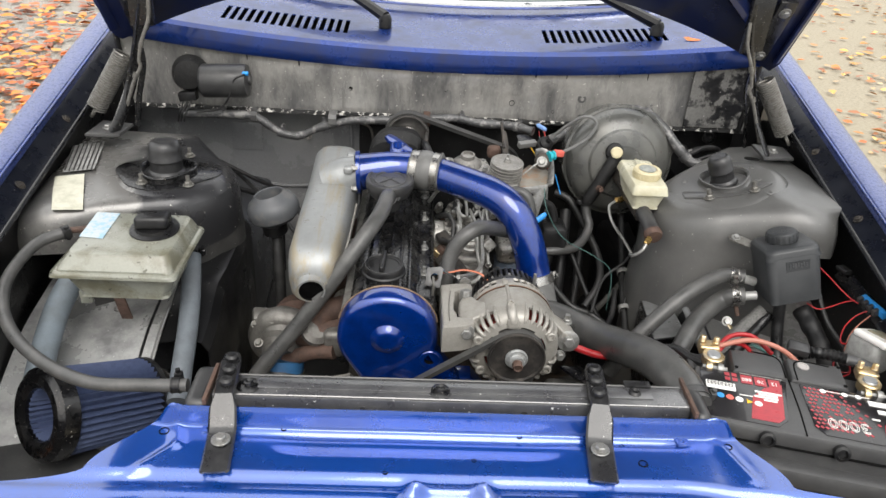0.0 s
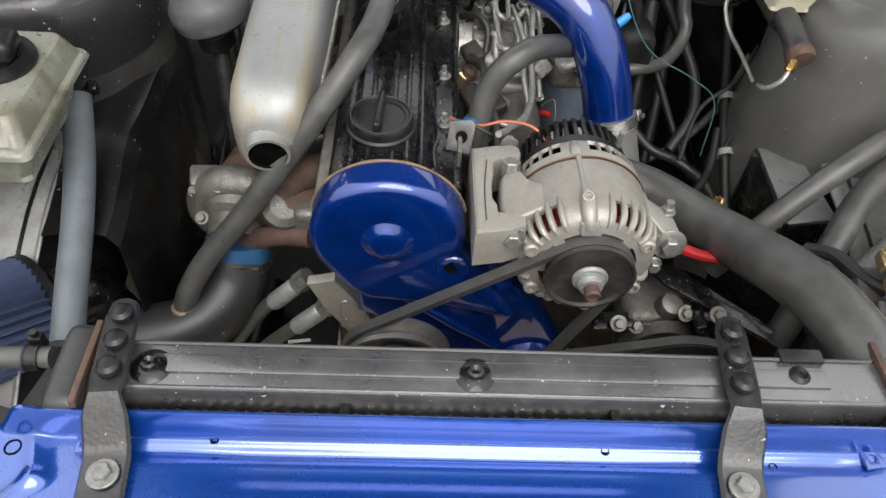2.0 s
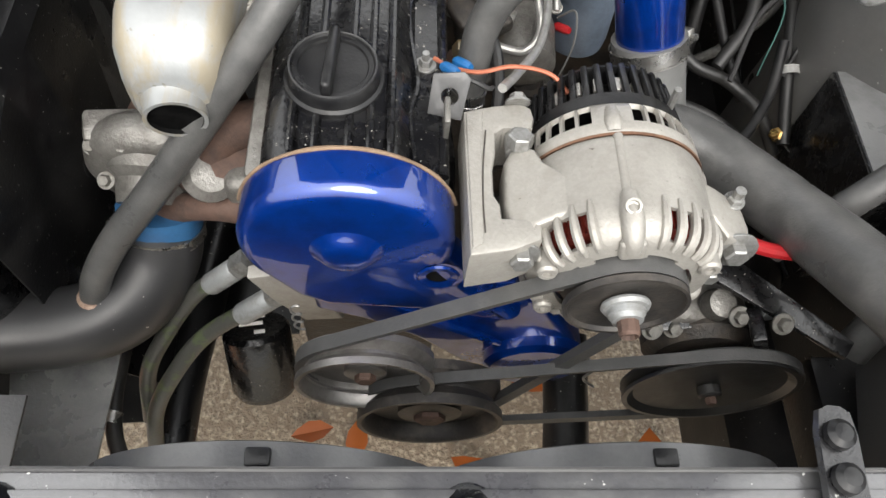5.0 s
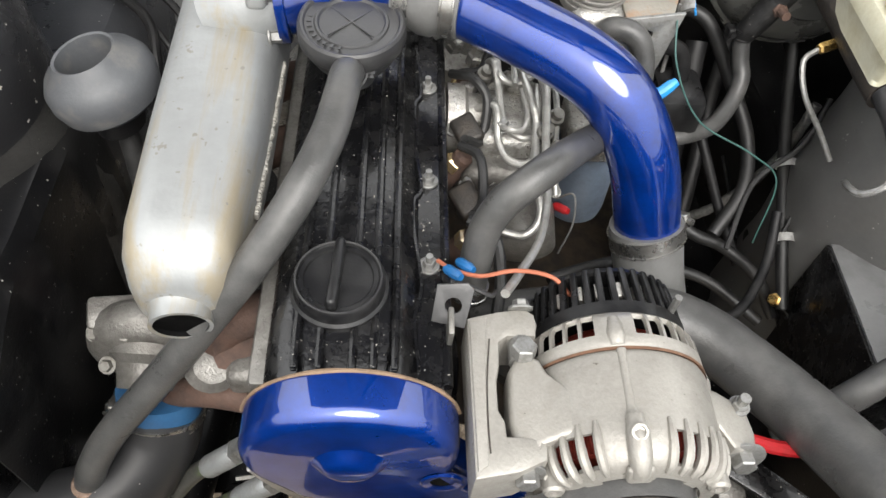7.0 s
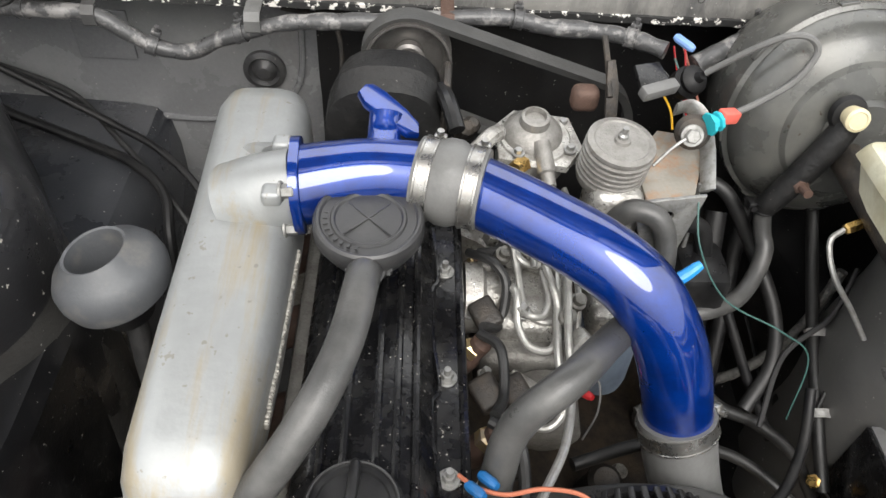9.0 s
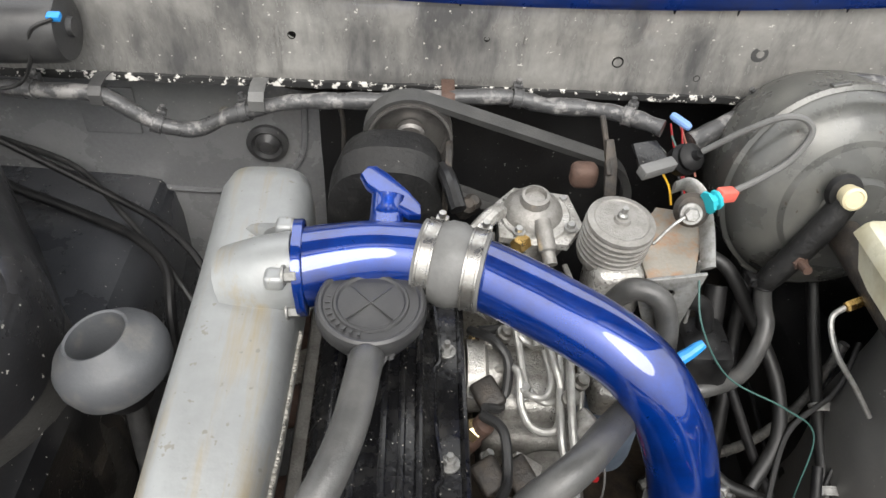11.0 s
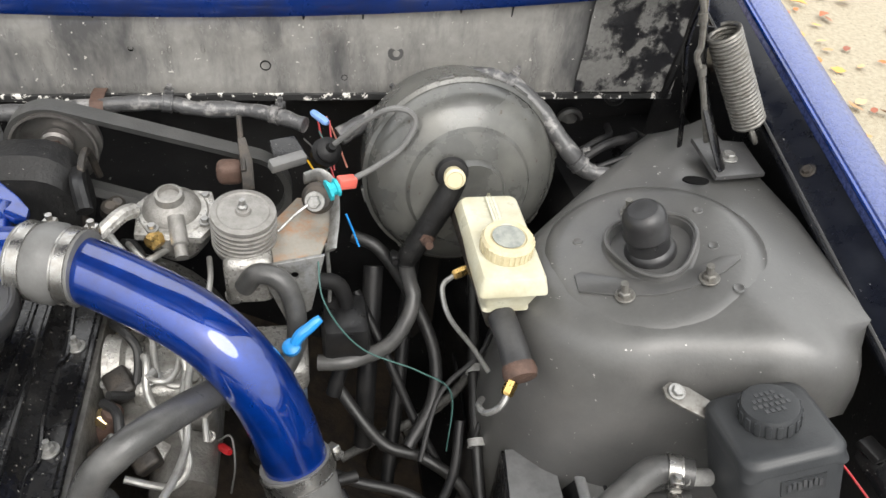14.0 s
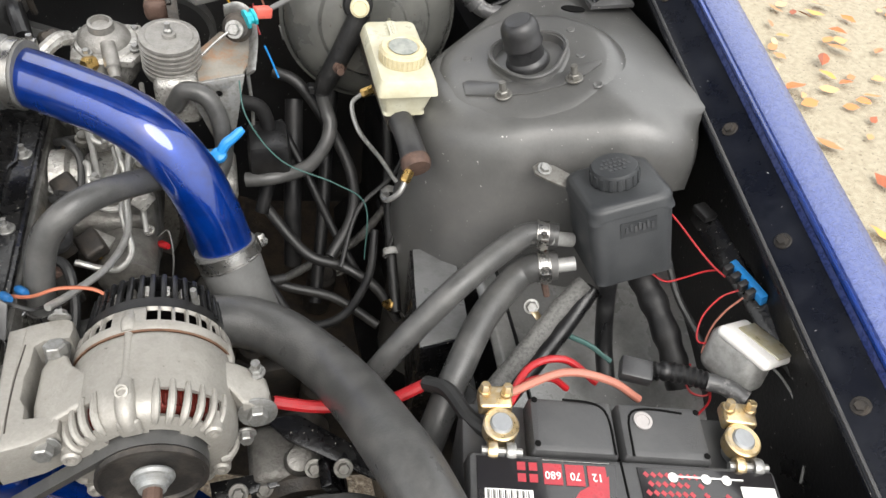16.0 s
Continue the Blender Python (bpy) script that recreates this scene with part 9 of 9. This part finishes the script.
part("strap", box(None, (-0.432, 1.012, 0.772), (0.016, 0.004, 0.052), (18, 0, 0), 0.001), RUST, wt, "rusty support strap")
part("tab", box(None, (-0.486, 1.02, 0.785), (0.018, 0.01, 0.022), (0, 0, 8), 0.003), WASHER, wt)
hose("washer_hose", [(-0.530, 1.098, 0.850), (-0.566, 1.062, 0.845), (-0.578, 0.99, 0.825), (-0.552, 0.925, 0.805), (-0.492, 0.868, 0.790), (-0.412, 0.828, 0.784), (-0.339, 0.822, 0.786), (-0.283, 0.822, 0.788)], 0.0085, HOSE_PALE, "grey-black hose looping from washer tank to radiator", seg=14, bands=(0.03, 0.97), band_mat=PLASTIC)
for pts, r, m_ in (([(-0.545, 1.10, 0.76), (-0.552, 1.05, 0.735), (-0.545, 0.98, 0.71), (-0.53, 0.92, 0.70)], 0.019, mat("blue_grey_hose", (0.16, 0.19, 0.215), 0.6, 0, (0.10, 0.11, 0.12), 0.5, 25)), ([(-0.362, 1.13, 0.80), (-0.350, 1.07, 0.765), (-0.342, 1.01, 0.735), (-0.336, 0.95, 0.71), (-0.33, 0.90, 0.69)], 0.015, mat("slate_hose", (0.11, 0.125, 0.14), 0.5, 0, (0.06, 0.065, 0.07), 0.5, 25))):
    hose("duct_hose", pts, r, m_, "dusty blue-grey hose running down the inner wing", seg=18, bands=(0.03,), band_mat=PLASTIC)
af = thing("air_filter", (-0.43, 0.86, 0.63), "cone air filter with blue pleats and black ring", "air filter")
fax = Vector((0.576, 0.692, -0.36)).normalized()
fo = Vector((-0.502, 0.868, 0.690))
part("end_ring", lathe(None, [(0.036, 0.010), (0.037, -0.004), (0.045, -0.009), (0.057, -0.009), (0.0645, -0.003), (0.0655, 0.006), (0.0655, 0.018), (0.061, 0.021)], fo, fax, 56, caps=False), BLACK_ENAMEL, af)
b = bmesh.new()
n = 76
rings = []
for r0, h in ((0.0625, 0.016), (0.0625, 0.02), (0.0585, 0.150), (0.056, 0.154)):
    rings.append([b.verts.new(((r0 - (0.010 if k % 2 else 0.0)) * math.cos(2 * math.pi * k / n), (r0 - (0.010 if k % 2 else 0.0)) * math.sin(2 * math.pi * k / n), h)) for k in range(n)])
for r0, r1 in zip(rings, rings[1:]):
    for k in range(n):
        b.faces.new((r0[k], r0[(k + 1) % n], r1[(k + 1) % n], r1[k]))
bmesh.ops.transform(b, verts=b.verts, matrix=Matrix.Translation(fo) @ axes(fax))
part("pleated_gauze", b, FILTER_BLUE, af, smooth=10)
b = bmesh.new()
rings = []
for r0, h in ((0.037, 0.0), (0.034, 0.05), (0.028, 0.10)):
    rings.append([b.verts.new(((r0 - (0.004 if k % 2 else 0.0)) * math.cos(2 * math.pi * k / 60), (r0 - (0.004 if k % 2 else 0.0)) * math.sin(2 * math.pi * k / 60), h)) for k in range(60)])
for r0, r1 in zip(rings, rings[1:]):
    for k in range(60):
        b.faces.new((r0[k], r0[(k + 1) % 60], r1[(k + 1) % 60], r1[k]))
b.faces.new(rings[-1])
bmesh.ops.transform(b, verts=b.verts, matrix=Matrix.Translation(fo) @ axes(fax))
part("inner_cone", b, FILTER_BLUE, af, smooth=10)
part("neck", lathe(None, [(0.0595, 0.150), (0.0595, 0.158), (0.043, 0.162), (0.037, 0.168), (0.037, 0.19)], fo, fax, 44), PLASTIC, af)
part("clamp", clamp_band(None, fo + fax * 0.178, fax, 0.0375, 0.011), CLAMP, af)
hose("intake_pipe", [fo + fax * 0.185, fo + fax * 0.215, (-0.37, 1.03, 0.57), (-0.36, 1.03, 0.53), (-0.36, 1.00, 0.515)], 0.034, BLACK_ENAMEL, "black intake pipe behind the filter", "pipe", seg=24)
solo("leaf", leaves(rng, 1, (-0.60, -0.60), (0.80, 0.80), 0.03, 0.62), LEAF_ORANGE, "dry brown leaf caught beside the filter", "leaf", "leaves under the engine")
solo("filter_shelf", sheet(None, [[(x, y, 0.60 - 0.05 * (0.9 - y)) for x in (-0.66, -0.5, -0.30)] for y in (0.70, 0.80, 0.93)], 0.003), GREY_SHELL, "dusty grey panel below the air filter", "panel")
tl = bpy.data.objects["strut_tower.001"]
part("sticker", sheet(None, [[(-0.640, 1.385, 0.872), (-0.592, 1.412, 0.872)], [(-0.608, 1.265, 0.872), (-0.562, 1.283, 0.8725)]], 0.0006), FOIL, tl, "worn silver striped plate")
part("sticker", sheet(None, [[(-0.613, 1.247, 0.8715), (-0.570, 1.262, 0.8722)], [(-0.592, 1.19, 0.8705), (-0.547, 1.20, 0.871)], [(-0.571, 1.135, 0.866), (-0.524, 1.138, 0.867)]], 0.0006), LABEL_Y, tl, "peeling yellowed paper label")
b = None
for k in range(7):
    t = k / 6
    b = tube(b, [(lerp(-0.636, -0.596, t), lerp(1.383, 1.405, t), 0.8732), (lerp(-0.606, -0.566, t), lerp(1.268, 1.281, t), 0.8736)], 0.0012, 5, 2)
pieces("embossed_line", b, GREY_SHELL, tl)

# ---- the pit: dark members, hoses and cables ----
solo("lower_apron", sheet(None, [[(x, y, 0.455 + 0.25 * max(0.0, -0.36 - x) + 0.01 * noise.noise((x * 9, y * 9, 4))) for x in (-0.60, -0.50, -0.42, -0.34, -0.29)] for y in (0.86, 0.93, 1.0, 1.06, 1.12)], 0.003), ALU_SHELL, "grey pressed apron panel below the intake pipe", "panel")
# Sheet added to keep the pit dark where ground would show through.
solo("undertray", sheet(None, [[(x, y, 0.30 + 0.02 * noise.noise((x * 8, y * 8, 0))) for x in (-0.36, -0.25, -0.13)] for y in (1.11, 1.3, 1.5, 1.69)], 0.003), BLACK_SHELL, "black sheet added to close the pit beside the engine", "undertray")
gb = thing("gearbox", (0.2, 1.4, 0.3), "dark oily casing and members below the hoses", "gearbox")
part("casing", sheet(None, [[(x, y, z + 0.02 * noise.noise((x * 9, y * 9, 1))) for x, z in ((0.03, 0.50), (0.12, 0.44), (0.24, 0.36), (0.42, 0.34))] for y in (1.13, 1.3, 1.5, 1.69)], 0.003), MUD, gb)
for x, y in ((0.12, 1.22), (0.22, 1.30), (0.30, 1.22), (0.16, 1.42), (0.33, 1.42)):
    part("boss", lathe(None, [(0.022, -0.06), (0.022, 0.03), (0.016, 0.036), (0.008, 0.034)], (x, y, 0.42), (0.1, -0.2, 1), 20), DARK_IRON, gb)
    part("bolt", bolt(None, (x + 0.03, y + 0.02, 0.425), r=0.007, h=0.008), TURBO_ALU, gb)
part("web", rounded(None, (0.10, 1.26, 0.36), (0.34, 1.29, 0.43), 0.008, 2), DARK_IRON, gb)
solo("cross_tube", tube(None, [(-0.262, 0.86, 0.31), (-0.262, 0.95, 0.32), (-0.258, 1.04, 0.33), (-0.245, 1.14, 0.34), (-0.235, 1.25, 0.34)], 0.026, 16), BLACK_SHELL, "black tubular frame member beside the sump", "frame tube", "frame tubes")
solo("cross_tube", tube(None, [(0.20, 0.86, 0.24), (0.215, 0.98, 0.25), (0.22, 1.12, 0.28)], 0.03, 16), BLACK_SHELL, "black tubular frame member below the pump", "frame tube", "frame tubes")
hose("drain_hose", [(-0.300, 1.10, 0.43), (-0.299, 1.05, 0.425), (-0.300, 0.99, 0.42), (-0.293, 0.945, 0.415), (-0.272, 0.905, 0.41), (-0.25, 0.87, 0.40)], 0.0085, HOSE, "thin black drain hose beside the oil hoses", seg=12)
solo("hose_clamp", clamp_band(None, (-0.300, 0.965, 0.418), (0.1, 1, 0.05), 0.0092, 0.012), CLAMP, "steel clamp on the thin drain hose", "clamp")
for x, lab in ((-0.10, "black fan shroud ring behind the radiator"), (0.158, "second black fan shroud ring behind the radiator")):
    sh = thing("fan_shroud", (x, 0.855, 0.45), lab, "fan shroud", "fan shrouds")
    part("ring", lathe(None, [(0.128, 0), (0.136, 0.002), (0.136, 0.028), (0.130, 0.030), (0.126, 0.026), (0.126, 0.004)], (x, 0.834, 0.590), (0, 1, 0), 64, caps=False), SHROUD, sh)
    part("clip", box(None, (x + 0.01, 0.852, 0.725), (0.016, 0.012, 0.008), bevel=0.002), PLASTIC, sh)
# Hoses listed as HOSE take the darker PIT_HOSE, shaded by colour.
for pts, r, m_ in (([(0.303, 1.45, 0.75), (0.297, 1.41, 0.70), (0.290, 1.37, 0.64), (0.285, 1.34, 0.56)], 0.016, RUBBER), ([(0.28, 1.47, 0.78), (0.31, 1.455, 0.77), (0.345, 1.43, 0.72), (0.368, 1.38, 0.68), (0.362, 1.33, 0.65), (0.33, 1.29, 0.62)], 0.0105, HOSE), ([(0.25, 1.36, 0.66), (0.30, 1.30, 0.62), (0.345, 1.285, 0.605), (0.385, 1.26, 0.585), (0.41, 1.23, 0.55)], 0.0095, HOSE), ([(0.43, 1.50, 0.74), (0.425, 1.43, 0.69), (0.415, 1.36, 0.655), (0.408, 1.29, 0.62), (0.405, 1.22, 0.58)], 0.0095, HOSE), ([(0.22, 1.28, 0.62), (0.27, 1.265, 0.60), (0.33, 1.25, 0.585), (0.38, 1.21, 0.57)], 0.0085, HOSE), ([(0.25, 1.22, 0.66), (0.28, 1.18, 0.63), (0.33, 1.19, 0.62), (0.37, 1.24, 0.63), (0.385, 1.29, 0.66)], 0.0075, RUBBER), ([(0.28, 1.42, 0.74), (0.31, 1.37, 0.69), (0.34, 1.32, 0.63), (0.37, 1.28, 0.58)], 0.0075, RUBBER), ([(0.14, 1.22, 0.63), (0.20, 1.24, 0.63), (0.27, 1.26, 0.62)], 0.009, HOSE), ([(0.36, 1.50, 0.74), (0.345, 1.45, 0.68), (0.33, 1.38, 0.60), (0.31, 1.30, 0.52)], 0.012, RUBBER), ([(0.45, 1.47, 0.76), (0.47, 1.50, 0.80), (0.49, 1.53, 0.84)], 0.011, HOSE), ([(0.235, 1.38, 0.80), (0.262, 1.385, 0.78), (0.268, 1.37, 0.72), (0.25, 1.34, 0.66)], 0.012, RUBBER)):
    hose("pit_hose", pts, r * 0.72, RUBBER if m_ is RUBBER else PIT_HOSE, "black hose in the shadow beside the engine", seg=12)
hose("braided_cable", [(0.26, 1.36, 0.50), (0.31, 1.378, 0.512), (0.352, 1.390, 0.522), (0.379, 1.390, 0.543), (0.400, 1.391, 0.571), (0.420, 1.397, 0.597), (0.444, 1.412, 0.632), (0.458, 1.425, 0.69)], 0.0062, BRAID, "pale braided cable crossing the shadow", "cable", seg=12, ribs=0.05, rib_len=0.003)
for pts, m_, r in (([(0.238, 1.375, 0.835), (0.243, 1.345, 0.80), (0.278, 1.327, 0.75), (0.339, 1.315, 0.72), (0.375, 1.305, 0.69), (0.372, 1.28, 0.62)], GREEN_WIRE, 0.0009), ([(0.45, 1.40, 0.72), (0.42, 1.36, 0.69), (0.37, 1.33, 0.66), (0.34, 1.27, 0.62)], BLACK_WIRE, 0.003), ([(0.455, 1.39, 0.71), (0.43, 1.33, 0.67), (0.40, 1.28, 0.62)], BLACK_WIRE, 0.0025), ([(0.137, 1.258, 0.71), (0.150, 1.25, 0.725), (0.152, 1.235, 0.70), (0.145, 1.23, 0.66)], HOSE_GREY, 0.001), ([(0.245, 1.37, 0.70), (0.25, 1.39, 0.77), (0.248, 1.40, 0.83)], STEEL, 0.0022), ([(0.30, 1.50, 0.88), (0.36, 1.53, 0.905), (0.40, 1.555, 0.93)], BLACK_WIRE, 0.004)):
    solo("wire", tube(None, pts, r, 8), m_, "thin wire hanging beside the engine", "wire", "hanging wires")
for k, pts in enumerate(([(0.54, 1.49, 0.862), (0.575, 1.50, 0.878), (0.61, 1.52, 0.872), (0.64, 1.56, 0.85)], [(0.53, 1.50, 0.858), (0.57, 1.52, 0.868), (0.60, 1.55, 0.858), (0.62, 1.60, 0.84)], [(0.56, 1.48, 0.86), (0.60, 1.485, 0.872), (0.64, 1.50, 0.868), (0.66, 1.54, 0.85), (0.655, 1.60, 0.835)])):
    hose("black_cable", pts, 0.0055 - 0.001 * k, RUBBER, "black cables bundled behind the suspension tower", "cable", seg=10)
hose("bulkhead_cable", [(-0.56, 1.63, 0.775), (-0.501, 1.60, 0.742), (-0.44, 1.585, 0.724), (-0.388, 1.57, 0.712), (-0.335, 1.54, 0.712), (-0.293, 1.50, 0.705), (-0.279, 1.45, 0.68), (-0.275, 1.42, 0.60)], 0.006, RUBBER, "black cable drooping along the bulkhead", "cable", seg=10)
hose("bulkhead_cable", [(-0.55, 1.64, 0.80), (-0.45, 1.61, 0.765), (-0.36, 1.58, 0.735), (-0.30, 1.545, 0.725), (-0.25, 1.50, 0.70), (-0.235, 1.47, 0.62)], 0.0045, RUBBER, "second thin black cable on the bulkhead", "cable", seg=10)
tie = thing("cable_tie", (0.225, 1.32, 0.79), "bright blue plastic tie on a hose", "cable tie")
part("strap", tube(None, [(0.212, 1.312, 0.780), (0.218, 1.316, 0.788), (0.226, 1.319, 0.793), (0.233, 1.322, 0.798), (0.238, 1.324, 0.801)], [0.0052, 0.0062, 0.0055, 0.0052, 0.0038], 10, wobble=0.12), BLUE_PLASTIC, tie)
part("knot", lathe(None, [(0.004, -0.004), (0.0085, -0.003), (0.0095, 0.0), (0.0085, 0.004), (0.005, 0.006), (0.001, 0.0062)], (0.209, 1.311, 0.776), (-0.1, -0.35, 0.9), 16), BLUE_PLASTIC, tie)
for p in ((0.416, 1.36, 0.66), (0.408, 1.285, 0.622)):
    solo("hose_clip", clamp_band(None, p, (-0.05, -0.9, -0.4), 0.010, 0.009), FOIL, "small clip on the dark hose", "clip", "pit clips")
solo("intercooler_box", rounded(None, (0.24, 1.34, 0.70), (0.29, 1.40, 0.76), 0.01, 2), PLASTIC, "dark plastic box behind the boost pipe", "box")
